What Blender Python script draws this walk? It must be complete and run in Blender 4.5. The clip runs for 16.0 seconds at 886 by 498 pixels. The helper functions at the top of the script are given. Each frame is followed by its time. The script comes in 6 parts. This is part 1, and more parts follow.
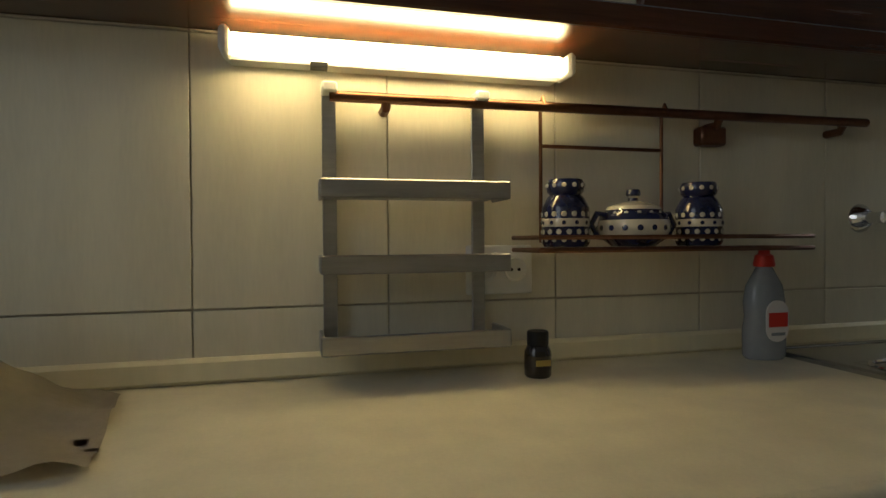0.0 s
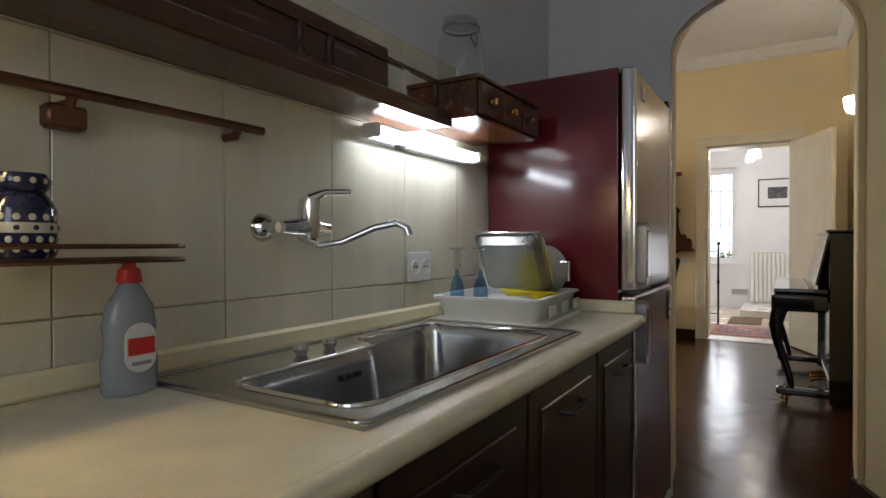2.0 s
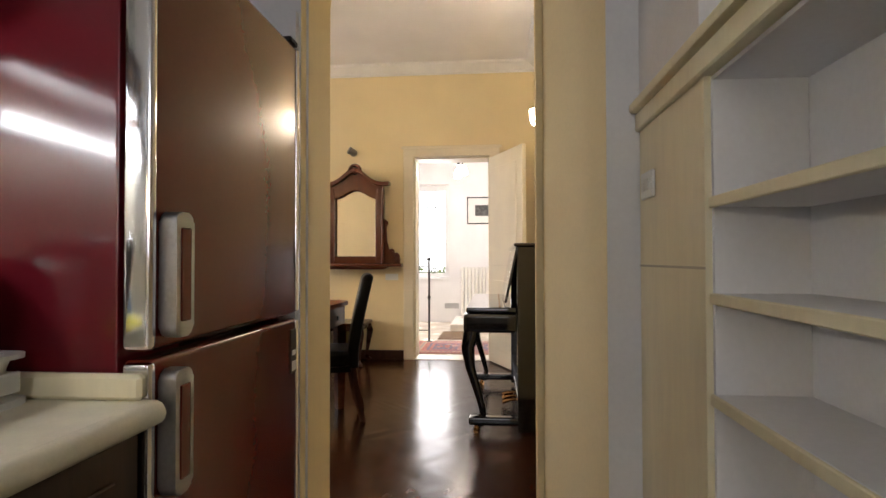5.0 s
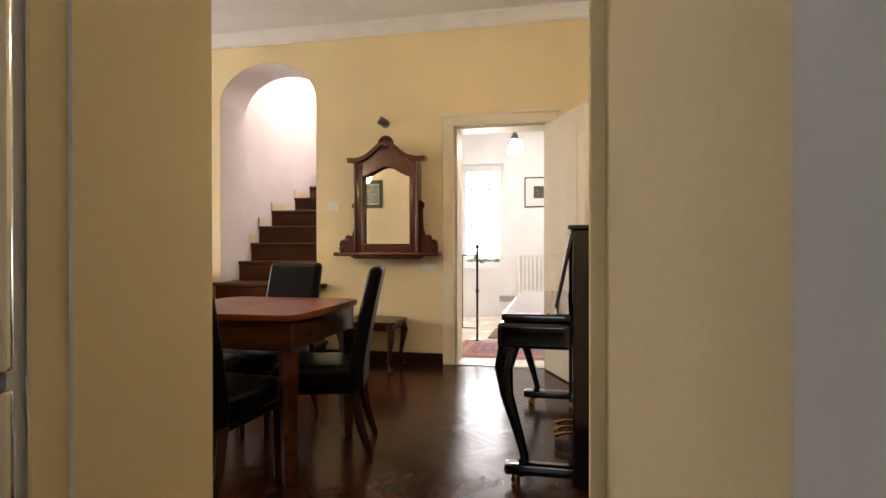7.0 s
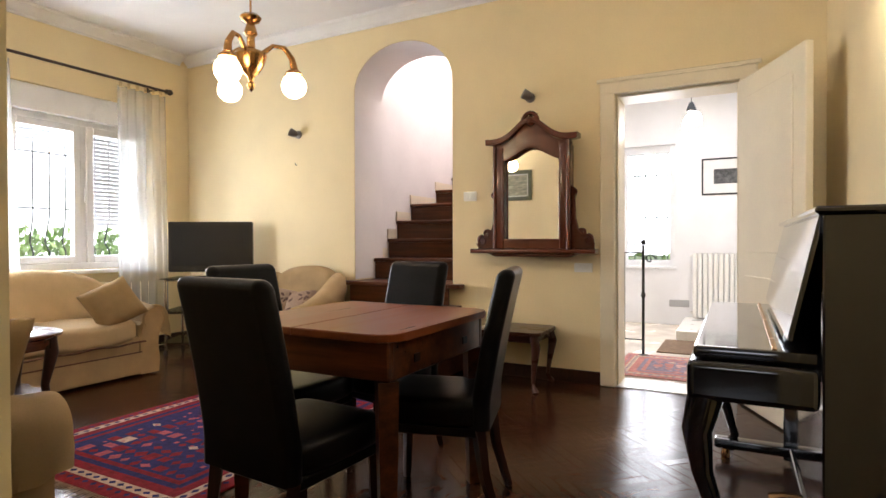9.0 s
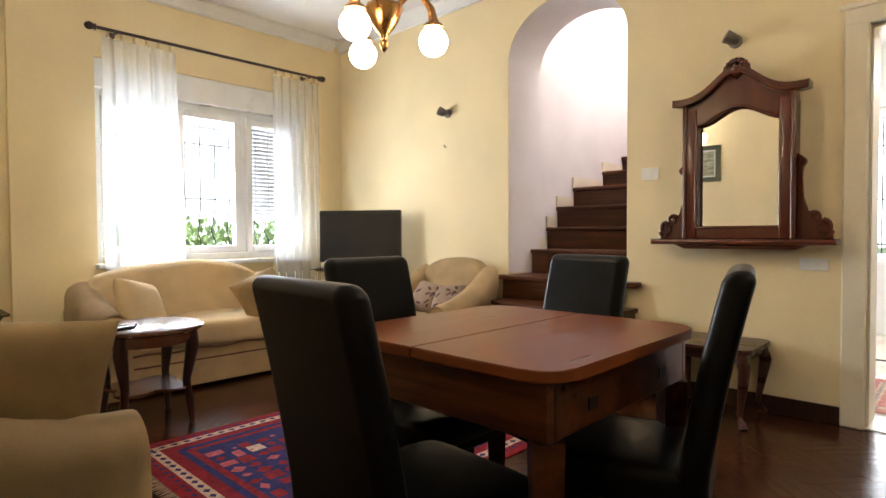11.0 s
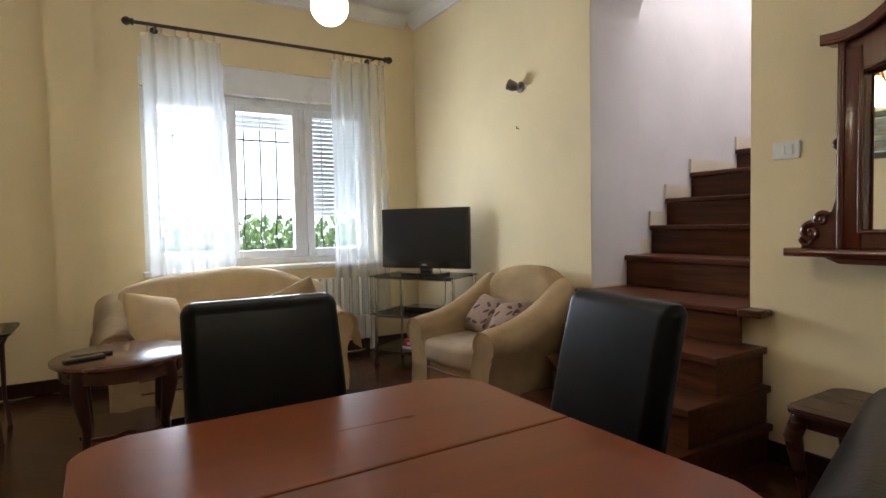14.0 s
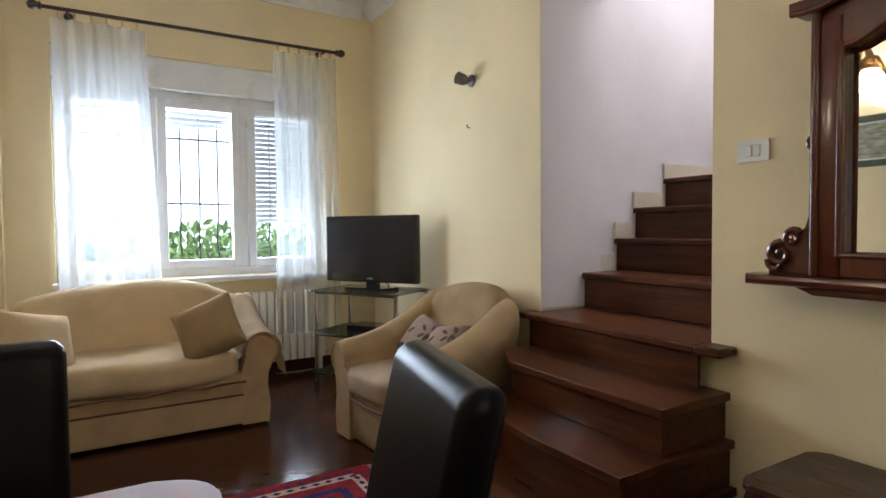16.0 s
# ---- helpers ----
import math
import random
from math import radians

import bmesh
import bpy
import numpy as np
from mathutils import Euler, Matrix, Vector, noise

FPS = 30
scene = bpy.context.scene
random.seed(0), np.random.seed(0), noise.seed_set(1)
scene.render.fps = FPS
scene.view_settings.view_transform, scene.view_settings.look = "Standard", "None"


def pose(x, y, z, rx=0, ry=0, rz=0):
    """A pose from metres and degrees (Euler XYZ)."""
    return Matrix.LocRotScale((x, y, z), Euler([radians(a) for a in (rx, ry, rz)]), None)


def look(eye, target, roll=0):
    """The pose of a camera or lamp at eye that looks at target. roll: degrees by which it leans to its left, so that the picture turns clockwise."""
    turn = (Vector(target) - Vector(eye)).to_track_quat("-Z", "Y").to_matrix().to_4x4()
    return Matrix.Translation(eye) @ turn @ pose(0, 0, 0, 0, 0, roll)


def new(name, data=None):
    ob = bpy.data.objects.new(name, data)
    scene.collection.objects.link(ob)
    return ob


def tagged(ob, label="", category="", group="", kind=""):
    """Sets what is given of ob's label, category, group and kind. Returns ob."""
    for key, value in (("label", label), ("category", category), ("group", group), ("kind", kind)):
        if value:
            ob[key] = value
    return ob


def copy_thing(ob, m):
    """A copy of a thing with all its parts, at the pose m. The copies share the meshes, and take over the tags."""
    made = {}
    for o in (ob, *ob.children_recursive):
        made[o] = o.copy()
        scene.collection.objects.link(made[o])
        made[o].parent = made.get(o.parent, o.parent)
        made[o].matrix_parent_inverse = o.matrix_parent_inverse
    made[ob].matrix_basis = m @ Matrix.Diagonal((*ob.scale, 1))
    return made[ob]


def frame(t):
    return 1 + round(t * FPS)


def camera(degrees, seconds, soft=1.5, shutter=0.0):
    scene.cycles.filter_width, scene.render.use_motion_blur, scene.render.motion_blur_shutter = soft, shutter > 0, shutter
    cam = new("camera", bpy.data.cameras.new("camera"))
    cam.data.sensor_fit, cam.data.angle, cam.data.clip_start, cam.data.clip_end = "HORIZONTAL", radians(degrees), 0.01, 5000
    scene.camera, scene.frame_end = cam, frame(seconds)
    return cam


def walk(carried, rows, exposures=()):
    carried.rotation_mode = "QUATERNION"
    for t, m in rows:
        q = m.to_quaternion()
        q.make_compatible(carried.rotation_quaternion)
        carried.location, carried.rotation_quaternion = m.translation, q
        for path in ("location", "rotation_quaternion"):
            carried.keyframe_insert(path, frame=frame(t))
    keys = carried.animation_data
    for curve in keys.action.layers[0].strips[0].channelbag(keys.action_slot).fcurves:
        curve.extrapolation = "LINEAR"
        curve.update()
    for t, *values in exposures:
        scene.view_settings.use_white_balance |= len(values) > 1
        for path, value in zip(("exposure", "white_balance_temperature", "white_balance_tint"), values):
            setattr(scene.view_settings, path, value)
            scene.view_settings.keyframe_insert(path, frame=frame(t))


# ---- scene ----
cam = camera(76.7, 16.0)
PATH = [
    (0, (1.699, 0.77, 1.074), (2.194, 2.708, 1.045), -0.4),
    (0.5, (1.791, 0.736, 1.061), (2.55, 2.586, 1.056), -0.6),
    (1, (1.872, 0.723, 1.065), (2.947, 2.409, 1.052), -0.7),
    (1.5, (1.954, 0.74, 1.062), (3.371, 2.151, 1.056), -0.7),
    (2, (2.034, 0.769, 1.08), (3.745, 1.804, 1.063), -0.1),
    (2.5, (2.107, 0.767, 1.078), (3.99, 1.443, 1.075), -0.3),
    (3, (2.246, 0.72, 1.075), (4.204, 1.126, 1.089), -0.1),
    (3.5, (2.415, 0.668, 1.078), (4.398, 0.927, 1.106), -0.1),
    (4, (2.607, 0.648, 1.075), (4.599, 0.824, 1.116), -0.1),
    (6.5, (3.749, 0.576, 1.07), (5.727, 0.871, 1.061), -0.3),
    (7, (3.979, 0.544, 1.075), (5.935, 0.96, 1.068), -0.1),
    (7.5, (4.166, 0.564, 1.073), (6.09, 1.109, 1.07), -0.1),
    (8, (4.37, 0.627, 1.085), (6.261, 1.279, 1.076), -0.2),
    (8.5, (4.563, 0.673, 1.078), (6.406, 1.45, 1.063), -0.2),
    (9, (4.718, 0.699, 1.076), (6.488, 1.63, 1.055), -0.2),
    (9.5, (4.887, 0.77, 1.057), (6.568, 1.853, 1.038), -0.3),
    (10, (5.002, 0.887, 1.058), (6.602, 2.087, 1.029), -0.3),
    (12.5, (5.794, 1.184, 1.096), (6.994, 2.782, 1.023), -0.8),
    (13, (5.977, 1.2, 1.112), (7.097, 2.855, 1.037), -1.1),
    (13.5, (6.13, 1.239, 1.123), (7.206, 2.924, 1.044), -1.0),
    (14, (6.3, 1.317, 1.158), (7.345, 3.02, 1.071), -1.1),
    (14.5, (6.446, 1.36, 1.166), (7.482, 3.069, 1.085), -0.9),
    (15, (6.647, 1.379, 1.171), (7.654, 3.105, 1.099), -0.7),
    (15.5, (6.806, 1.408, 1.172), (7.816, 3.133, 1.106), -0.4),
    (16, (6.943, 1.48, 1.186), (7.959, 3.201, 1.118), -0.5),
]
EXPOSURES = [
    (0.0, -1.3, 6600, 8), (1.0, -1.27, 6400, 10), (1.6, -1.02, 6350, 12), (2.0, -0.12, 6300, 14), (2.4, 0.14, 6300, 15), (3.0, 0.24, 6300, 16), (4.0, 0.48, 6600, 19),
    (6.4, 0.68, 6950, 16), (7.0, 0.54, 6900, 18), (9.0, 0.65, 6350, 16), (10.5, 0.7, 6300, 14), (12.5, 0.68, 6250, 10), (14.0, 0.06, 5750, 10), (16.0, 0.15, 5550, 10),
]
walk(cam, [(t, look(eye, target, roll)) for t, eye, target, roll in PATH], EXPOSURES)

# ---- world, sun, large lights ----
world = bpy.data.worlds.new("sky")
scene.world = world
world.use_nodes = True
_sky = world.node_tree.nodes.new("ShaderNodeTexSky")
_sky.sky_type, _sky.sun_disc = "NISHITA", False
_sky.sun_elevation, _sky.sun_rotation = radians(63.6), radians(116.6)
world.node_tree.links.new(_sky.outputs[0], world.node_tree.nodes["Background"].inputs[0])
world.node_tree.nodes["Background"].inputs[1].default_value = 0.12


def lamp(name, kind, at, energy, colour, size=0.1, size_y=None, target=None, spread=None):
    d = bpy.data.lights.new(name, kind)
    d.energy, d.color = energy, colour
    if kind == "AREA":
        d.shape, d.size, d.size_y = "RECTANGLE", size, size_y or size
        if spread:
            d.spread = radians(spread)
    elif kind == "POINT":
        d.shadow_soft_size = size
    ob = new(name, d)
    ob.matrix_world = look(at, target or (at[0], at[1], at[2] - 1))
    return ob


sun_data = bpy.data.lights.new("sun", "SUN")
sun_data.energy, sun_data.angle, sun_data.color = 4.0, radians(0.6), (1.0, 0.95, 0.87)
sun = new("sun", sun_data)
sun.matrix_world = look((8, -4, 18), (0, 0, 0))

WINDOW_LIGHT = 122.0
lamp("window_daylight", "AREA", (7.55, 6.42, 1.6), WINDOW_LIGHT, (0.93, 0.97, 1.0), 1.75, 1.3, (7.55, 0, 1.3))
lamp("hall_daylight", "AREA", (12.45, 1.7, 1.6), 17, (0.95, 0.98, 1.0), 0.6, 1.4, (9, 1.5, 1.3))
# extra overhead lamp added to brighten the hall; the ceiling has no opening
lamp("hall_fill", "AREA", (11.0, 1.2, 2.85), 20, (0.97, 0.98, 1.0), 1.6, 1.2)
# added cool fill lamp inside the closed west wall; no window is there
lamp("kitchen_fill", "AREA", (0.46, 0.7, 1.7), 8.5, (0.86, 0.93, 1.0), 0.8, 1.1, (4.0, 0.7, 1.4))
lamp("stairwell_daylight", "AREA", (10.4, 3.4, 4.9), 60, (1.0, 0.95, 0.92), 1.2, 0.9)

# ---- materials ----
M = {}


def material(name, base, rough=0.5, metal=0.0, vary=0.12, scale=6.0, fine=80.0, bump=0.05, bump_scale=120.0,
             coat=0.0, second=None, stretch=(1, 1, 1), rough_vary=0.1, spec=0.5, piece=0.0):
    m = bpy.data.materials.new(name)
    m.use_nodes = True
    nt = m.node_tree
    b = nt.nodes["Principled BSDF"]
    tc = nt.nodes.new("ShaderNodeTexCoord")
    mp = nt.nodes.new("ShaderNodeMapping")
    mp.inputs["Scale"].default_value = stretch
    nt.links.new(tc.outputs["Object"], mp.inputs["Vector"])
    n1 = nt.nodes.new("ShaderNodeTexNoise")
    n1.inputs["Scale"].default_value, n1.inputs["Detail"].default_value = scale, 6
    n2 = nt.nodes.new("ShaderNodeTexNoise")
    n2.inputs["Scale"].default_value, n2.inputs["Detail"].default_value = fine, 4
    for n in (n1, n2):
        nt.links.new(mp.outputs[0], n.inputs["Vector"])
    add = nt.nodes.new("ShaderNodeMath")
    add.operation = "MULTIPLY_ADD"
    nt.links.new(n2.outputs[0], add.inputs[0])
    add.inputs[1].default_value = 0.35
    nt.links.new(n1.outputs[0], add.inputs[2])
    ramp = nt.nodes.new("ShaderNodeValToRGB")
    lo = [max(0, c * (1 - vary * 1.6)) for c in base]
    hi = second or [min(1, c * (1 + vary)) for c in base]
    ramp.color_ramp.elements[0].position, ramp.color_ramp.elements[1].position = 0.42, 0.9
    ramp.color_ramp.elements[0].color, ramp.color_ramp.elements[1].color = (*lo, 1), (*hi, 1)
    nt.links.new(add.outputs[0], ramp.inputs[0])
    out = ramp.outputs[0]
    if piece:
        oi = nt.nodes.new("ShaderNodeObjectInfo")
        geo = nt.nodes.new("ShaderNodeNewGeometry")
        sm = nt.nodes.new("ShaderNodeMath")
        sm.operation = "ADD"
        nt.links.new(oi.outputs["Random"], sm.inputs[0])
        nt.links.new(geo.outputs["Random Per Island"], sm.inputs[1])
        mr = nt.nodes.new("ShaderNodeMapRange")
        mr.inputs["From Max"].default_value = 2.0
        mr.inputs["To Min"].default_value, mr.inputs["To Max"].default_value = 1 - piece, 1 + piece
        nt.links.new(sm.outputs[0], mr.inputs[0])
        hsv = nt.nodes.new("ShaderNodeHueSaturation")
        nt.links.new(mr.outputs[0], hsv.inputs["Value"])
        nt.links.new(out, hsv.inputs["Color"])
        out = hsv.outputs[0]
    nt.links.new(out, b.inputs["Base Color"])
    rr = nt.nodes.new("ShaderNodeMapRange")
    rr.inputs["To Min"].default_value, rr.inputs["To Max"].default_value = max(0.02, rough - rough_vary), min(1, rough + rough_vary)
    nt.links.new(n1.outputs[0], rr.inputs[0])
    nt.links.new(rr.outputs[0], b.inputs["Roughness"])
    b.inputs["Metallic"].default_value = metal
    b.inputs["Specular IOR Level"].default_value = spec
    b.inputs["Coat Weight"].default_value = coat
    b.inputs["Coat Roughness"].default_value = 0.08
    if bump:
        n3 = nt.nodes.new("ShaderNodeTexNoise")
        n3.inputs["Scale"].default_value, n3.inputs["Detail"].default_value = bump_scale, 3
        nt.links.new(mp.outputs[0], n3.inputs["Vector"])
        bp = nt.nodes.new("ShaderNodeBump")
        bp.inputs["Strength"].default_value, bp.inputs["Distance"].default_value = bump, 0.01
        nt.links.new(n3.outputs[0], bp.inputs["Height"])
        nt.links.new(bp.outputs[0], b.inputs["Normal"])
    M[name] = m
    return m


def glow(name, colour, strength):
    m = bpy.data.materials.new(name)
    m.use_nodes = True
    b = m.node_tree.nodes["Principled BSDF"]
    b.inputs["Base Color"].default_value = (0.9, 0.9, 0.88, 1)
    b.inputs["Emission Color"].default_value = (*colour, 1)
    b.inputs["Emission Strength"].default_value = strength
    M[name] = m


def thin_glass(name, tint, gloss=0.08):
    m = bpy.data.materials.new(name)
    m.use_nodes = True
    nt = m.node_tree
    nt.nodes.remove(nt.nodes["Principled BSDF"])
    tr = nt.nodes.new("ShaderNodeBsdfTransparent")
    tr.inputs[0].default_value = (*tint, 1)
    gl = nt.nodes.new("ShaderNodeBsdfGlossy")
    gl.inputs["Roughness"].default_value = 0.02
    mx = nt.nodes.new("ShaderNodeMixShader")
    lw = nt.nodes.new("ShaderNodeLayerWeight")
    lw.inputs[0].default_value = 0.18
    mr = nt.nodes.new("ShaderNodeMapRange")
    mr.inputs["To Min"].default_value, mr.inputs["To Max"].default_value = 0.03, 0.35 + gloss
    nt.links.new(lw.outputs["Facing"], mr.inputs[0])
    nt.links.new(mr.outputs[0], mx.inputs[0])
    nt.links.new(tr.outputs[0], mx.inputs[1])
    nt.links.new(gl.outputs[0], mx.inputs[2])
    nt.links.new(mx.outputs[0], nt.nodes["Material Output"].inputs[0])
    M[name] = m


def sheer(name, colour, see):
    m = bpy.data.materials.new(name)
    m.use_nodes = True
    nt = m.node_tree
    nt.nodes.remove(nt.nodes["Principled BSDF"])
    tr = nt.nodes.new("ShaderNodeBsdfTransparent")
    tl = nt.nodes.new("ShaderNodeBsdfTranslucent")
    df = nt.nodes.new("ShaderNodeBsdfDiffuse")
    tl.inputs[0].default_value = df.inputs[0].default_value = (*colour, 1)
    a = nt.nodes.new("ShaderNodeMixShader")
    a.inputs[0].default_value = 0.45
    nt.links.new(tl.outputs[0], a.inputs[1])
    nt.links.new(df.outputs[0], a.inputs[2])
    mx = nt.nodes.new("ShaderNodeMixShader")
    mx.inputs[0].default_value = 1 - see
    nt.links.new(tr.outputs[0], mx.inputs[1])
    nt.links.new(a.outputs[0], mx.inputs[2])
    nt.links.new(mx.outputs[0], nt.nodes["Material Output"].inputs[0])
    M[name] = m


material("yellow_wall", (0.80, 0.67, 0.41), 0.75, vary=0.05, scale=1.6, bump=0.06, bump_scale=60, spec=0.3)
material("white_wall", (0.78, 0.78, 0.79), 0.8, vary=0.05, scale=2, bump=0.06, bump_scale=70, spec=0.3)
material("stair_wall", (0.80, 0.76, 0.74), 0.8, vary=0.05, scale=2, bump=0.05, bump_scale=70, spec=0.3)
material("ceiling_paint", (0.80, 0.79, 0.78), 0.85, vary=0.04, scale=2, bump=0.03, spec=0.3)
material("plaster_white", (0.80, 0.79, 0.77), 0.6, vary=0.04, bump=0.02)
material("cream_paint", (0.80, 0.72, 0.55), 0.42, vary=0.05, scale=3, bump=0.02)
material("cream_laminate", (0.78, 0.71, 0.50), 0.45, vary=0.08, scale=4, bump=0.03, stretch=(1, 1, 0.15), fine=60)
material("tile_cream", (0.72, 0.68, 0.55), 0.2, vary=0.07, scale=3, bump=0.03, bump_scale=30, stretch=(3, 1, 0.4), piece=0.04)
material("grout", (0.50, 0.45, 0.35), 0.9, vary=0.1)
material("worktop", (0.74, 0.69, 0.54), 0.36, vary=0.08, scale=14, fine=200, bump=0.02, bump_scale=200)
material("dark_wood", (0.032, 0.011, 0.006), 0.32, vary=0.3, scale=5, fine=40, bump=0.02, stretch=(8, 8, 0.7), coat=0.1, spec=0.35, rough_vary=0.06)
material("dark_wood_x", (0.085, 0.029, 0.012), 0.26, vary=0.3, scale=4, fine=30, bump=0.01, bump_scale=60, stretch=(0.5, 9, 9), coat=0.3, rough_vary=0.05)
material("table_wood", (0.185, 0.050, 0.015), 0.3, vary=0.09, scale=2.2, fine=14, bump=0.004, bump_scale=40, stretch=(0.6, 8, 9), coat=0.0, rough_vary=0.06, spec=0.14)
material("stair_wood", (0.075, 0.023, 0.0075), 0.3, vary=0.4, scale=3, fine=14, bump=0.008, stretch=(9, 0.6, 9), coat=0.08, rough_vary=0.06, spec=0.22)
material("mirror_wood", (0.10, 0.022, 0.009), 0.24, vary=0.12, scale=3, fine=10, bump=0.006, stretch=(6, 6, 0.7), coat=0.3, spec=0.4, rough_vary=0.04)
material("side_table_wood", (0.045, 0.014, 0.008), 0.28, vary=0.3, scale=4, fine=16, bump=0.01, stretch=(6, 0.8, 6), coat=0.1, spec=0.3, rough_vary=0.05)
material("parquet", (0.050, 0.0165, 0.0075), 0.2, vary=0.22, scale=6, fine=40, bump=0.03, bump_scale=9, stretch=(1, 3, 1), coat=0.0, piece=0.22, rough_vary=0.05, spec=0.15)
material("parquet_base", (0.03, 0.012, 0.008), 0.5, vary=0.2)
material("fridge_red", (0.125, 0.0085, 0.014), 0.2, vary=0.06, scale=2, bump=0.0, coat=0.45)
material("fridge_door", (0.13, 0.016, 0.010), 0.2, vary=0.08, scale=2, bump=0.0, coat=0.12, spec=0.35)
material("chrome", (0.75, 0.75, 0.76), 0.12, 1.0, vary=0.04, bump=0.0, rough_vary=0.05)
material("steel", (0.46, 0.47, 0.48), 0.2, 1.0, vary=0.05, scale=8, bump=0.0, rough_vary=0.05)
material("brushed_alu", (0.42, 0.42, 0.43), 0.35, 0.9, vary=0.08, scale=10, bump=0.02, stretch=(1, 12, 12))
material("copper", (0.20, 0.10, 0.06), 0.35, 1.0, vary=0.2, scale=12, bump=0.0)
material("brass", (0.55, 0.30, 0.11), 0.25, 1.0, vary=0.2, scale=14, bump=0.0)
material("black_iron", (0.02, 0.02, 0.02), 0.5, 0.6, vary=0.2, bump=0.05)
material("rod_brown", (0.05, 0.028, 0.018), 0.4, 0.3, vary=0.2, bump=0.03)
material("black_leather", (0.0045, 0.0043, 0.0045), 0.32, vary=0.3, scale=9, bump=0.06, bump_scale=240, spec=0.13, rough_vary=0.07)
material("black_lacquer", (0.006, 0.006, 0.007), 0.07, vary=0.2, bump=0.0, coat=0.6, rough_vary=0.03)
material("beige_fabric", (0.48, 0.345, 0.19), 0.9, vary=0.1, scale=8, fine=200, bump=0.2, bump_scale=400, spec=0.2)
material("cream_throw", (0.58, 0.44, 0.265), 0.92, vary=0.08, scale=6, fine=150, bump=0.25, bump_scale=260, spec=0.2)
material("tan_fabric", (0.36, 0.25, 0.13), 0.9, vary=0.12, scale=8, fine=200, bump=0.2, bump_scale=400, spec=0.2)
material("seat_fabric", (0.36, 0.27, 0.18), 0.9, vary=0.12, scale=8, bump=0.2, bump_scale=400, spec=0.2)
material("piping", (0.14, 0.06, 0.035), 0.7, vary=0.2)
material("white_plastic", (0.78, 0.78, 0.74), 0.35, vary=0.04, bump=0.0)
material("pvc_white", (0.80, 0.81, 0.82), 0.3, vary=0.03, bump=0.0)
material("radiator_paint", (0.80, 0.79, 0.75), 0.35, vary=0.03, bump=0.0)
material("shutter_grey", (0.45, 0.46, 0.47), 0.5, vary=0.06, bump=0.02)
material("tv_black", (0.008, 0.008, 0.009), 0.12, vary=0.1, bump=0.0, coat=0.3)
material("screen_black", (0.010, 0.010, 0.012), 0.22, vary=0.1, bump=0.0)
material("ceramic_navy", (0.012, 0.016, 0.06), 0.15, vary=0.3, scale=20, bump=0.0, coat=0.4)
material("ceramic_white", (0.62, 0.58, 0.48), 0.18, vary=0.1, scale=20, bump=0.0, coat=0.4)
material("soap_blue", (0.27, 0.30, 0.34), 0.25, vary=0.08, bump=0.0, coat=0.3)
material("red_plastic", (0.55, 0.03, 0.02), 0.35, vary=0.08, bump=0.0)
material("label_white", (0.75, 0.75, 0.75), 0.5, vary=0.05, bump=0.0)
material("label_gold", (0.45, 0.33, 0.08), 0.5, vary=0.1, bump=0.0)
material("bottle_dark", (0.012, 0.008, 0.006), 0.15, vary=0.2, bump=0.0, coat=0.4)
material("yellow_plastic", (0.80, 0.66, 0.02), 0.45, vary=0.06, bump=0.03)
material("grey_pot", (0.30, 0.30, 0.29), 0.3, 0.8, vary=0.1, bump=0.0)
material("pale_pot", (0.52, 0.51, 0.47), 0.4, 0.3, vary=0.08, bump=0.0)
material("hall_floor", (0.66, 0.58, 0.48), 0.25, vary=0.12, scale=3, bump=0.0)
material("marble_sill", (0.76, 0.72, 0.66), 0.3, vary=0.08, scale=5, bump=0.0)
material("kitchen_floor", (0.05, 0.018, 0.010), 0.22, vary=0.15, scale=3, bump=0.01, spec=0.25)
material("leaf", (0.32, 0.46, 0.16), 0.6, vary=0.4, scale=3, bump=0.0, piece=0.3)
material("grass", (0.10, 0.16, 0.04), 0.9, vary=0.3, scale=2, bump=0.2)
material("outer_wall", (0.62, 0.58, 0.50), 0.9, vary=0.08, scale=2, bump=0.1)
material("pillow_print", (0.29, 0.20, 0.14), 0.9, vary=0.1, scale=20, bump=0.2, bump_scale=300)
material("leaf_print", (0.09, 0.045, 0.035), 0.9, vary=0.2, bump=0.1)
material("paper", (0.72, 0.72, 0.70), 0.8, vary=0.04, bump=0.0)
material("print_dark", (0.09, 0.09, 0.09), 0.8, vary=0.5, scale=25, bump=0.0)
material("green_frame", (0.05, 0.06, 0.03), 0.4, vary=0.2)
material("painting", (0.30, 0.30, 0.22), 0.7, vary=0.5, scale=10, bump=0.05, stretch=(1, 1, 4))
material("rug_red", (0.23, 0.016, 0.026), 0.95, vary=0.25, scale=30, bump=0.4, bump_scale=500, spec=0.1)
material("rug_navy", (0.03, 0.03, 0.12), 0.95, vary=0.25, scale=30, bump=0.4, bump_scale=500, spec=0.1)
material("rug_cream", (0.55, 0.42, 0.32), 0.95, vary=0.2, scale=30, bump=0.4, bump_scale=500, spec=0.1)
material("rug_pink", (0.42, 0.10, 0.12), 0.95, vary=0.25, scale=30, bump=0.4, bump_scale=500, spec=0.1)
material("faded_red", (0.50, 0.22, 0.20), 0.95, vary=0.2, scale=30, bump=0.3, bump_scale=500, spec=0.1)
material("faded_pink", (0.58, 0.36, 0.32), 0.95, vary=0.2, scale=30, bump=0.3, bump_scale=500, spec=0.1)
material("faded_blue", (0.26, 0.22, 0.28), 0.95, vary=0.2, scale=30, bump=0.3, bump_scale=500, spec=0.1)
material("cloth_bag", (0.50, 0.45, 0.36), 0.85, vary=0.1, scale=8, bump=0.1)
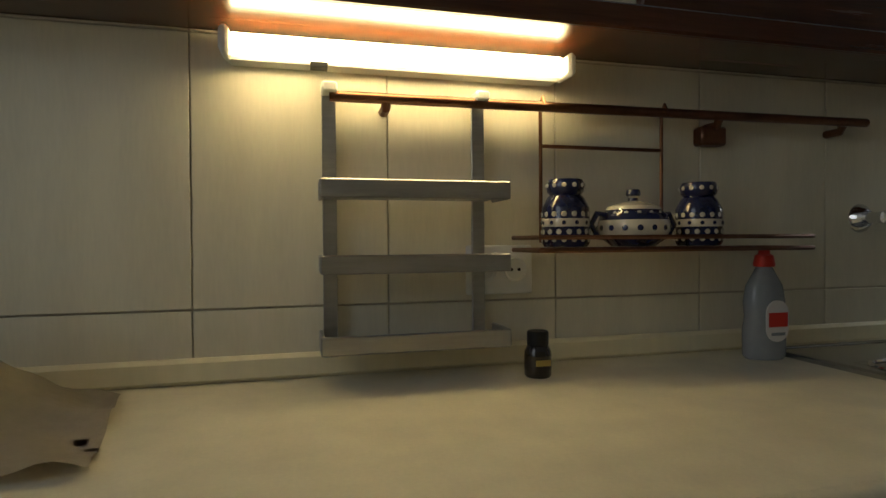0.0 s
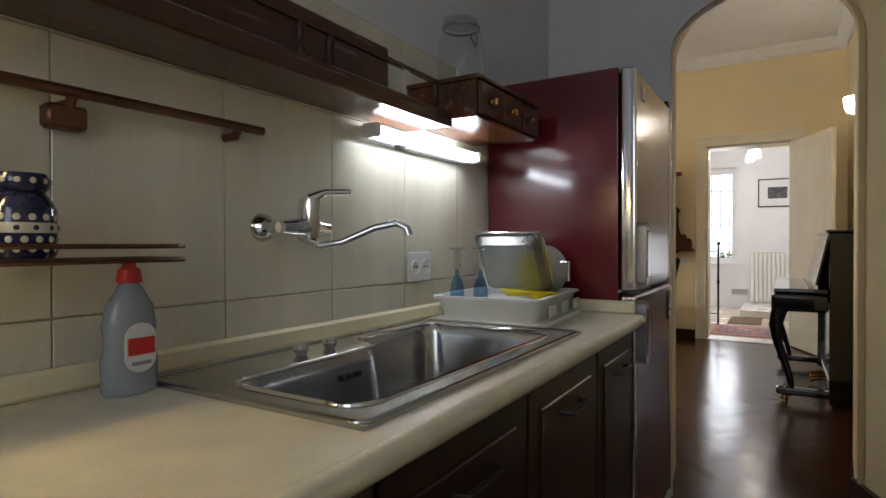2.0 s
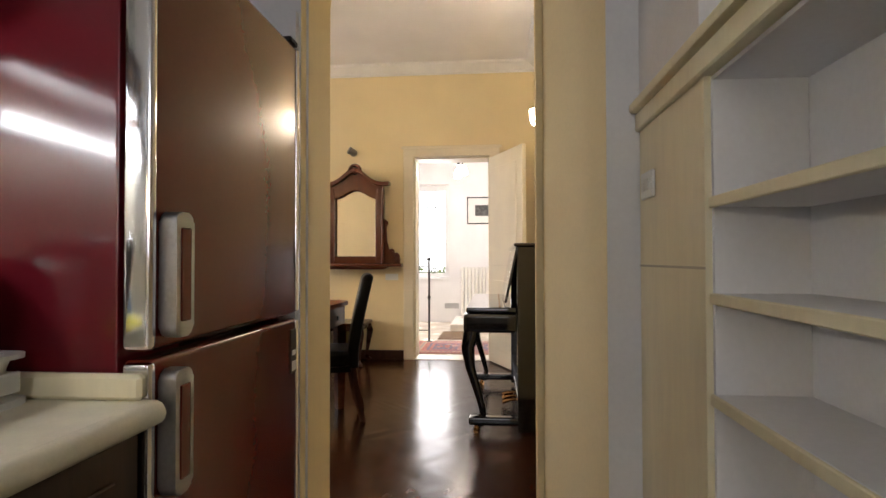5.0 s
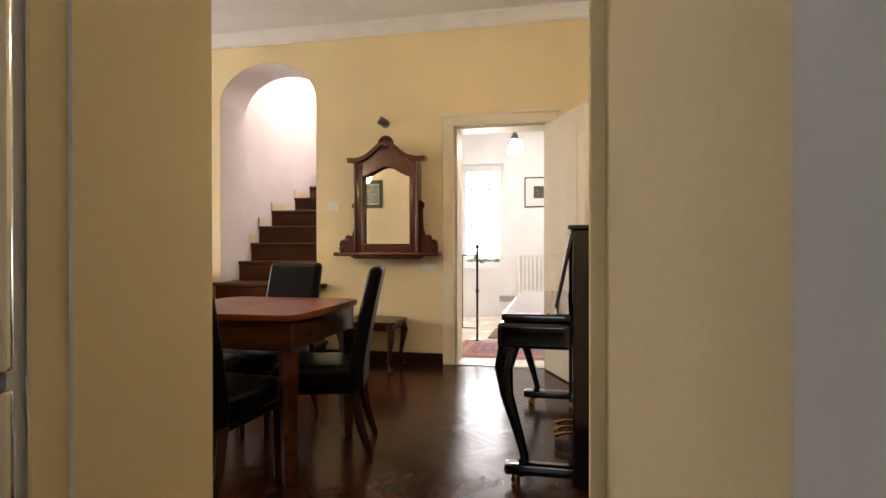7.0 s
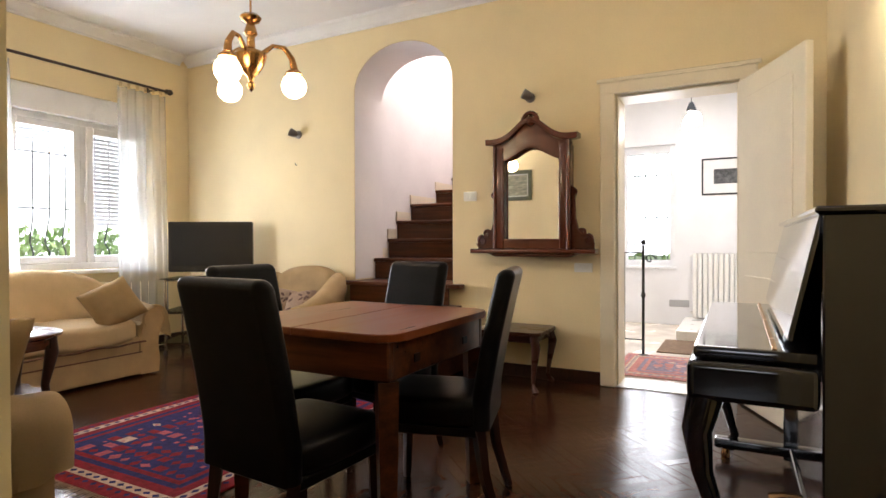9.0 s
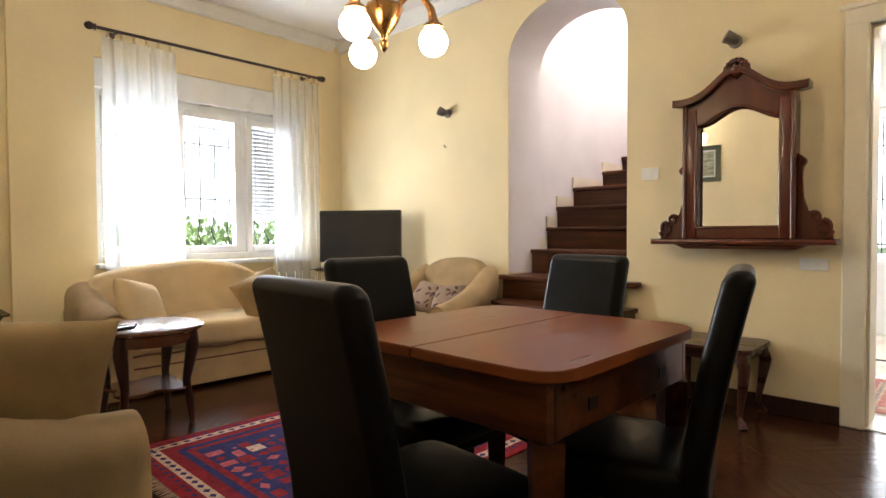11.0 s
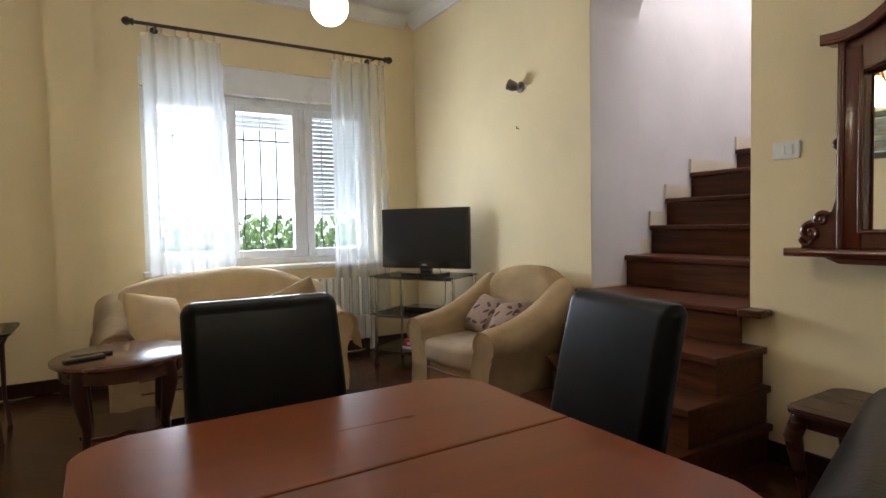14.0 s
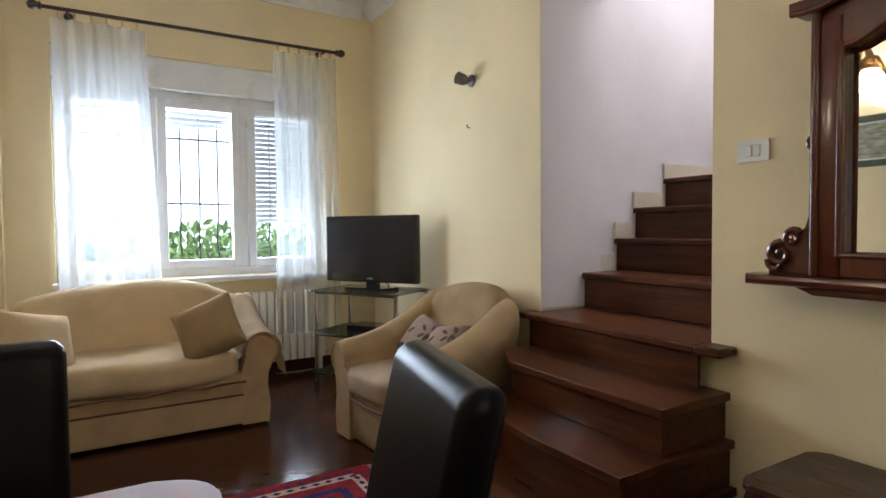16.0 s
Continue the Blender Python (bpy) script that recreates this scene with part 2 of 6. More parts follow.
material("ochre_fabric", (0.30, 0.205, 0.10), 0.9, vary=0.12, scale=8, fine=200, bump=0.2, bump_scale=400, spec=0.2)
material("spot_bronze", (0.20, 0.175, 0.155), 0.4, 0.6, vary=0.2, bump=0.0)
material("handle_bronze", (0.05, 0.042, 0.036), 0.38, 0.7, vary=0.2, bump=0.0)
material("mat_brown", (0.20, 0.135, 0.09), 0.95, vary=0.2, scale=30, bump=0.3, bump_scale=400, spec=0.1)
material("box_red", (0.50, 0.02, 0.025), 0.4, vary=0.1, bump=0.0)
material("rubber", (0.02, 0.02, 0.02), 0.8, vary=0.2)
material("hedge_dark", (0.05, 0.09, 0.02), 0.8, vary=0.4, scale=4)
glow("tube_warm", (1.0, 0.78, 0.38), 54.0)
glow("tube_cold", (0.86, 0.95, 1.0), 26.0)
glow("globe_light", (1.0, 0.75, 0.44), 16.0)
glow("sconce_light", (1.0, 0.90, 0.75), 45.0)
glow("bright_distance", (0.95, 0.98, 1.0), 2.2)
thin_glass("pane_glass", (0.97, 0.98, 0.98))
thin_glass("clear_glass", (0.90, 0.93, 0.93), 0.5)
thin_glass("blue_glass", (0.50, 0.70, 0.92), 0.1)
thin_glass("smoked_glass", (0.45, 0.47, 0.47), 0.1)
sheer("sheer_curtain", (0.80, 0.82, 0.84), 0.68)
material("mirror_silver", (0.92, 0.92, 0.90), 0.01, 1.0, vary=0.01, bump=0.0, rough_vary=0.008)

# ---- building helpers ----


def add_box(bm, x0, x1, y0, y1, z0, z1, bevel=0.0, mat=None, seg=1):
    t = bmesh.new()
    bmesh.ops.create_cube(t, size=1)
    for v in t.verts:
        v.co = ((x0 + x1) / 2 + v.co.x * (x1 - x0), (y0 + y1) / 2 + v.co.y * (y1 - y0), (z0 + z1) / 2 + v.co.z * (z1 - z0))
    if bevel:
        bmesh.ops.bevel(t, geom=list(t.edges), offset=bevel, segments=seg, affect="EDGES", profile=0.5)
    join(bm, t, mat)


def join(bm, t, m=None):
    if m is not None:
        t.transform(m)
    me = bpy.data.meshes.new("tmp")
    t.to_mesh(me)
    t.free()
    bm.from_mesh(me)
    bpy.data.meshes.remove(me)


def box(x0, x1, y0, y1, z0, z1, bevel=0.0, mat=None, seg=1):
    bm = bmesh.new()
    add_box(bm, x0, x1, y0, y1, z0, z1, bevel, mat, seg)
    return bm


def add_tube(bm, pts, radii, seg=10, caps=True):
    pts = [Vector(p) for p in pts]
    if not isinstance(radii, (list, tuple)):
        radii = [radii] * len(pts)
    rings, side = [], None
    for i, p in enumerate(pts):
        d = (pts[min(i + 1, len(pts) - 1)] - pts[max(i - 1, 0)]).normalized()
        if side is None:
            side = d.cross(Vector((0, 0, 1)) if abs(d.z) < 0.9 else Vector((1, 0, 0))).normalized()
        else:
            side = (side - d * side.dot(d)).normalized()
        up = d.cross(side)
        rings.append([bm.verts.new(p + (side * math.cos(a) + up * math.sin(a)) * radii[i])
                      for a in (2 * math.pi * k / seg for k in range(seg))])
    for a, b in zip(rings, rings[1:]):
        for k in range(seg):
            bm.faces.new((a[k], a[(k + 1) % seg], b[(k + 1) % seg], b[k]))
    if caps:
        bm.faces.new(rings[0][::-1])
        bm.faces.new(rings[-1])


def tube(pts, radii, seg=10):
    bm = bmesh.new()
    add_tube(bm, pts, radii, seg)
    return bm


def add_lathe(bm, profile, at=(0, 0, 0), seg=20, m=None):
    t = bmesh.new()
    rings = []
    for r, z in profile:
        if r < 1e-5:
            rings.append([t.verts.new((0, 0, z))])
        else:
            rings.append([t.verts.new((r * math.cos(2 * math.pi * k / seg), r * math.sin(2 * math.pi * k / seg), z)) for k in range(seg)])
    for a, b in zip(rings, rings[1:]):
        for k in range(seg):
            q = [a[k % len(a)], a[(k + 1) % len(a)], b[(k + 1) % len(b)], b[k % len(b)]]
            q = [v for i, v in enumerate(q) if v not in q[:i]]
            if len(q) > 2:
                t.faces.new(q)
    t.transform(Matrix.Translation(at) @ (m or Matrix()))
    join(bm, t)


def lathe(profile, at=(0, 0, 0), seg=20, m=None):
    bm = bmesh.new()
    add_lathe(bm, profile, at, seg, m)
    return bm


def add_prism(bm, outline, z0, z1, m=None, bevel=0.0, seg=2):
    """An outline in x and y, drawn up from z0 to z1."""
    t = bmesh.new()
    lo = [t.verts.new((x, y, z0)) for x, y in outline]
    hi = [t.verts.new((x, y, z1)) for x, y in outline]
    t.faces.new(lo[::-1])
    t.faces.new(hi)
    n = len(lo)
    for k in range(n):
        t.faces.new((lo[k], lo[(k + 1) % n], hi[(k + 1) % n], hi[k]))
    if bevel:
        flat = [e for e in t.edges if abs(e.verts[0].co.z - e.verts[1].co.z) < 1e-6]
        bmesh.ops.bevel(t, geom=flat, offset=bevel, segments=seg, affect="EDGES", profile=0.5)
    join(bm, t, m)


def prism(outline, z0, z1, m=None, bevel=0.0, seg=2):
    bm = bmesh.new()
    add_prism(bm, outline, z0, z1, m, bevel, seg)
    return bm


def rounded(x0, x1, y0, y1, r, n=6):
    pts = []
    for cx, cy, a in ((x1 - r, y0 + r, -90), (x1 - r, y1 - r, 0), (x0 + r, y1 - r, 90), (x0 + r, y0 + r, 180)):
        for k in range(n + 1):
            t = radians(a + 90 * k / n)
            pts.append((cx + r * math.cos(t), cy + r * math.sin(t)))
    return pts


def pad(x0, x1, y0, y1, z0, z1, puff=0.3, n=10, power=4.0, warp=None):
    """A soft cushion shape: a squared-off ball, optionally warped."""
    bm = bmesh.new()
    bmesh.ops.create_cube(bm, size=2)
    bmesh.ops.subdivide_edges(bm, edges=bm.edges, cuts=n, use_grid_fill=True)
    c = Vector(((x0 + x1) / 2, (y0 + y1) / 2, (z0 + z1) / 2))
    h = Vector(((x1 - x0) / 2, (y1 - y0) / 2, (z1 - z0) / 2))
    for v in bm.verts:
        p = v.co
        d = (abs(p.x) ** power + abs(p.y) ** power + abs(p.z) ** power) ** (1 / power)
        q = p / d
        q = p.lerp(q, puff + 0.7 * (1 - puff)) if puff < 1 else q
        v.co = Vector((c.x + q.x * h.x, c.y + q.y * h.y, c.z + q.z * h.z))
        if warp:
            v.co = warp(v.co)
    return bm


def loft(sections, caps=True):
    bm = bmesh.new()
    rings = [[bm.verts.new(p) for p in sec] for sec in sections]
    n = len(rings[0])
    for a, b in zip(rings, rings[1:]):
        for k in range(n if caps else n - 1):
            bm.faces.new((a[k], a[(k + 1) % n], b[(k + 1) % n], b[k]))
    if caps:
        bm.faces.new(rings[0][::-1])
        bm.faces.new(rings[-1])
    return bm


def weigh_normals(me):
    """Keep large faces flat beside rounded edges: corner normals lean to the larger faces."""
    ps = me.polygons
    if not 6 < len(ps) < 700:
        return
    areas = [p.area for p in ps]
    if max(areas) < 12 * sorted(areas)[len(areas) // 2]:
        return
    near = [[] for _ in me.vertices]
    norms = [p.normal.copy() for p in ps]
    for p in ps:
        for v in p.vertices:
            near[v].append(p.index)
    limit = math.cos(radians(38))
    out = []
    for p in ps:
        for v in p.vertices:
            q = Vector((0, 0, 0))
            for k in near[v]:
                if norms[k].dot(norms[p.index]) > limit:
                    q += norms[k] * areas[k]
            out.append(q.normalized() if q.length > 0 else norms[p.index])
    me.normals_split_custom_set(out)


def part(name, bm, mat, parent=None, label="", smooth=True, kind=""):
    bmesh.ops.recalc_face_normals(bm, faces=bm.faces)
    me = bpy.data.meshes.new(name)
    bm.to_mesh(me)
    bm.free()
    me.materials.append(M[mat])
    if smooth:
        me.polygons.foreach_set("use_smooth", [True] * len(me.polygons))
        me.set_sharp_from_angle(angle=radians(38))
        weigh_normals(me)
    ob = new(name, me)
    if parent is not None:
        ob.parent = parent
    return tagged(ob, label, kind=kind)


def thing(name, m, label, category, group="", kind=""):
    ob = new(name)
    ob.empty_display_size = 0.1
    ob.matrix_basis = m
    return tagged(ob, label, category, group, kind)


def structure(name, bm, mat, label, category):
    ob = part(name, bm, mat, None, smooth=True)
    return tagged(ob, label, category, kind="structure")


def wall_with_openings(name, axis, at0, at1, a0, a1, z0, z1, openings, mat, label):
    """A wall between at0 and at1 across `axis`, from a0 to a1 along the other axis; openings: (a0, a1, z0, z1, arch rise)."""
    bm = bmesh.new()
    cuts = sorted({a0, a1, *[o[0] for o in openings], *[o[1] for o in openings]})

    def block(p0, p1, q0, q1):
        if p1 - p0 > 1e-4 and q1 - q0 > 1e-4:
            if axis == "x":
                add_box(bm, at0, at1, p0, p1, q0, q1)
            else:
                add_box(bm, p0, p1, at0, at1, q0, q1)
    for p0, p1 in zip(cuts, cuts[1:]):
        o = next((o for o in openings if o[0] <= p0 + 1e-6 and o[1] >= p1 - 1e-6), None)
        if o is None:
            block(p0, p1, z0, z1)
        else:
            block(p0, p1, z0, o[2])
            if len(o) > 4 and o[4]:
                n, rise, spring = 20, o[4], o[3] - o[4]
                mid, half = (p0 + p1) / 2, (p1 - p0) / 2
                out = [(p0, z1), (p0, spring)]
                out += [(mid - half * math.cos(math.pi * k / n), spring + rise * math.sin(math.pi * k / n)) for k in range(1, n)]
                out += [(p1, spring), (p1, z1)]
                t = bmesh.new()
                fa = []
                for d in (at0, at1):
                    vs = [t.verts.new((d, a, z) if axis == "x" else (a, d, z)) for a, z in out]
                    t.faces.new(vs)
                    fa.append(vs)
                for k in range(len(out)):
                    j = (k + 1) % len(out)
                    t.faces.new((fa[0][k], fa[0][j], fa[1][j], fa[1][k]))
                join(bm, t)
            else:
                block(p0, p1, o[3], z1)
    return structure(name, bm, mat, label, "wall")


# ---- the large structure ----
X_ARCH0, X_ARCH1, X_EAST, Y_SOUTH, Y_NORTH, CEIL = 4.53, 4.95, 9.0, 0.2, 6.2, 3.17
structure("floor", box(4.53, 8.999, 0.201, 6.199, -0.12, -0.012), "parquet_base", "dark subfloor under the parquet", "floor")
structure("kitchen_floor", box(0.4, 4.53, -0.3, 1.9, -0.12, 0.0), "kitchen_floor", "dark brown kitchen floor", "floor")
structure("ceiling", box(4.45, 9.3, 0.0, 6.5, CEIL, CEIL + 0.12), "ceiling_paint", "white painted plaster ceiling", "ceiling")
structure("kitchen_ceiling", box(0.2, 4.53, -0.4, 1.95, 2.9, 3.02), "ceiling_paint", "white painted kitchen ceiling", "ceiling")
wall_with_openings("wall_east", "x", 9.0, 9.3, 0.2, 6.2, -0.05, CEIL, [(0.69, 1.5, 0, 2.17), (2.855, 3.89, 0.69, 2.885, 0.40)],
                   "yellow_wall", "warm yellow painted wall with an arched stair opening")
wall_with_openings("wall_north", "y", 6.2, 6.45, 4.65, 9.3, -0.05, CEIL, [(6.6, 8.55, 0.84, 2.5)], "yellow_wall", "pale yellow wall with a wide window")
structure("wall_south", box(4.95, 9.3, -0.1, 0.2, -0.05, CEIL), "yellow_wall", "warm yellow painted wall behind the piano", "wall")
structure("wall_west", box(4.65, 4.95, 1.9, 6.2, -0.05, CEIL), "yellow_wall", "pale yellow wall with a picture and sconce", "wall")
structure("pilaster", box(6.03, 6.32, 6.12, 6.2, 0, CEIL), "yellow_wall", "pale yellow painted pilaster beside the window", "wall")


def arch_wall():
    """The thick wall between kitchen and dining room, with a splayed arched passage."""
    near = (0.345, 1.165, 1.88, 2.10)
    far = (0.50, 1.209, 1.95, 2.235)
    n = 24
    prof = []
    for y0, y1, spring, top in (near, far):
        mid, half = (y0 + y1) / 2, (y1 - y0) / 2
        pts = [(y1, 0.0), (y1, spring)]
        pts += [(mid + half * math.cos(math.pi * k / n), spring + (top - spring) * math.sin(math.pi * k / n)) for k in range(1, n)]
        pts += [(y0, spring), (y0, 0.0)]
        prof.append(pts)
    lining = bmesh.new()
    a = [lining.verts.new((X_ARCH0 - 0.004, y, z)) for y, z in prof[0]]
    b = [lining.verts.new((X_ARCH1, y, z)) for y, z in prof[1]]
    for k in range(len(a) - 1):
        lining.faces.new((a[k], a[k + 1], b[k + 1], b[k]))
    faces = []
    for x, pts, y0, y1, top, mat, name, label in (
            (X_ARCH0, prof[0], 0.2, 1.72, 3.02, "white_wall", "wall_arch_kitchen", "white painted wall round the kitchen arch"),
            (X_ARCH1, prof[1], 0.2, 1.92, CEIL, "yellow_wall", "wall_arch_dining", "yellow painted wall round the dining side of the arch")):
        bm = bmesh.new()
        outer = [(y1, 0.0), (y1, top), (y0, top), (y0, 0.0)]
        out = pts + outer[::-1]
        d = 0.06 if x == X_ARCH0 else -0.06
        fa = []
        for dx in (0, d):
            vs = [bm.verts.new((x + dx, y, z)) for y, z in out]
            f = bm.faces.new(vs)
            fa.append(vs)
        for k in range(len(pts) - 1, len(out)):
            j = (k + 1) % len(out)
            bm.faces.new((fa[0][k], fa[0][j], fa[1][j], fa[1][k]))
        structure(name, bm, mat, label, "wall")
    structure("arch_lining", lining, "yellow_wall", "yellow painted splayed lining of the arched passage", "wall")


arch_wall()
pier = prism([(4.95, 0.2), (5.55, 0.2), (5.55, 0.456), (4.951, 0.499)], 0, CEIL)
structure("pier", pier, "yellow_wall", "yellow painted wall pier beside the arch", "wall")
# kitchen shell
structure("wall_kitchen_north", box(0.4, 4.53, 1.70, 1.9, 0, 3.02), "white_wall", "white painted kitchen wall above the tiles", "wall")
structure("wall_kitchen_west", box(0.2, 0.4, -0.4, 1.9, 0, 3.02), "white_wall", "plain white kitchen end wall", "wall")
structure("wall_kitchen_south", box(0.4, 4.53, -0.3, -0.1, 0, 3.02), "white_wall", "white painted wall behind the shelf niche", "wall")


def cornice(name, x0, y0, x1, y1, nx, ny):
    """A moulded cornice along a wall from one end to the other; (nx, ny) points into the room."""
    prof = [(0, -0.11), (0.015, -0.11), (0.02, -0.09), (0.05, -0.075), (0.075, -0.035), (0.10, -0.025), (0.105, 0), (0, 0)]
    bm = bmesh.new()
    ends = [[bm.verts.new((x + nx * d, y + ny * d, CEIL - 0.003 + h)) for d, h in prof] for x, y in ((x0, y0), (x1, y1))]
    for k in range(len(prof)):
        j = (k + 1) % len(prof)
        bm.faces.new((ends[0][k], ends[0][j], ends[1][j], ends[1][k]))
    bm.faces.new(ends[0])
    bm.faces.new(ends[1][::-1])
    structure(name, bm, "plaster_white", "white moulded plaster cornice along the ceiling", "trim")


cornice("cornice_east", 8.998, 0.21, 8.998, 6.19, -1, 0)
cornice("cornice_north", 4.96, 6.198, 8.89, 6.198, 0, -1)
cornice("cornice_south", 4.96, 0.202, 8.89, 0.202, 0, 1)
cornice("cornice_west", 4.952, 0.31, 4.952, 6.09, 1, 0)

for nm, b in (("baseboard_east_1", (8.982, 8.999, 1.60, 2.84, 0, 0.1)), ("baseboard_east_2", (8.982, 8.999, 3.9, 6.18, 0, 0.1)),
              ("baseboard_north", (6.33, 8.98, 6.182, 6.199, 0, 0.1)), ("baseboard_north_west", (4.97, 6.03, 6.182, 6.199, 0, 0.1)),
              ("baseboard_pilaster", (6.02, 6.33, 6.10, 6.119, 0, 0.1)),
              ("baseboard_south", (4.97, 8.98, 0.201, 0.218, 0, 0.1)), ("baseboard_west", (4.951, 4.968, 1.215, 6.18, 0, 0.1))):
    structure(nm, box(*b, bevel=0.004), "dark_wood", "dark stained wooden baseboard", "baseboard")


def arch_baseboard(name, y0, y1):
    bm = bmesh.new()
    s = 1 if y0 > 0.8 else -1
    o = [(4.54, y0), (4.949, y1), (4.949, y1 - s * 0.016), (4.46, y0 - s * 0.016)]
    add_prism(bm, o, 0, 0.09)
    structure(name, bm, "dark_wood", "dark wooden baseboard in the passage", "baseboard")


arch_baseboard("baseboard_arch", 0.347, 0.503)



def stair_arch_lining():
    """The pale plaster reveal inside the stair arch."""
    y0, y1, spring, top, n = 2.858, 3.887, 2.485, 2.882, 20
    mid, half = (y0 + y1) / 2, (y1 - y0) / 2
    prof = [(y0, 0.74), (y0, spring)] + [(mid - half * math.cos(math.pi * k / n), spring + (top - spring) * math.sin(math.pi * k / n)) for k in range(1, n)] + [(y1, spring), (y1, 0.74)]
    bm = bmesh.new()
    a = [bm.verts.new((9.003, y, z)) for y, z in prof]
    b = [bm.verts.new((9.463, y, z)) for y, z in prof]
    for k in range(len(a) - 1):
        bm.faces.new((a[k], a[k + 1], b[k + 1], b[k]))
    structure("stair_arch_lining", bm, "stair_wall", "pale plaster reveal inside the stair arch", "wall")


stair_arch_lining()

# hall beyond the door
structure("hall_floor", box(9.3, 12.6, -0.3, 2.6, -0.12, 0.0), "hall_floor", "pale stone hall floor", "floor")
structure("door_threshold", box(9.0, 9.3, 0.69, 1.5, -0.1, 0.006), "marble_sill", "white marble door threshold", "floor")
wall_with_openings("wall_hall_east", "x", 12.6, 12.9, -0.3, 2.6, 0, 3.0, [(1.42, 2.10, 0.76, 2.36)], "white_wall", "white hall wall with a small window")
structure("wall_hall_south", box(9.3, 12.9, -0.5, -0.3, 0, 3.0), "white_wall", "plain white hall wall", "wall")
structure("wall_hall_north", box(9.3, 12.9, 2.6, 2.8, 0, 3.0), "white_wall", "plain white hall wall", "wall")
structure("ceiling_hall", box(9.3, 12.9, -0.5, 2.8, 3.0, 3.1), "ceiling_paint", "white hall ceiling", "ceiling")
# stairwell
structure("stair_base", box(9.3, 11.4, 2.853, 3.9, 0, 0.5), "stair_wall", "solid base under the stair flight", "wall")
structure("wall_stair_north", box(9.3, 12.0, 3.945, 4.09, 0, 5.2), "stair_wall", "off-white stairwell wall", "wall")
structure("wall_stair_south", box(9.3, 12.0, 2.802, 2.853, 0, 5.2), "stair_wall", "off-white stairwell wall", "wall")
structure("wall_stair_east", box(11.4, 11.6, 2.853, 3.944, 0, 5.2), "stair_wall", "off-white stairwell end wall", "wall")
structure("ceiling_stair", box(9.3, 12.0, 2.8, 4.09, 5.2, 5.3), "ceiling_paint", "white stairwell ceiling", "ceiling")
wall_with_openings("wall_stair_arch", "x", 9.302, 9.462, 2.855, 3.944, 0.5, 3.168, [(2.855, 3.89, 0.69, 2.885, 0.40)], "stair_wall", "off-white back of the stair arch")
structure("wall_stair_head", box(9.3, 9.462, 2.853, 3.944, 3.17, 5.2), "stair_wall", "off-white wall above the stair arch", "wall")

# ---- dining and living room ----


def door_frame():
    t = thing("door_frame", pose(0, 0, 0), "cream painted wooden door frame with moulded casing", "door frame", kind="structure")
    part("jamb", box(8.97, 9.04, 1.5, 1.61, 0, 2.26, 0.008), "cream_paint", t)
    part("jamb", box(8.97, 9.04, 0.58, 0.69, 0, 2.26, 0.008), "cream_paint", t)
    part("head", box(8.968, 9.038, 0.58, 1.61, 2.17, 2.262, 0.008), "cream_paint", t)
    part("moulding", box(8.95, 8.97, 0.56, 1.63, 2.255, 2.285, 0.006), "cream_paint", t)
    part("lining", box(9.04, 9.3, 1.488, 1.5, 0, 2.17), "cream_paint", t)
    part("lining", box(9.04, 9.3, 0.69, 0.702, 0, 2.17), "cream_paint", t)
    part("lining", box(9.04, 9.3, 0.702, 1.488, 2.158, 2.17), "cream_paint", t)


door_frame()


def door_leaf():
    ang = math.degrees(math.atan2(0.36 - 0.69, 8.2 - 8.97))
    t = tagged(thing("door_1", pose(8.96, 0.68, 0.01, 0, 0, ang), "cream painted panel door standing wide open", "door"), kind="structure")
    part("leaf", box(0.0, 0.80, -0.02, 0.02, 0, 2.13, 0.004), "cream_paint", t)
    for z0, z1 in ((0.15, 0.85), (1.0, 2.0)):
        for s in (-1, 1):
            part("panel", box(0.12, 0.68, s * 0.024 - 0.004, s * 0.024 + 0.004, z0, z1, 0.003), "cream_paint", t)
    h = part("door_handle", tube([(0.74, -0.02, 1.02), (0.74, -0.06, 1.02), (0.64, -0.065, 1.02)], 0.009, 8), "brass", t, "brass lever handle")
    part("key_plate", box(0.72, 0.76, -0.024, -0.02, 0.93, 1.10), "brass", t)


door_leaf()


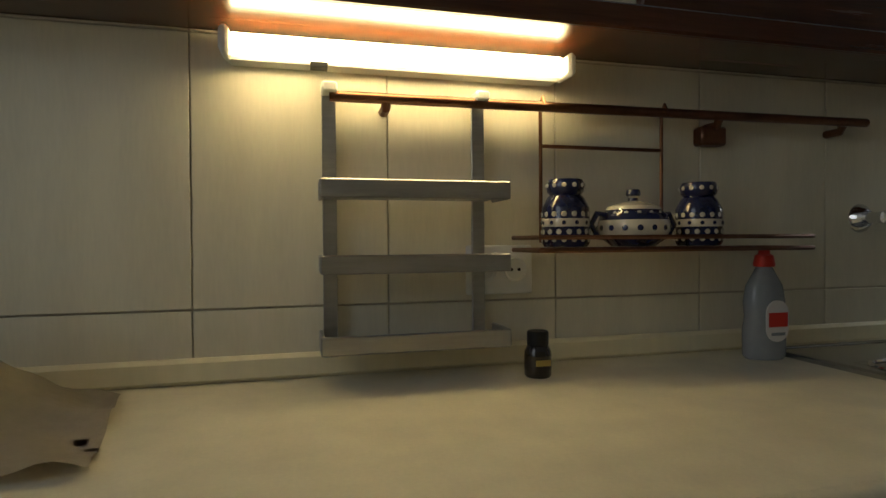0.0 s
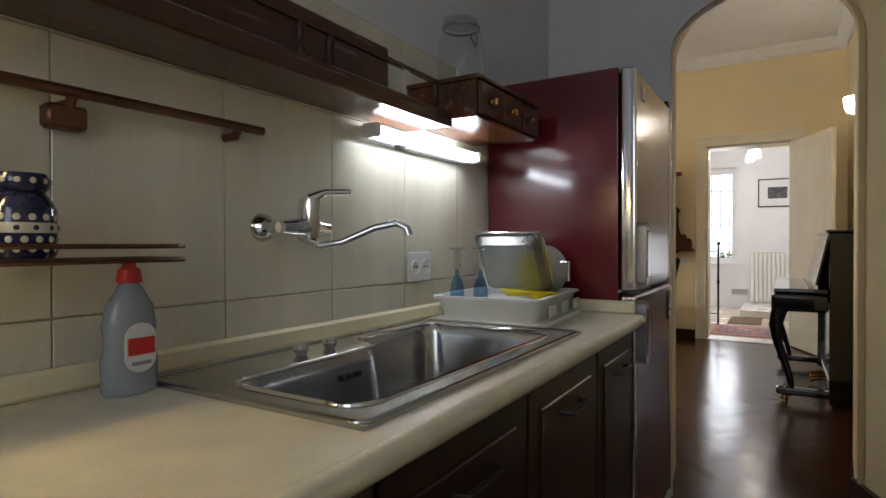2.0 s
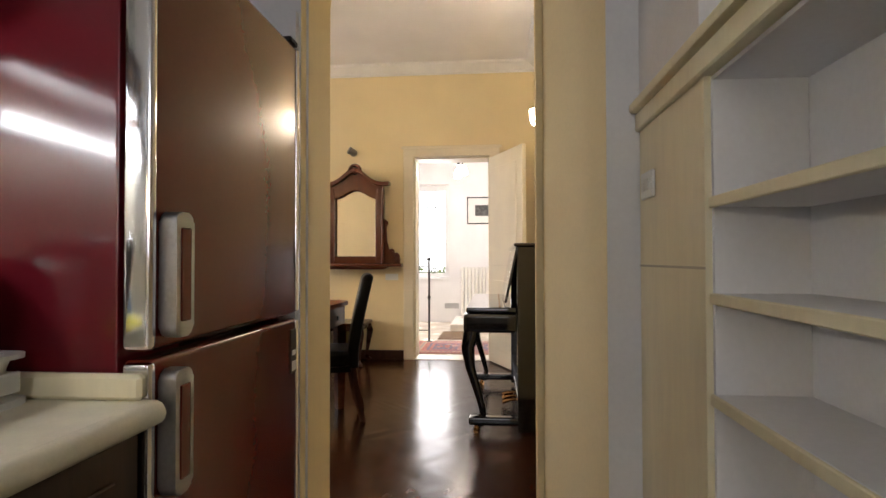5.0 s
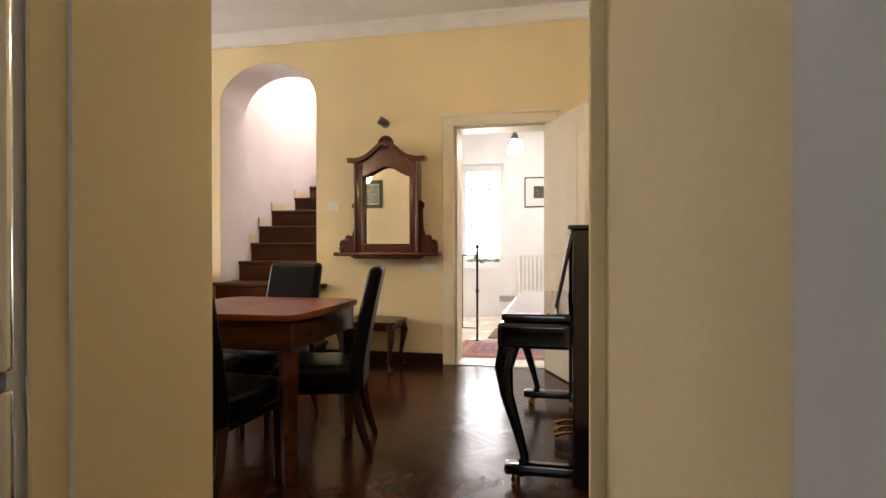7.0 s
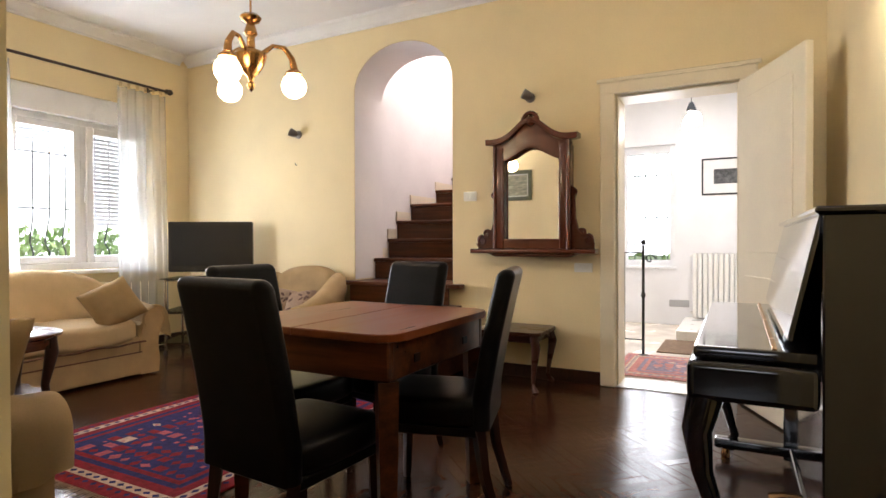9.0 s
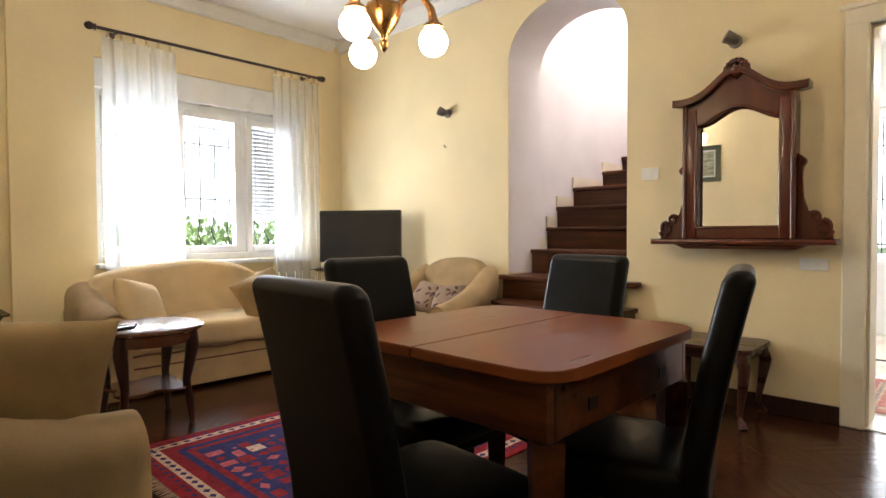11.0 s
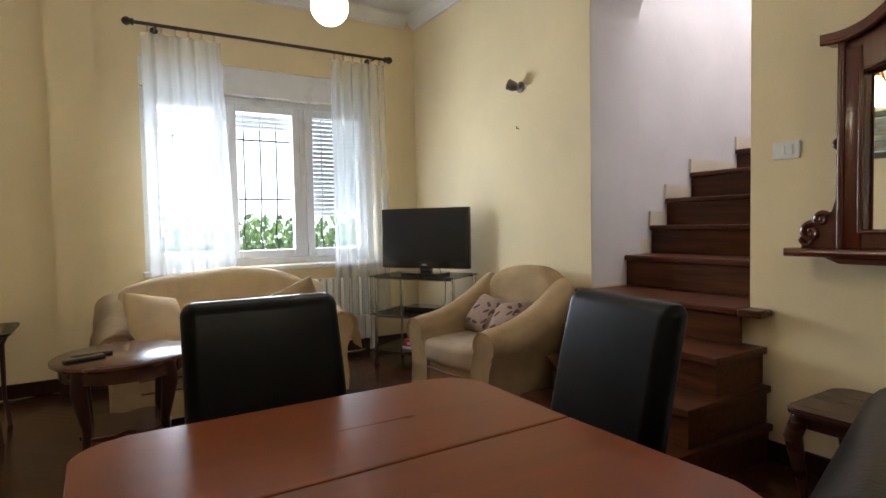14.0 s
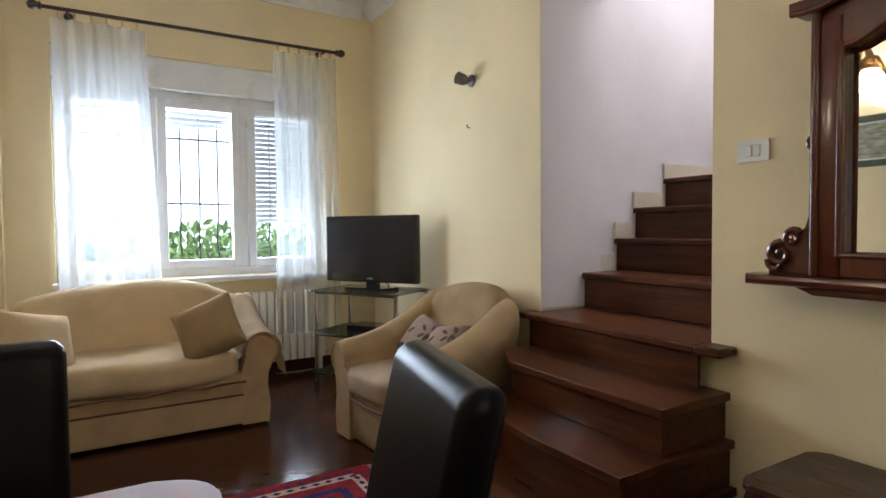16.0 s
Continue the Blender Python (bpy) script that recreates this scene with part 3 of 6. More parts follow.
def staircase():
    t = thing("staircase", pose(0, 0, 0), "dark wooden winding staircase rising through the arch", "staircase")
    rise = 0.182
    y0, y1 = 2.857, 3.887
    # upper flight inside the arch: tread front edges
    fronts = [(4, 8.885), (5, 9.30), (6, 9.63), (7, 9.80), (8, 10.09), (9, 10.68), (10, 11.12), (11, 11.34)]
    zs = {4: 0.728, 5: 0.93, 6: 1.124, 7: 1.316, 8: 1.512, 9: 1.715, 10: 1.91, 11: 2.10}
    for i, (k, x) in enumerate(fronts):
        nx = fronts[i + 1][1] if i + 1 < len(fronts) else x + 0.3
        z = zs[k]
        part("tread", box(x, nx + 0.03, y0, y1 if x < 9.46 else 3.943, z - 0.035, z, 0.008), "stair_wood", t)
        if k == 4:
            part("nosing", box(x - 0.002, 8.998, y0 - 0.115, y0 - 0.001, z - 0.035, z, 0.008), "stair_wood", t)
            part("nosing", box(x - 0.002, 8.998, y1 + 0.001, y1 + 0.09, z - 0.035, z, 0.008), "stair_wood", t)
        part("riser", box(x + 0.03, x + 0.05, y0, y1 if x < 9.46 else 3.943, z - 0.2, z - 0.036), "stair_wood", t)
    # winder steps standing in the room
    lower = {3: [(8.995, 2.77), (8.59, 2.77), (8.59, 3.65), (8.72, 3.86), (8.995, 3.88)],
             2: [(8.995, 2.75), (8.36, 2.75), (8.35, 3.22), (8.41, 3.60), (8.56, 3.84), (8.995, 3.87)],
             1: [(8.995, 2.74), (8.12, 2.74), (8.07, 3.20), (8.13, 3.76), (8.40, 3.80), (8.995, 3.81)]}
    for k, out in lower.items():
        z = k * 0.182
        part("tread", prism(out[::-1], z - 0.035, z, None, 0.006), "stair_wood", t)
        inner = [(x + (0.03 if x < 8.99 else 0), y + (0.02 if y < 3 else -0.02)) for x, y in out]
        part("riser", prism(inner[::-1], z - 0.182 + (0.002 if k > 1 else 0), z - 0.036), "stair_wood", t)


staircase()


def skirting_steps():
    zs = [(9.30, 0.93), (9.63, 1.124), (9.80, 1.316), (10.09, 1.512), (10.68, 1.715)]
    t = thing("stair_skirting", pose(0, 0, 0), "cream stepped skirting along the stairwell wall", "skirting", kind="structure")
    for i, (x, z) in enumerate(zs):
        nx = zs[i + 1][0] if i + 1 < len(zs) else 11.12
        part("panel", box(max(x, 9.464), nx - 0.002, 3.925, 3.943, z + 0.001, z + 0.1), "cream_paint", t)


skirting_steps()


def chair_parts(t):
    """A high-backed leather chair that faces +y, standing on its base at the origin."""
    def lean(p):
        k = max(0, p.z - 0.46)
        return Vector((p.x * (1 - 0.08 * k), p.y - 0.15 * k - 0.10 * k * k, p.z))
    part("seat", pad(-0.215, 0.215, -0.20, 0.235, 0.36, 0.475, 0.45, 8, 6.0), "black_leather", t)
    secs = []
    for z, o in [(0.36 + 0.585 * k / 14, 0.0) for k in range(15)] + [(0.956, 0.003), (0.965, 0.009), (0.972, 0.018), (0.975, 0.029)]:
        secs.append([lean(Vector((x, y, z))) for x, y in rounded(-0.207 + o, 0.207 - o, -0.237 + o, -0.163 - o, 0.034 - o * 0.9, 5)])
    part("backrest", loft(secs), "black_leather", t)
    part("seat_frame", box(-0.20, 0.20, -0.2, 0.21, 0.33, 0.37, 0.006), "black_leather", t)
    for x in (-0.18, 0.18):
        part("leg", tube([(x, 0.19, 0.34), (x, 0.2, 0.0)], [0.028, 0.018], 4), "dark_wood", t)
        part("leg", tube([(x, -0.19, 0.36), (x, -0.215, 0.18), (x, -0.27, 0.0)], [0.028, 0.023, 0.017], 4), "dark_wood", t)


CHAIR = "black leather high-backed dining chair with dark wooden legs"
chair = thing("dining_chair", pose(6.66, 2.52, 0, 0, 0, 180), CHAIR, "chair", "chairs round the table")
chair_parts(chair)
copy_thing(chair, pose(7.11, 2.325, 0, 0, 0, 78))
copy_thing(chair, pose(6.19, 2.04, 0, 0, 0, -94))
copy_thing(chair, pose(6.80, 1.81, 0, 0, 0, 15))


def split_top(y0, y1):
    """One half of the square top, rounded at its outer corners only."""
    r, out = 0.09, []
    corners = ((0.33, y0, -90), (0.33, y1, 0), (-0.33, y1, 90), (-0.33, y0, 180))
    for cx, y, a in corners:
        if abs(y) < 0.1:
            out.append((0.42 if cx > 0 else -0.42, y))
            continue
        cy = y - r if y > 0 else y + r
        for k in range(7):
            t = radians(a + 15 * k)
            out.append((cx + r * math.cos(t), cy + r * math.sin(t)))
    return out


def dining_table():
    t = thing("dining_table", pose(6.66, 2.10, 0), "square reddish-brown wooden extending dining table with rounded corners", "table")
    top = part("tabletop", prism(split_top(-0.41, 0.02), 0.746, 0.775, None, 0.006), "table_wood", t)
    part("leaf", prism(split_top(0.023, 0.41), 0.746, 0.775, None, 0.006), "table_wood", t)
    # apron and legs use the darker stair wood: shade below the top, put in colour
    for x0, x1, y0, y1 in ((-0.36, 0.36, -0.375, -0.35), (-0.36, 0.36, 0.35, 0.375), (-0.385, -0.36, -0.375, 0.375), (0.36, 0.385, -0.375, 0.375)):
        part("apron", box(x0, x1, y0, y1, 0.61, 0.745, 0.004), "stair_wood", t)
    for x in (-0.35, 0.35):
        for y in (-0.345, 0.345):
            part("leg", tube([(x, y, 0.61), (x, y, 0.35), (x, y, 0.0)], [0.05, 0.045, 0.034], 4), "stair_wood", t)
    for y in (-0.2, 0.2):
        part("latch", box(0.386, 0.39, y - 0.02, y + 0.02, 0.65, 0.68), "black_iron", t)
        part("latch", box(y - 0.02, y + 0.02, -0.38, -0.376, 0.65, 0.68), "black_iron", t)


dining_table()


def wall_mirror():
    t = thing("wall_mirror", pose(8.93, 2.105, 0.98, 0, 0, -90), "carved dark reddish wooden wall mirror with a crested top and shelf", "mirror")
    # local: x along the wall (towards south is +x), y = out of the wall is -y
    def prof(pts, y0, y1, name, mat, bevel=0.0):
        bm = bmesh.new()
        add_prism(bm, pts, y0, y1, Matrix(((1, 0, 0, 0), (0, 0, -1, 0), (0, 1, 0, 0), (0, 0, 0, 1))), bevel)
        return part(name, bm, mat, t)
    part("backing", box(-0.29, 0.29, -0.002, 0.069, 0.02, 0.84), "mirror_wood", t)
    n = 12
    arch = [(-0.235 + 0.47 * k / n, 0.755 + 0.085 * (0.5 - 0.5 * math.cos(2 * math.pi * k / n))) for k in range(n + 1)]
    prof([(-0.235, 0.10), (0.235, 0.10)] + arch[::-1], 0.03, 0.045, "glass", "mirror_silver")
    prof([(-0.30, 0.05), (-0.225, 0.05), (-0.225, 0.84), (-0.30, 0.84)], 0.0, 0.10, "side_frame", "mirror_wood", 0.01)
    prof([(0.225, 0.05), (0.30, 0.05), (0.30, 0.84), (0.225, 0.84)], 0.0, 0.10, "side_frame", "mirror_wood", 0.01)
    prof([(-0.225, 0.05), (0.225, 0.05), (0.225, 0.12), (-0.225, 0.12)], 0.0, 0.09, "bottom_frame", "mirror_wood", 0.008)
    crest = [(-0.365 + 0.73 * k / 24, 0.90 + 0.16 * math.exp(-((k - 12) / 5.2) ** 2) + 0.012 * abs((k - 12) / 12) ** 6) for k in range(25)]
    inner = [(-0.225 + 0.45 * k / n, 0.745 + 0.085 * (0.5 - 0.5 * math.cos(2 * math.pi * k / n))) for k in range(n + 1)]
    board = bmesh.new()
    rows = []
    for k in range(41):
        x = -0.30 + 0.60 * k / 40
        low = 0.838 if abs(x) > 0.2255 else 0.745 + 0.085 * (0.5 + 0.5 * math.cos(2 * math.pi * x / 0.45))
        u = (x / 0.86 + 0.365) / 0.73 * 24 - 12
        top = 0.865 + 0.16 * math.exp(-(u / 5.2) ** 2)
        rows.append([board.verts.new(p) for p in ((x, -0.088, low), (x, -0.088, top), (x, 0.0, top), (x, 0.0, low))])
    for a, b in zip(rows, rows[1:]):
        for k in range(4):
            board.faces.new((a[k], a[(k + 1) % 4], b[(k + 1) % 4], b[k]))
    board.faces.new(rows[0])
    board.faces.new(rows[-1][::-1])
    part("crest", board, "mirror_wood", t)
    prof(crest + [(x, z - 0.035) for x, z in crest[::-1]], 0.0, 0.125, "cornice", "mirror_wood", 0.008)
    for s in (-1, 1):
        scroll = [(s * 0.30, 0.05), (s * 0.47, 0.05), (s * 0.465, 0.11), (s * 0.43, 0.155), (s * 0.39, 0.165), (s * 0.345, 0.20), (s * 0.322, 0.28),
                  (s * 0.316, 0.42), (s * 0.335, 0.46), (s * 0.335, 0.50), (s * 0.30, 0.53)]
        prof(scroll if s > 0 else scroll[::-1], 0.0, 0.035, "side_scroll", "mirror_wood", 0.006)
        def curl(cx, cz, r0, r1, a0, turns, thick, name="carving"):
            pts = []
            for k in range(19):
                u = k / 18
                a, r = a0 + turns * 2 * math.pi * u, r0 + (r1 - r0) * u
                pts.append((s * (cx + r * math.cos(a)), -0.042, cz + r * math.sin(a)))
            part(name, tube(pts, [thick * (1 - 0.45 * k / 18) for k in range(19)], 8), "mirror_wood", t)
        curl(0.385, 0.170, 0.030, 0.006, 2.6, -1.3, 0.012)
        curl(0.425, 0.115, 0.040, 0.010, 1.6, -1.2, 0.014)
        curl(0.440, 0.085, 0.028, 0.006, 0.4, -1.0, 0.011)
        curl(0.322, 0.480, 0.022, 0.006, 4.4, 1.2, 0.010)
        part("column_bead", tube([(s * 0.292, -0.100, 0.052), (s * 0.292, -0.100, 0.868)], 0.014, 12), "mirror_wood", t)
        part("inner_bead", tube([(s * 0.228, -0.094, 0.115), (s * 0.228, -0.094, 0.76)], 0.009, 10), "mirror_wood", t)
    part("inner_bead", tube([(x, -0.088, z) for x, z in inner], 0.009, 10), "mirror_wood", t)
    part("inner_bead", tube([(-0.222, -0.092, 0.118), (0.222, -0.092, 0.118)], 0.009, 10), "mirror_wood", t)
    part("cornice_bead", tube([(x * 0.985, -0.118, z - 0.036) for x, z in crest], 0.011, 10), "mirror_wood", t)
    prof([(-0.5, 0.014), (0.5, 0.014), (0.5, 0.05), (-0.5, 0.05)], 0.0, 0.13, "shelf", "mirror_wood", 0.015)
    prof([(-0.30, -0.012), (0.30, -0.012), (0.36, 0.013), (-0.36, 0.013)], 0.0, 0.09, "shelf_moulding", "mirror_wood", 0.006)
    for k in range(9):
        a = math.pi * k / 8
        part("crest_carving", lathe([(0, -0.02), (0.022, -0.008), (0.02, 0.008), (0, 0.02)], (0.055 * math.cos(a), -0.10, 1.03 + 0.06 * math.sin(a)), 8), "mirror_wood", t)
    part("crest_carving", lathe([(0, -0.05), (0.04, -0.02), (0.045, 0.01), (0.0, 0.05)], (0, -0.09, 1.03), 10), "mirror_wood", t)


wall_mirror()


def piano():
    t = thing("upright_piano", pose(6.48, 0.2, 0), "glossy black lacquered upright piano with curved front legs", "piano")
    L = 1.42
    part("side_panel", box(0, 0.04, 0.02, 0.30, 0.02, 1.15, 0.005), "black_lacquer", t)
    part("side_panel", box(L - 0.04, L, 0.02, 0.30, 0.02, 1.15, 0.005), "black_lacquer", t)
    part("back", box(0.04, L - 0.04, 0.02, 0.10, 0.1, 1.15), "black_lacquer", t)
    part("lid", box(-0.012, L + 0.012, 0.01, 0.32, 1.15, 1.17, 0.006), "black_lacquer", t)
    bm = bmesh.new()
    add_box(bm, 0.05, L - 0.05, -0.008, 0.008, 0, 0.36, 0.004)
    bm.transform(Matrix.Translation((0, 0.37, 0.80)) @ pose(0, 0, 0, 12, 0, 0).to_4x4())
    part("music_desk", bm, "black_lacquer", t)
    part("lower_panel", box(0.04, L - 0.04, 0.24, 0.27, 0.10, 0.64), "black_lacquer", t)
    part("plinth", box(0.04, L - 0.04, 0.10, 0.28, 0.02, 0.10, 0.004), "black_lacquer", t)
    part("key_bed", box(0, L, 0.302, 0.63, 0.62, 0.735, 0.02, None, 3), "black_lacquer", t)
    part("fallboard", box(0.03, L - 0.03, 0.30, 0.615, 0.737, 0.775, 0.012, None, 2), "black_lacquer", t)
    part("hinge", box(0.05, L - 0.05, 0.40, 0.412, 0.776, 0.779), "brass", t)
    for x in (0.05, L - 0.05):
        part("leg", tube([(x, 0.58, 0.63), (x, 0.605, 0.52), (x, 0.59, 0.40), (x, 0.535, 0.22), (x, 0.51, 0.12), (x, 0.54, 0.05)],
                         [0.05, 0.042, 0.03, 0.022, 0.02, 0.03], 10), "black_lacquer", t)
        part("foot", box(x - 0.035, x + 0.035, 0.20, 0.60, 0.05, 0.10, 0.012, None, 2), "black_lacquer", t)
        part("caster", lathe([(0, 0), (0.02, 0.002), (0.022, 0.02), (0.015, 0.045), (0, 0.05)], (x, 0.55, 0.0), 12), "brass", t)
    for x in (0.6, 0.71, 0.82):
        part("pedal", tube([(x, 0.28, 0.075), (x, 0.34, 0.07), (x, 0.385, 0.055)], [0.01, 0.014, 0.018], 8), "brass", t, "brass pedal")


piano()


def window_main():
    t = tagged(thing("window_1", pose(0, 0, 0), "white plastic window with casements under a roller shutter box", "window"), kind="structure")
    y0, y1 = 6.29, 6.36
    x0, x1, z0, z1 = 6.6, 8.55, 0.84, 2.5
    part("shutter_box", box(x0, x1, 6.22, 6.40, 2.27, z1, 0.004), "pvc_white", t)
    part("window_sill", box(x0 - 0.02, x1 + 0.02, 6.10, 6.288, 0.80, 0.838, 0.006), "pvc_white", t)
    part("window_frame", box(x0, x0 + 0.06, y0, y1, z0, 2.27, 0.004), "pvc_white", t)
    part("window_frame", box(x1 - 0.06, x1, y0, y1, z0, 2.27, 0.004), "pvc_white", t)
    part("window_frame", box(x0 + 0.06, x1 - 0.06, y0, y1, z0, z0 + 0.06, 0.004), "pvc_white", t)
    part("window_frame", box(x0 + 0.06, x1 - 0.06, y0, y1, 2.21, 2.27, 0.004), "pvc_white", t)
    for a, b in ((6.665, 7.20), (7.255, 7.86), (7.915, 8.485)):
        s = part("casement", box(a, a + 0.065, y0 - 0.02, y1 - 0.02, z0 + 0.062, 2.208, 0.005), "pvc_white", t)
        for bx in ((b - 0.065, b, z0 + 0.062, 2.208), (a + 0.065, b - 0.065, z0 + 0.062, z0 + 0.127), (a + 0.065, b - 0.065, 2.143, 2.208)):
            part("rail", box(bx[0], bx[1], y0 - 0.02, y1 - 0.02, bx[2], bx[3], 0.005), "pvc_white", s)
        p = part("pane", box(a + 0.06, b - 0.06, y0 + 0.015, y0 + 0.02, z0 + 0.12, 2.15), "pane_glass", s, smooth=False)
        p.visible_shadow = False
    for a in (7.2, 7.86):
        part("mullion", box(a + 0.002, a + 0.053, y0, y1, z0 + 0.062, 2.208), "pvc_white", t)
    part("window_handle", box(7.885, 7.90, 6.25, 6.27, 1.48, 1.62, 0.004), "pvc_white", t)
    # roller shutters, partly lowered
    for a, b, low in ((6.66, 7.2, 2.0), (7.26, 7.86, 2.02), (7.92, 8.49, 1.28)):
        z = 2.26
        sh = part("shutter", box(a + 0.01, b - 0.01, 6.385, 6.389, 2.2, 2.26), "shutter_grey", t, "grey roller shutter")
        while z > low:
            part("slat", box(a, b, 6.378, 6.392, z - 0.036, z - 0.003, 0.004), "shutter_grey", sh)
            z -= 0.040


window_main()


def grille(name, m, w, z0, z1, n, label, ret):
    t = thing(name, m, label, "window grille")
    for k in range(n + 1):
        x = w * k / n
        part("bar", tube([(x, 0, z0), (x, 0, z0 + 0.2), (x, 0.06 if k % 2 else 0.09, z0 + 0.30), (x, 0.0, z0 + 0.55), (x, 0, z1)], 0.007, 6), "black_iron", t)
    for z in (z0 + 0.03, z0 + 0.62, z1 - 0.35, z1 - 0.03):
        part("crossbar", tube([(0, ret, z), (0, 0, z), (w, 0, z), (w, ret, z)], 0.008, 6), "black_iron", t)
    for k in range(n):
        cx = w * (k + 0.5) / n
        for cz in (z0 + 0.12, z1 - 0.22):
            pts = [(cx + 0.045 * math.cos(a), 0, cz + 0.045 * math.sin(a)) for a in (2 * math.pi * i / 12 for i in range(13))]
            part("scroll", tube(pts, 0.005, 5), "black_iron", t)


grille("window_grille", pose(6.57, 6.55, 0), 2.02, 0.80, 2.3, 14, "black wrought iron grille outside the wide window", -0.12)


def curtain(x0, x1, z0, z1, y, folds, seed, label):
    rnd = random.Random(seed)
    bm = bmesh.new()
    nx, nz = 90, 30
    ph = [rnd.uniform(0, 6.28) for _ in range(5)]
    grid = []
    for j in range(nz + 1):
        v = j / nz
        row = []
        for i in range(nx + 1):
            u = i / nx
            spread = 1 + 0.16 * (1 - v) * (1 if x1 < 8 else 0.3)
            x = x0 + (x1 - x0) * u * spread
            d = 0.024 * math.sin(2 * math.pi * folds * u + ph[0] + 0.6 * math.sin(3 * v + ph[1])) + 0.006 * math.sin(2 * math.pi * folds * 1.7 * u + ph[2] + v)
            row.append(bm.verts.new((x, y + d * (0.7 + 0.6 * (1 - v)), z0 + (z1 - z0) * v)))
        grid.append(row)
    for j in range(nz):
        for i in range(nx):
            bm.faces.new((grid[j][i], grid[j][i + 1], grid[j + 1][i + 1], grid[j + 1][i]))
    ob = part("curtain", bm, "sheer_curtain")
    tagged(ob, label, "curtain", "curtains at the window")
    for k in range(6):
        cx = x0 + (x1 - x0) * (k + 0.5) / 6
        part("loop", tube([(cx, y - 0.012, z1 - 0.01), (cx, y - 0.014, z1 + 0.05), (cx, y + 0.012, z1 + 0.05), (cx, y + 0.012, z1 - 0.01)], 0.006, 5), "cream_throw", ob)
    return ob


def curtain_rod():
    t = thing("curtain_rod", pose(0, 6.04, 2.685), "dark wooden curtain rod with turned finials", "curtain rod")
    part("rod", tube([(6.58, 0, 0), (8.60, 0, 0)], 0.013, 10), "rod_brown", t)
    for x, s in ((6.58, -1), (8.60, 1)):
        part("finial", lathe([(0.013, 0), (0.028, 0.008), (0.02, 0.02), (0.03, 0.04), (0.032, 0.055), (0.02, 0.075), (0, 0.085)], (x, 0, 0), 12, pose(0, 0, 0, 0, 90 * s, 0)), "rod_brown", t)
    for x in (6.72, 8.5):
        part("bracket", tube([(x, 0.155, 0), (x, 0.0, -0.012)], 0.009, 8), "rod_brown", t)
        part("wall_plate", lathe([(0, 0), (0.03, 0), (0.03, 0.01), (0, 0.012)], (x, 0.158, 0), 12, pose(0, 0, 0, 90, 0, 0)), "rod_brown", t)


curtain_rod()
curtain(6.62, 7.18, 0.42, 2.63, 6.06, 6, 3, "sheer white curtain hanging from the rod")
curtain(8.08, 8.60, 0.35, 2.63, 6.06, 6, 5, "sheer white curtain hanging beside the television")


def radiator(name, m, n, h, label):
    t = thing(name, m, label, "radiator")
    for k in range(n):
        x = k * 0.06
        bm = box(x, x + 0.052, -0.04, 0.04, 0.12, 0.12 + h, 0.012, None, 2)
        part("section", bm, "radiator_paint", t)
    part("pipe", tube([(-0.02, 0, 0.18), (n * 0.06 + 0.02, 0, 0.18)], 0.014, 8), "radiator_paint", t)
    part("pipe", tube([(-0.02, 0, 0.08 + h), (n * 0.06 + 0.02, 0, 0.08 + h)], 0.014, 8), "radiator_paint", t)
    for x in (0.03, n * 0.06 - 0.04):
        part("foot", box(x - 0.012, x + 0.012, -0.03, 0.03, 0, 0.13), "radiator_paint", t)


radiator("radiator", pose(7.05, 6.12, 0), 24, 0.58, "white sectional radiator under the window sill")


def rolled_arm(t, s, a, y0, y1, roll, height, rise, mat, throw=None):
    """A scrolled arm: a slender stem that swells outwards into a roll and climbs towards the back."""
    def outline(grow, first, last, count):
        return [(a + 0.035 + (roll + grow) * math.cos(radians(first + (last - first) * k / count)),
                 height - roll + (roll + grow) * math.sin(radians(first + (last - first) * k / count))) for k in range(count + 1)]

    def place(pts, y, q, ripple=0.0):
        return [(s * x, y, z + rise * q * q * max(0.0, min(1.0, (z - 0.2) / 0.3)) + ripple) for x, z in pts]
    stem = [(a - 0.085, 0.015), (a + 0.075, 0.015), (a + 0.085, 0.12), (a + 0.07, 0.24), (a + 0.075, 0.32)]
    inner = [(a - 0.09, 0.30), (a - 0.09, 0.15)]
    secs = []
    for k in range(13):
        q = k / 12
        y = y0 + (y1 - y0) * q
        g = -0.012 if k in (0, 12) else 0.0
        secs.append(place(stem + outline(g, -35, 190, 14) + inner, y, q))
    arm = part("armrest", loft(secs), mat, t)
    part("arm_scroll", tube([(s * (a + 0.035 + roll * 0.86 * math.cos(b)), y0 - 0.004, height - roll + roll * 0.86 * math.sin(b)) for b in (radians(-60 + 270 * k / 20) for k in range(21))], 0.006, 6), mat, arm)
    if throw:
        bm = bmesh.new()
        rings = []
        for k in range(31):
            q = k / 30
            y = y0 - 0.02 + (y1 - y0 - 0.02) * q
            wave = math.sin(q * 19 + s) + 0.6 * math.sin(q * 41)
            top = outline(0.012 + 0.003 * wave, 185, -10, 14)
            x, z = top[-1]
            hem = 0.08 + 0.025 * math.sin(q * 11 + 2 * s) + 0.05 * (1 - q)
            top += [(x + 0.012 + 0.012 * wave * u, z - hem * u) for u in (0.33, 0.66, 1.0)]
            rings.append([bm.verts.new(p) for p in place([(a - 0.11, 0.42)] + top, y, q)])
        for ra, rb in zip(rings, rings[1:]):
            for k in range(len(ra) - 1):
                bm.faces.new((ra[k], ra[k + 1], rb[k + 1], rb[k]))
        bmesh.ops.solidify(bm, geom=bm.faces, thickness=0.006)
        part("throw", bm, throw, arm, "cream throw hanging over the arm")


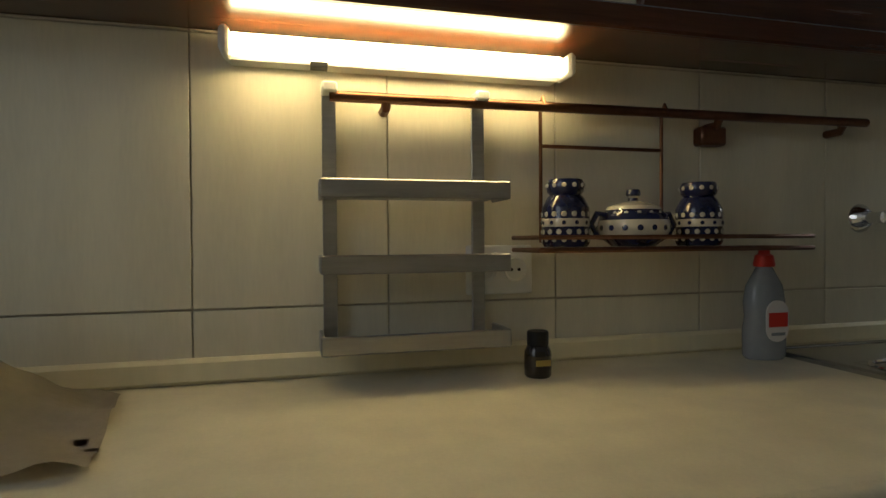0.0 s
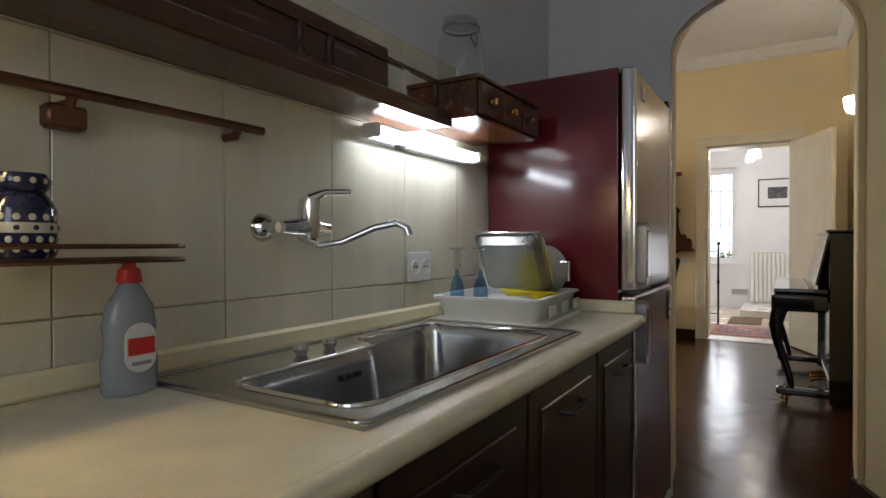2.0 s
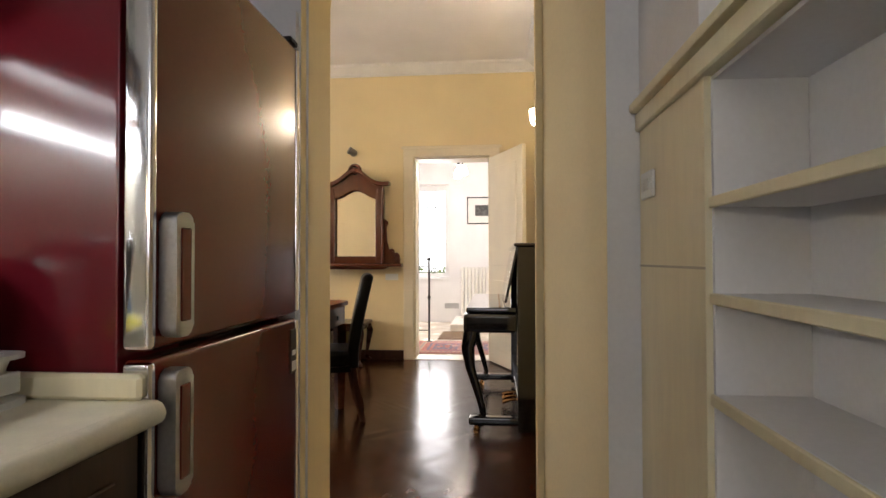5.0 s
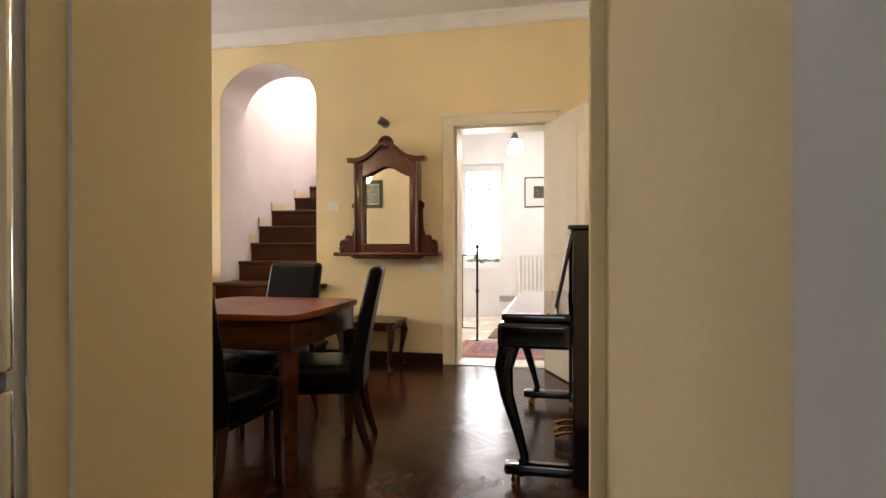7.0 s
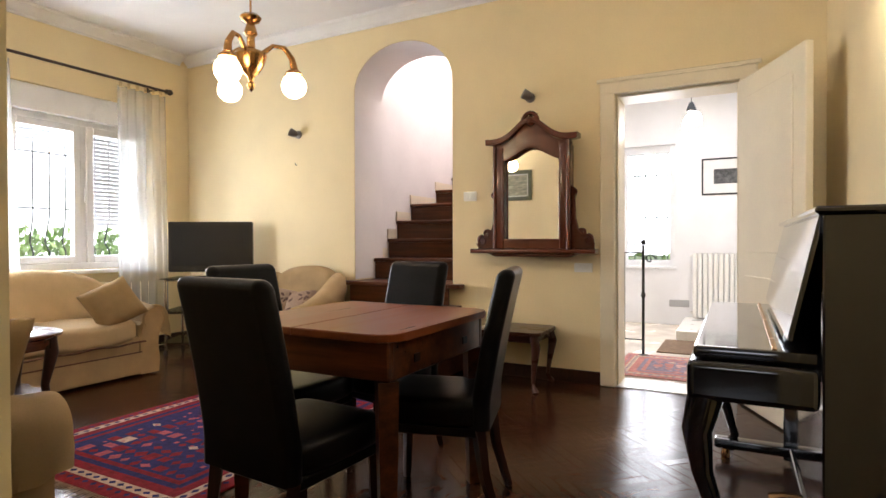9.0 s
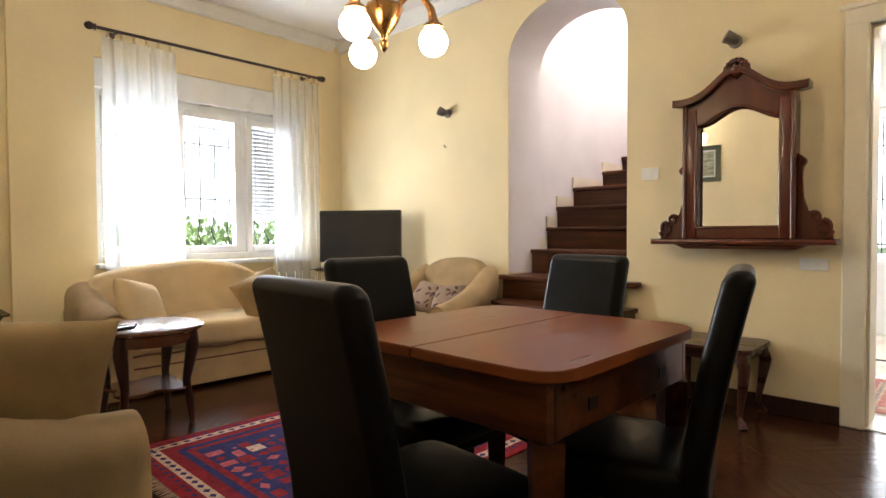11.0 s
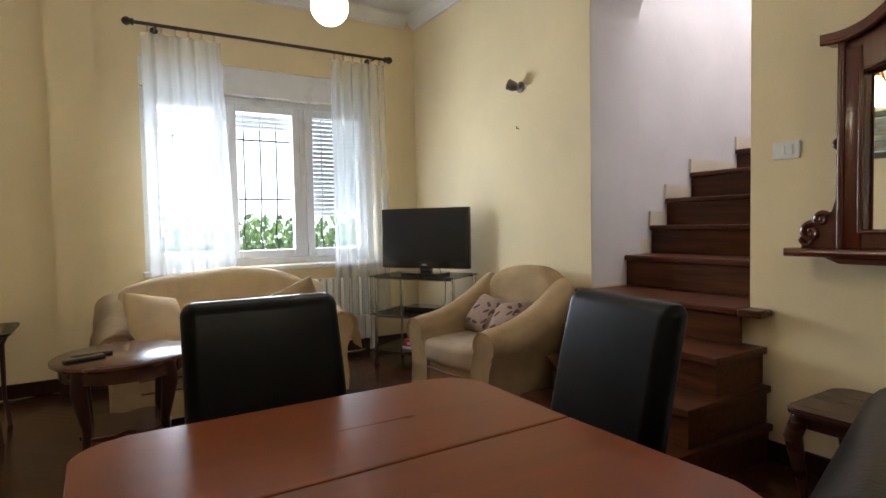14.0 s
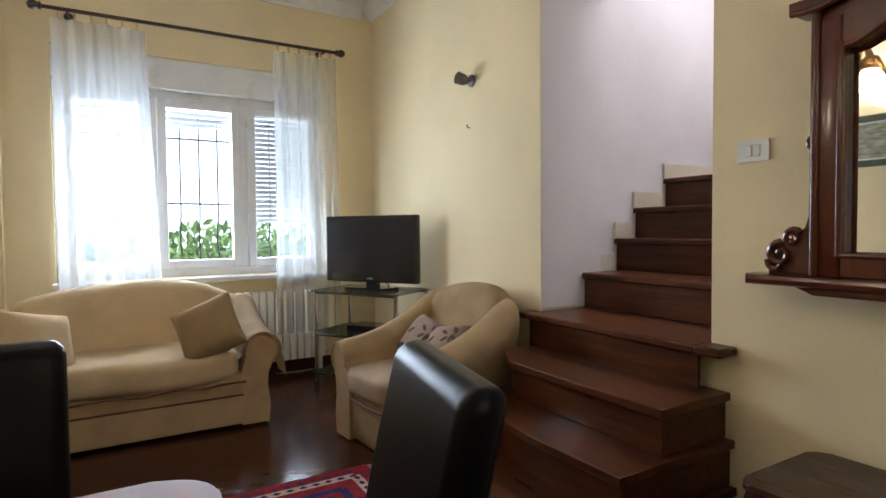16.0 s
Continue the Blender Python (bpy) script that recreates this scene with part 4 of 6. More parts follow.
def sofa_shape(t, w, d, throw):
    """A rounded two-seat sofa that faces -y; x across, back at +y."""
    f = "cream_throw" if throw else "beige_fabric"
    a = w / 2 - 0.19
    part("base", box(-a, a, -d / 2 + 0.045, d / 2 - 0.05, 0.015, 0.33, 0.02, None, 3), "beige_fabric", t)
    part("drawer_front", box(-a + 0.01, a - 0.01, -d / 2 + 0.028, -d / 2 + 0.05, 0.025, 0.195, 0.008, None, 2), "beige_fabric", t)

    def seat(p):
        front = max(0.0, -p.y - d / 2 + 0.22) / 0.22
        return Vector((p.x, p.y, p.z + 0.010 * math.sin(p.x * 9) * math.cos(p.y * 7) + 0.006 * math.sin(p.x * 31 + p.y * 17) * (1 - front) + 0.005 * noise.noise(p * 9)))
    part("seat_cushion", pad(-a + 0.005, a - 0.005, -d / 2 + 0.0, d / 2 - 0.22, 0.28, 0.47, 0.4, 18, 5.0, seat), f, t)

    def back(p):
        c = 1 - (p.x / (w / 2)) ** 2
        k = max(0, p.z - 0.4)
        return Vector((p.x, p.y + 0.25 * k + 0.006 * noise.noise(p * 7), p.z + (0.11 * c - 0.02) * (k / 0.4) + 0.010 * math.sin(p.x * 6) + 0.006 * noise.noise(p * 5)))
    part("backrest", pad(-w / 2 + 0.08, w / 2 - 0.08, d / 2 - 0.34, d / 2 - 0.08, 0.25, 0.78, 0.35, 18, 4.0, back), f, t)
    for s in (-1, 1):
        rolled_arm(t, s, w / 2 - 0.125, -d / 2 + 0.03, d / 2 - 0.10, 0.105, 0.56, 0.17, "beige_fabric", "cream_throw" if throw else None)
    hem = [(-a + 2 * a * k / 24, -d / 2 - 0.002 + 0.004 * math.sin(k * 1.3), 0.285 + 0.006 * math.sin(k * 0.9)) for k in range(25)]
    part("piping", tube(hem, 0.008, 6), "piping", t)
    part("piping", tube([(-a + 0.01, -d / 2 + 0.03, 0.20), (a - 0.01, -d / 2 + 0.03, 0.20)], 0.006, 6), "piping", t)


sofa = thing("sofa", pose(7.04, 5.39, 0), "beige two-seat sofa with a cream throw over it", "sofa")
sofa_shape(sofa, 1.53, 0.86, True)


def cushion(m, mat, label, w=0.4):
    bm = bmesh.new()
    n, sides = 18, []
    for side in (1, -1):
        grid = []
        for a in range(n + 1):
            u = -math.cos(math.pi * a / n)
            row = []
            for b in range(n + 1):
                v = -math.cos(math.pi * b / n)
                x = w / 2 * u * (1 - 0.07 * (1 - v * v) * u * u)
                y = w / 2 * v * (1 - 0.07 * (1 - u * u) * v * v)
                z = 0.085 * max(0, (1 - u ** 4) * (1 - v ** 4)) ** 0.5 + 0.004 * noise.noise(Vector((u * 3, v * 3, side))) * (1 - u * u) * (1 - v * v)
                row.append(bm.verts.new((x, y, side * z)))
            grid.append(row)
        for a in range(n):
            for b in range(n):
                bm.faces.new((grid[a][b], grid[a + 1][b], grid[a + 1][b + 1], grid[a][b + 1]))
    bmesh.ops.remove_doubles(bm, verts=bm.verts, dist=1e-4)
    ob = part("cushion", bm, mat)
    ob.matrix_basis = m
    return tagged(ob, label, "cushion")


cushion(pose(7.43, 5.09, 0.60, 60, 0, -30) @ pose(0, 0, 0, 0, 0, 28), "ochre_fabric", "plain tan square cushion leaning on the sofa arm", 0.37)
cushion(pose(6.58, 5.15, 0.585, 64, 0, 44) @ pose(0, 0, 0, 0, 0, -14), "cream_throw", "plain cream square cushion lying in the sofa corner", 0.38)


def armchair():
    t = thing("armchair", pose(8.47, 4.24, 0, 0, 0, -84), "tan upholstered armchair with rounded arms and pale seat", "armchair")
    w, d = 0.86, 0.84
    part("base", pad(-w / 2 + 0.12, w / 2 - 0.12, -d / 2 + 0.05, d / 2 - 0.1, 0.0, 0.32, 0.2, 6, 8.0), "tan_fabric", t)
    part("seat_cushion", pad(-w / 2 + 0.17, w / 2 - 0.17, -d / 2, d / 2 - 0.22, 0.28, 0.44, 0.4, 10, 5.0), "seat_fabric", t)
    def back(p):
        c = 1 - (p.x / (w / 2)) ** 2
        k = max(0, p.z - 0.35)
        return Vector((p.x * (1 - 0.25 * k), p.y + 0.30 * k - 0.35 * (p.x ** 2), p.z + 0.10 * c * k))
    part("backrest", pad(-w / 2 + 0.06, w / 2 - 0.06, d / 2 - 0.30, d / 2 - 0.08, 0.2, 0.82, 0.4, 14, 3.5, back), "tan_fabric", t)
    for s in (-1, 1):
        rolled_arm(t, s, w / 2 - 0.125, -d / 2 + 0.03, d / 2 - 0.12, 0.10, 0.56, 0.26, "tan_fabric")
    part("piping", tube([(-w / 2 + 0.17, -d / 2 + 0.04, 0.25), (0, -d / 2 + 0.02, 0.25), (w / 2 - 0.17, -d / 2 + 0.04, 0.25)], 0.007, 6), "piping", t)


armchair()


def printed_cushion(m):
    ob = cushion(m, "pillow_print", "crumpled beige cushion with brown leaf print", 0.34)
    rnd = random.Random(4)
    for k in range(14):
        x, y = rnd.uniform(-0.13, 0.13), rnd.uniform(-0.13, 0.13)
        a = rnd.uniform(0, 3.14)
        z = 0.085 * max(0, (1 - (x / 0.17) ** 4) * (1 - (y / 0.17) ** 4)) ** 0.5
        bm = bmesh.new()
        add_lathe(bm, [(0, -0.004), (0.034, -0.001), (0.0, 0.004)], (0, 0, 0), 10)
        bm.transform(Matrix.Translation((x, y, z)) @ pose(0, 0, 0, 0, 0, math.degrees(a)) @ Matrix.Diagonal((1, 0.45, 1, 1)))
        part("leaf_print", bm, "leaf_print", ob)


printed_cushion(pose(8.50, 4.34, 0.54, 50, 8, -84) @ Matrix.Diagonal((0.85, 0.85, 0.95, 1)))
printed_cushion(pose(8.53, 4.14, 0.53, 46, -10, -70) @ Matrix.Diagonal((0.8, 0.8, 0.95, 1)))


def tv():
    a = Vector((8.387, 5.743)); b = Vector((8.83, 5.03))
    mid = (a + b) / 2
    ang = math.degrees(math.atan2(b.y - a.y, b.x - a.x))
    t = thing("television", pose(mid.x, mid.y, 0.745, 0, 0, ang), "black flat television on a glass stand", "television")
    w = 0.83
    part("bezel", box(-w / 2, w / 2, 0.0, 0.05, 0.05, 0.555, 0.012, None, 2), "tv_black", t)
    part("screen", box(-w / 2 + 0.035, w / 2 - 0.035, -0.003, 0.001, 0.11, 0.52), "screen_black", t)
    part("back", box(-w / 2 + 0.12, w / 2 - 0.12, 0.05, 0.10, 0.1, 0.5, 0.02), "tv_black", t)
    part("neck", box(-0.05, 0.05, 0.02, 0.06, 0.015, 0.06), "tv_black", t)
    part("base_plate", prism(rounded(-0.2, 0.2, -0.09, 0.13, 0.06), 0.0, 0.018, None, 0.004), "tv_black", t)
    part("brand_mark", box(-0.025, 0.025, -0.005, -0.003, 0.075, 0.085), "brushed_alu", t)
    s = thing("tv_stand", pose(mid.x, mid.y, 0, 0, 0, ang), "chrome tube television stand with three glass shelves", "tv stand")
    for x in (-0.36, 0.36):
        for y in (-0.2, 0.22):
            part("post", tube([(x, y, 0.05), (x, y, 0.735)], 0.014, 10), "chrome", s)
            part("caster", lathe([(0, 0), (0.02, 0.004), (0.022, 0.03), (0.012, 0.05), (0, 0.05)], (x, y, 0), 10), "rubber", s)
    for z in (0.12, 0.42, 0.735):
        part("shelf", box(-0.40, 0.40, -0.24, 0.26, z, z + 0.008, 0.002), "smoked_glass", s)
        for y in (-0.2, 0.22):
            part("rail", tube([(-0.36, y, z - 0.012), (0.36, y, z - 0.012)], 0.009, 8), "chrome", s)
    r = part("receiver", box(-0.15, 0.15, -0.1, 0.1, 0, 0.05, 0.004), "tv_black")
    r.matrix_basis = pose(mid.x, mid.y, 0.429, 0, 0, ang)
    tagged(r, "flat black set-top receiver on the glass shelf", "receiver")
    bk = part("book", box(-0.16, 0.12, -0.12, 0.10, 0, 0.022, 0.003), "label_white")
    bk.matrix_basis = pose(mid.x, mid.y, 0.1285, 0, 0, ang)
    tagged(bk, "white paperback lying on the lowest glass shelf", "book")
    rb = part("cardboard_box", box(-0.15, 0.10, -0.11, 0.10, 0, 0.055, 0.003), "box_red")
    rb.matrix_basis = pose(mid.x, mid.y, 0.151, 0, 0, ang + 4)
    tagged(rb, "flat red cardboard box on a white book", "box")
    part("print_bar", box(-0.12, 0.0, -0.1115, -0.1095, 0.015, 0.038), "label_white", rb)
    c = part("cable", tube([(0.1, 0.02, 0.1), (0.14, 0.12, -0.05), (0.12, 0.14, -0.25), (0.1, 0.1, -0.29)], 0.004, 6), "rubber")
    c.matrix_basis = pose(mid.x, mid.y, 0.745, 0, 0, ang)
    tagged(c, "black cable hanging behind the television stand", "cable")


tv()


def coffee_table():
    t = thing("coffee_table", pose(6.38, 4.47, 0), "dark round wooden coffee table with a lower shelf", "coffee table")
    part("tabletop", lathe([(0, 0.53), (0.29, 0.53), (0.305, 0.54), (0.305, 0.553), (0.295, 0.56), (0, 0.56)], seg=40), "dark_wood_x", t)
    part("apron", lathe([(0.262, 0.47), (0.27, 0.47), (0.27, 0.53), (0.262, 0.53)], seg=40), "dark_wood_x", t)
    curved = [(0.235 * math.cos(b) * (0.62 + 0.38 * abs(math.sin(2 * b))), 0.235 * math.sin(b) * (0.62 + 0.38 * abs(math.sin(2 * b)))) for b in (2 * math.pi * k / 48 for k in range(48))]
    part("shelf", prism(curved, 0.20, 0.218, None, 0.004), "dark_wood_x", t)
    for k in range(4):
        a = radians(45 + 90 * k)
        c, s = math.cos(a), math.sin(a)
        part("leg", tube([(0.255 * c, 0.255 * s, 0.53), (0.262 * c, 0.262 * s, 0.44), (0.225 * c, 0.225 * s, 0.25), (0.255 * c, 0.255 * s, 0.0)], [0.034, 0.036, 0.022, 0.017], 10), "dark_wood", t)


coffee_table()
rc = part("remote_control", box(-0.085, 0.085, -0.022, 0.022, 0, 0.018, 0.006, None, 2), "tv_black")
rc.matrix_basis = pose(6.22, 4.38, 0.5605, 0, 0, 20)
tagged(rc, "black remote control lying on the coffee table", "remote control")
rc2 = copy_thing(rc, pose(6.25, 4.47, 0.5605, 0, 0, 8))


def stool():
    t = thing("side_table", pose(8.76, 2.20, 0), "low dark wooden side table with carved cabriole legs", "side table")
    top = [(x, y) for x, y in rounded(-0.23, 0.22, -0.26, 0.26, 0.05)]
    part("tabletop", prism(top, 0.405, 0.432, None, 0.009, 3), "side_table_wood", t)
    part("apron", box(-0.19, 0.18, -0.22, 0.22, 0.35, 0.405, 0.006), "side_table_wood", t)
    for x in (-0.19, 0.18):
        for y in (-0.21, 0.21):
            sx, sy = (1 if x > 0 else -1), (1 if y > 0 else -1)
            part("leg", tube([(x, y, 0.40), (x + sx * 0.02, y + sy * 0.02, 0.32), (x, y, 0.16), (x - sx * 0.012, y - sy * 0.012, 0.06), (x + sx * 0.015, y + sy * 0.015, 0.0)],
                             [0.034, 0.034, 0.02, 0.014, 0.024], 10), "side_table_wood", t)


stool()


def rug(name, m, w, h, seed, label, red="rug_red", navy="rug_navy", cream="rug_cream", pink="rug_pink"):
    """A woven rug: bands and motifs lie as thin raised patches on the ground colour."""
    t = thing(name, m, label, "rug")
    rnd = random.Random(seed)
    part("ground", box(-w / 2, w / 2, -h / 2, h / 2, 0, 0.008, 0.003), red, t)

    def patches(nm, mat, items, lift):
        bm = bmesh.new()
        for cx, cy, sx, sy, dia in items:
            pts = [(cx - sx, cy), (cx, cy - sy), (cx + sx, cy), (cx, cy + sy)] if dia else [(cx - sx, cy - sy), (cx + sx, cy - sy), (cx + sx, cy + sy), (cx - sx, cy + sy)]
            vs = [bm.verts.new((x, y, lift)) for x, y in pts]
            bm.faces.new(vs)
        part(nm, bm, mat, t, smooth=False, kind="stuff")
    frame_bars = lambda o, th: [(0, h / 2 - o, w / 2 - o, th, 0), (0, -h / 2 + o, w / 2 - o, th, 0), (w / 2 - o, 0, th, h / 2 - o, 0), (-w / 2 + o, 0, th, h / 2 - o, 0)]
    patches("border_cream", cream, frame_bars(0.10, 0.025), 0.0085)
    patches("border_navy", navy, frame_bars(0.20, 0.018), 0.0085)
    patches("field", navy, [(0, 0, w / 2 - 0.25, h / 2 - 0.25, 0)], 0.0086)
    m1, m2, m3, m4 = [], [], [], []
    k = 0.085
    nx, ny = int((w - 0.5) / k), int((h - 0.5) / k)
    for i in range(nx):
        for j in range(ny):
            cx, cy = -w / 2 + 0.29 + i * k, -h / 2 + 0.29 + j * k
            r = rnd.random()
            tgt = m1 if r < 0.5 else m2 if r < 0.75 else m3 if r < 0.83 else None
            if tgt is not None:
                tgt.append((cx + rnd.uniform(-.01, .01), cy + rnd.uniform(-.01, .01), k * rnd.uniform(0.25, 0.5), k * rnd.uniform(0.25, 0.5), rnd.random() < 0.6))
            if r > 0.6:
                m4.append((cx + rnd.uniform(-.03, .03), cy + rnd.uniform(-.03, .03), 0.012, 0.012, rnd.random() < 0.5))
    patches("motif_red", red, m1, 0.0094)
    patches("motif_pink", pink, m2, 0.0097)
    patches("motif_cream", cream, m3, 0.0100)
    patches("motif_small", pink, m4, 0.0104)
    bo = []
    for s in (-1, 1):
        for i in range(int(w / 0.06) - 2):
            bo.append((-w / 2 + 0.09 + i * 0.06, s * (h / 2 - 0.10), 0.022, 0.016, 1))
            bo.append((-w / 2 + 0.09 + i * 0.06, s * (h / 2 - 0.05), 0.016, 0.016, 1))
        for i in range(int(h / 0.06) - 2):
            bo.append((s * (w / 2 - 0.10), -h / 2 + 0.09 + i * 0.06, 0.016, 0.022, 1))
            bo.append((s * (w / 2 - 0.05), -h / 2 + 0.09 + i * 0.06, 0.016, 0.016, 1))
    patches("border_motif", navy, bo, 0.0091)
    fringe = bmesh.new()
    for s in (-1, 1):
        for i in range(int(h / 0.016)):
            y = -h / 2 + 0.01 + i * 0.016
            dx, dy = rnd.uniform(0.045, 0.07), rnd.uniform(-0.012, 0.012)
            add_tube(fringe, [(s * (w / 2 - 0.004), y, 0.005), (s * (w / 2 + dx * 0.5), y + dy * 0.4, 0.006), (s * (w / 2 + dx), y + dy, 0.003)], [0.003, 0.0025, 0.0015], 4)
    part("fringe", fringe, cream, t, "pale knotted fringe", kind="stuff")


rug("rug", pose(7.08, 3.38, 0.0), 1.88, 1.42, 7, "red and navy oriental wool rug on the parquet")


def chandelier():
    t = thing("chandelier", pose(7.02, 3.13, -0.05), "brass three-armed chandelier with lit white globes", "chandelier")
    part("rod", tube([(0, 0, 2.42), (0, 0, CEIL)], 0.006, 8), "brass", t)
    part("ceiling_rose", lathe([(0, -0.06), (0.03, -0.05), (0.055, -0.01), (0.055, 0), (0, 0)], (0, 0, CEIL + 0.049)), "brass", t)
    part("body", lathe([(0.006, 0.44), (0.045, 0.435), (0.06, 0.42), (0.05, 0.40), (0.022, 0.385), (0.03, 0.36), (0.038, 0.33), (0.022, 0.31), (0.024, 0.25),
                        (0.045, 0.235), (0.085, 0.22), (0.09, 0.205), (0.07, 0.15), (0.045, 0.11), (0.02, 0.085), (0.012, 0.06), (0.022, 0.045), (0.016, 0.02), (0, 0.0)], (0, 0, 1.98), 28), "brass", t)
    for k, a in enumerate((-43, 77, 197)):
        c, s = math.cos(radians(a)), math.sin(radians(a))
        arm = part("arm", tube([(0.06 * c, 0.06 * s, 2.2), (0.12 * c, 0.12 * s, 2.255), (0.18 * c, 0.18 * s, 2.25), (0.225 * c, 0.225 * s, 2.19), (0.235 * c, 0.235 * s, 2.13)], [0.016, 0.012, 0.014, 0.018, 0.024], 10), "brass", t)
        part("cup", lathe([(0.025, 0.03), (0.045, 0.015), (0.05, 0), (0.0, 0.0)], (0.235 * c, 0.235 * s, 2.10)), "brass", arm)
        part("globe", lathe([(0.07 * math.sin(math.pi * i / 14), -0.07 * math.cos(math.pi * i / 14)) for i in range(15)], (0.235 * c, 0.235 * s, 2.035), 24), "globe_light", arm, "lit white glass globe")


chandelier()


def sconce(m, label):
    t = thing("wall_sconce", m, label, "wall lamp", "glass wall sconces")
    part("wall_plate", lathe([(0, 0), (0.04, 0), (0.03, 0.015), (0, 0.02)], (0, 0, 0), 14, pose(0, 0, 0, -90, 0, 0)), "black_iron", t)
    part("arm", tube([(0, 0.015, 0), (0, 0.06, -0.03), (0, 0.10, -0.01), (0, 0.10, 0.02)], 0.007, 8), "black_iron", t)
    for s in (-1, 1):
        part("scroll", tube([(0, 0.03, -0.02), (s * 0.04, 0.05, -0.05), (s * 0.06, 0.06, -0.02)], 0.004, 6), "black_iron", t)
    part("shade", lathe([(0.02, 0.02), (0.06, 0.035), (0.075, 0.07), (0.08, 0.14), (0.077, 0.14), (0.07, 0.07), (0.055, 0.04), (0.02, 0.026)], (0, 0.10, 0), 20), "sconce_light", t, "lit white glass cup shade")


sconce(pose(7.15, 0.2, 2.02), "white glass wall sconce with curled black iron bracket")
sconce(pose(4.95, 3.85, 2.35, 0, 0, -90), "white glass wall sconce above the picture")


def spot(m, label):
    t = thing("wall_spotlight", m, label, "wall lamp", "small metal wall spots")
    part("wall_plate", lathe([(0, 0), (0.04, 0), (0.04, 0.012), (0, 0.02)], (0, 0, 0), 16, pose(0, 0, 0, -90, 0, 0)), "spot_bronze", t)
    part("arm", tube([(0, 0.01, 0), (0, 0.05, 0.0)], 0.008, 8), "spot_bronze", t)
    part("head", lathe([(0, -0.04), (0.02, -0.038), (0.036, -0.01), (0.04, 0.04), (0.034, 0.04), (0.0, 0.0)], (0, 0.075, 0), 16, pose(0, 0, 0, -30, 60, 0)), "spot_bronze", t)


spot(pose(9.0, 4.57, 2.16, 0, 0, 90), "small dull bronze wall spotlight on the yellow wall")
spot(pose(9.0, 2.16, 2.23, 0, 0, 90), "small dull bronze wall spotlight above the mirror")
nail = part("wall_hook", tube([(0, 0, 0), (-0.02, 0, 0), (-0.024, 0, 0.02)], 0.004, 6), "black_iron")
nail.matrix_basis = pose(9.0, 4.6, 1.86)
tagged(nail, "small dark metal hook fixed in the wall", "hook")


def switch(m, w, h, label, keys=2, name="light_switch", cat="switch"):
    t = thing(name, m, label, cat)
    part("plate", box(-w / 2, w / 2, 0, 0.009, -h / 2, h / 2, 0.004, None, 2), "white_plastic", t)
    for k in range(keys):
        x = (k - (keys - 1) / 2) * 0.032
        part("rocker", box(x - 0.014, x + 0.014, 0.009, 0.014, -h / 2 + 0.018, h / 2 - 0.018, 0.003), "white_plastic", t)


switch(pose(9.0, 2.69, 1.468, 0, 0, 90), 0.12, 0.08, "white double light switch on the yellow wall")
switch(pose(9.0, 1.74, 0.885, 0, 0, 90), 0.14, 0.07, "cream wall socket plate beside the door", 3, "wall_socket", "socket")


def picture(name, m, w, h, frame_mat, art_mat, mount, label, fw=0.03):
    t = thing(name, m, label, "picture")
    part("frame", box(-w / 2, w / 2, 0, 0.02, -h / 2, -h / 2 + fw, 0.003), frame_mat, t)
    part("frame", box(-w / 2, w / 2, 0, 0.02, h / 2 - fw, h / 2, 0.003), frame_mat, t)
    part("frame", box(-w / 2, -w / 2 + fw, 0, 0.02, -h / 2 + fw, h / 2 - fw, 0.003), frame_mat, t)
    part("frame", box(w / 2 - fw, w / 2, 0, 0.02, -h / 2 + fw, h / 2 - fw, 0.003), frame_mat, t)
    part("mount", box(-w / 2 + fw, w / 2 - fw, 0.002, 0.008, -h / 2 + fw, h / 2 - fw), "paper", t)
    part("print", box(-w / 2 + fw + mount, w / 2 - fw - mount, 0.008, 0.011, -h / 2 + fw + mount, h / 2 - fw - mount), art_mat, t)


picture("framed_picture", pose(4.95, 3.75, 1.95, 0, 0, -90), 0.62, 0.46, "green_frame", "painting", 0.015, "landscape picture in a dark green frame", 0.06)
picture("small_picture", pose(5.60, 6.2, 1.90, 0, 0, 180), 0.2, 0.26, "brass", "painting", 0.02, "small picture in a gilt frame", 0.02)

# second sofa, seen in part
sofa2 = thing("sofa", pose(5.43, 3.45, 0, 0, 0, 90), "beige fabric sofa standing along the wall", "sofa")
sofa_shape(sofa2, 1.5, 0.76, True)
cushion(pose(5.57, 2.97, 0.64, 72, 0, 174) @ pose(0, 0, 0, 0, 0, 6), "ochre_fabric", "plain ochre cushion leaning on the second sofa's arm", 0.42)
cushion(pose(5.45, 3.50, 0.68, 72, 0, 128), "ochre_fabric", "plain ochre cushion leaning on the second sofa's back", 0.44)


def glass_side_table():
    t = thing("glass_side_table", pose(5.62, 5.35, 0), "small side table with a smoked glass top", "side table")
    part("tabletop", prism(rounded(-0.25, 0.25, -0.25, 0.25, 0.05), 0.60, 0.612), "smoked_glass", t)
    for x in (-0.18, 0.18):
        for y in (-0.18, 0.18):
            part("leg", tube([(x * 1.1, y * 1.1, 0.60), (x * 0.9, y * 0.9, 0.5), (x * 0.9, y * 0.9, 0.2), (x, y, 0)], [0.02, 0.015, 0.012, 0.014], 8), "dark_wood", t)


glass_side_table()

# ---- hall ----


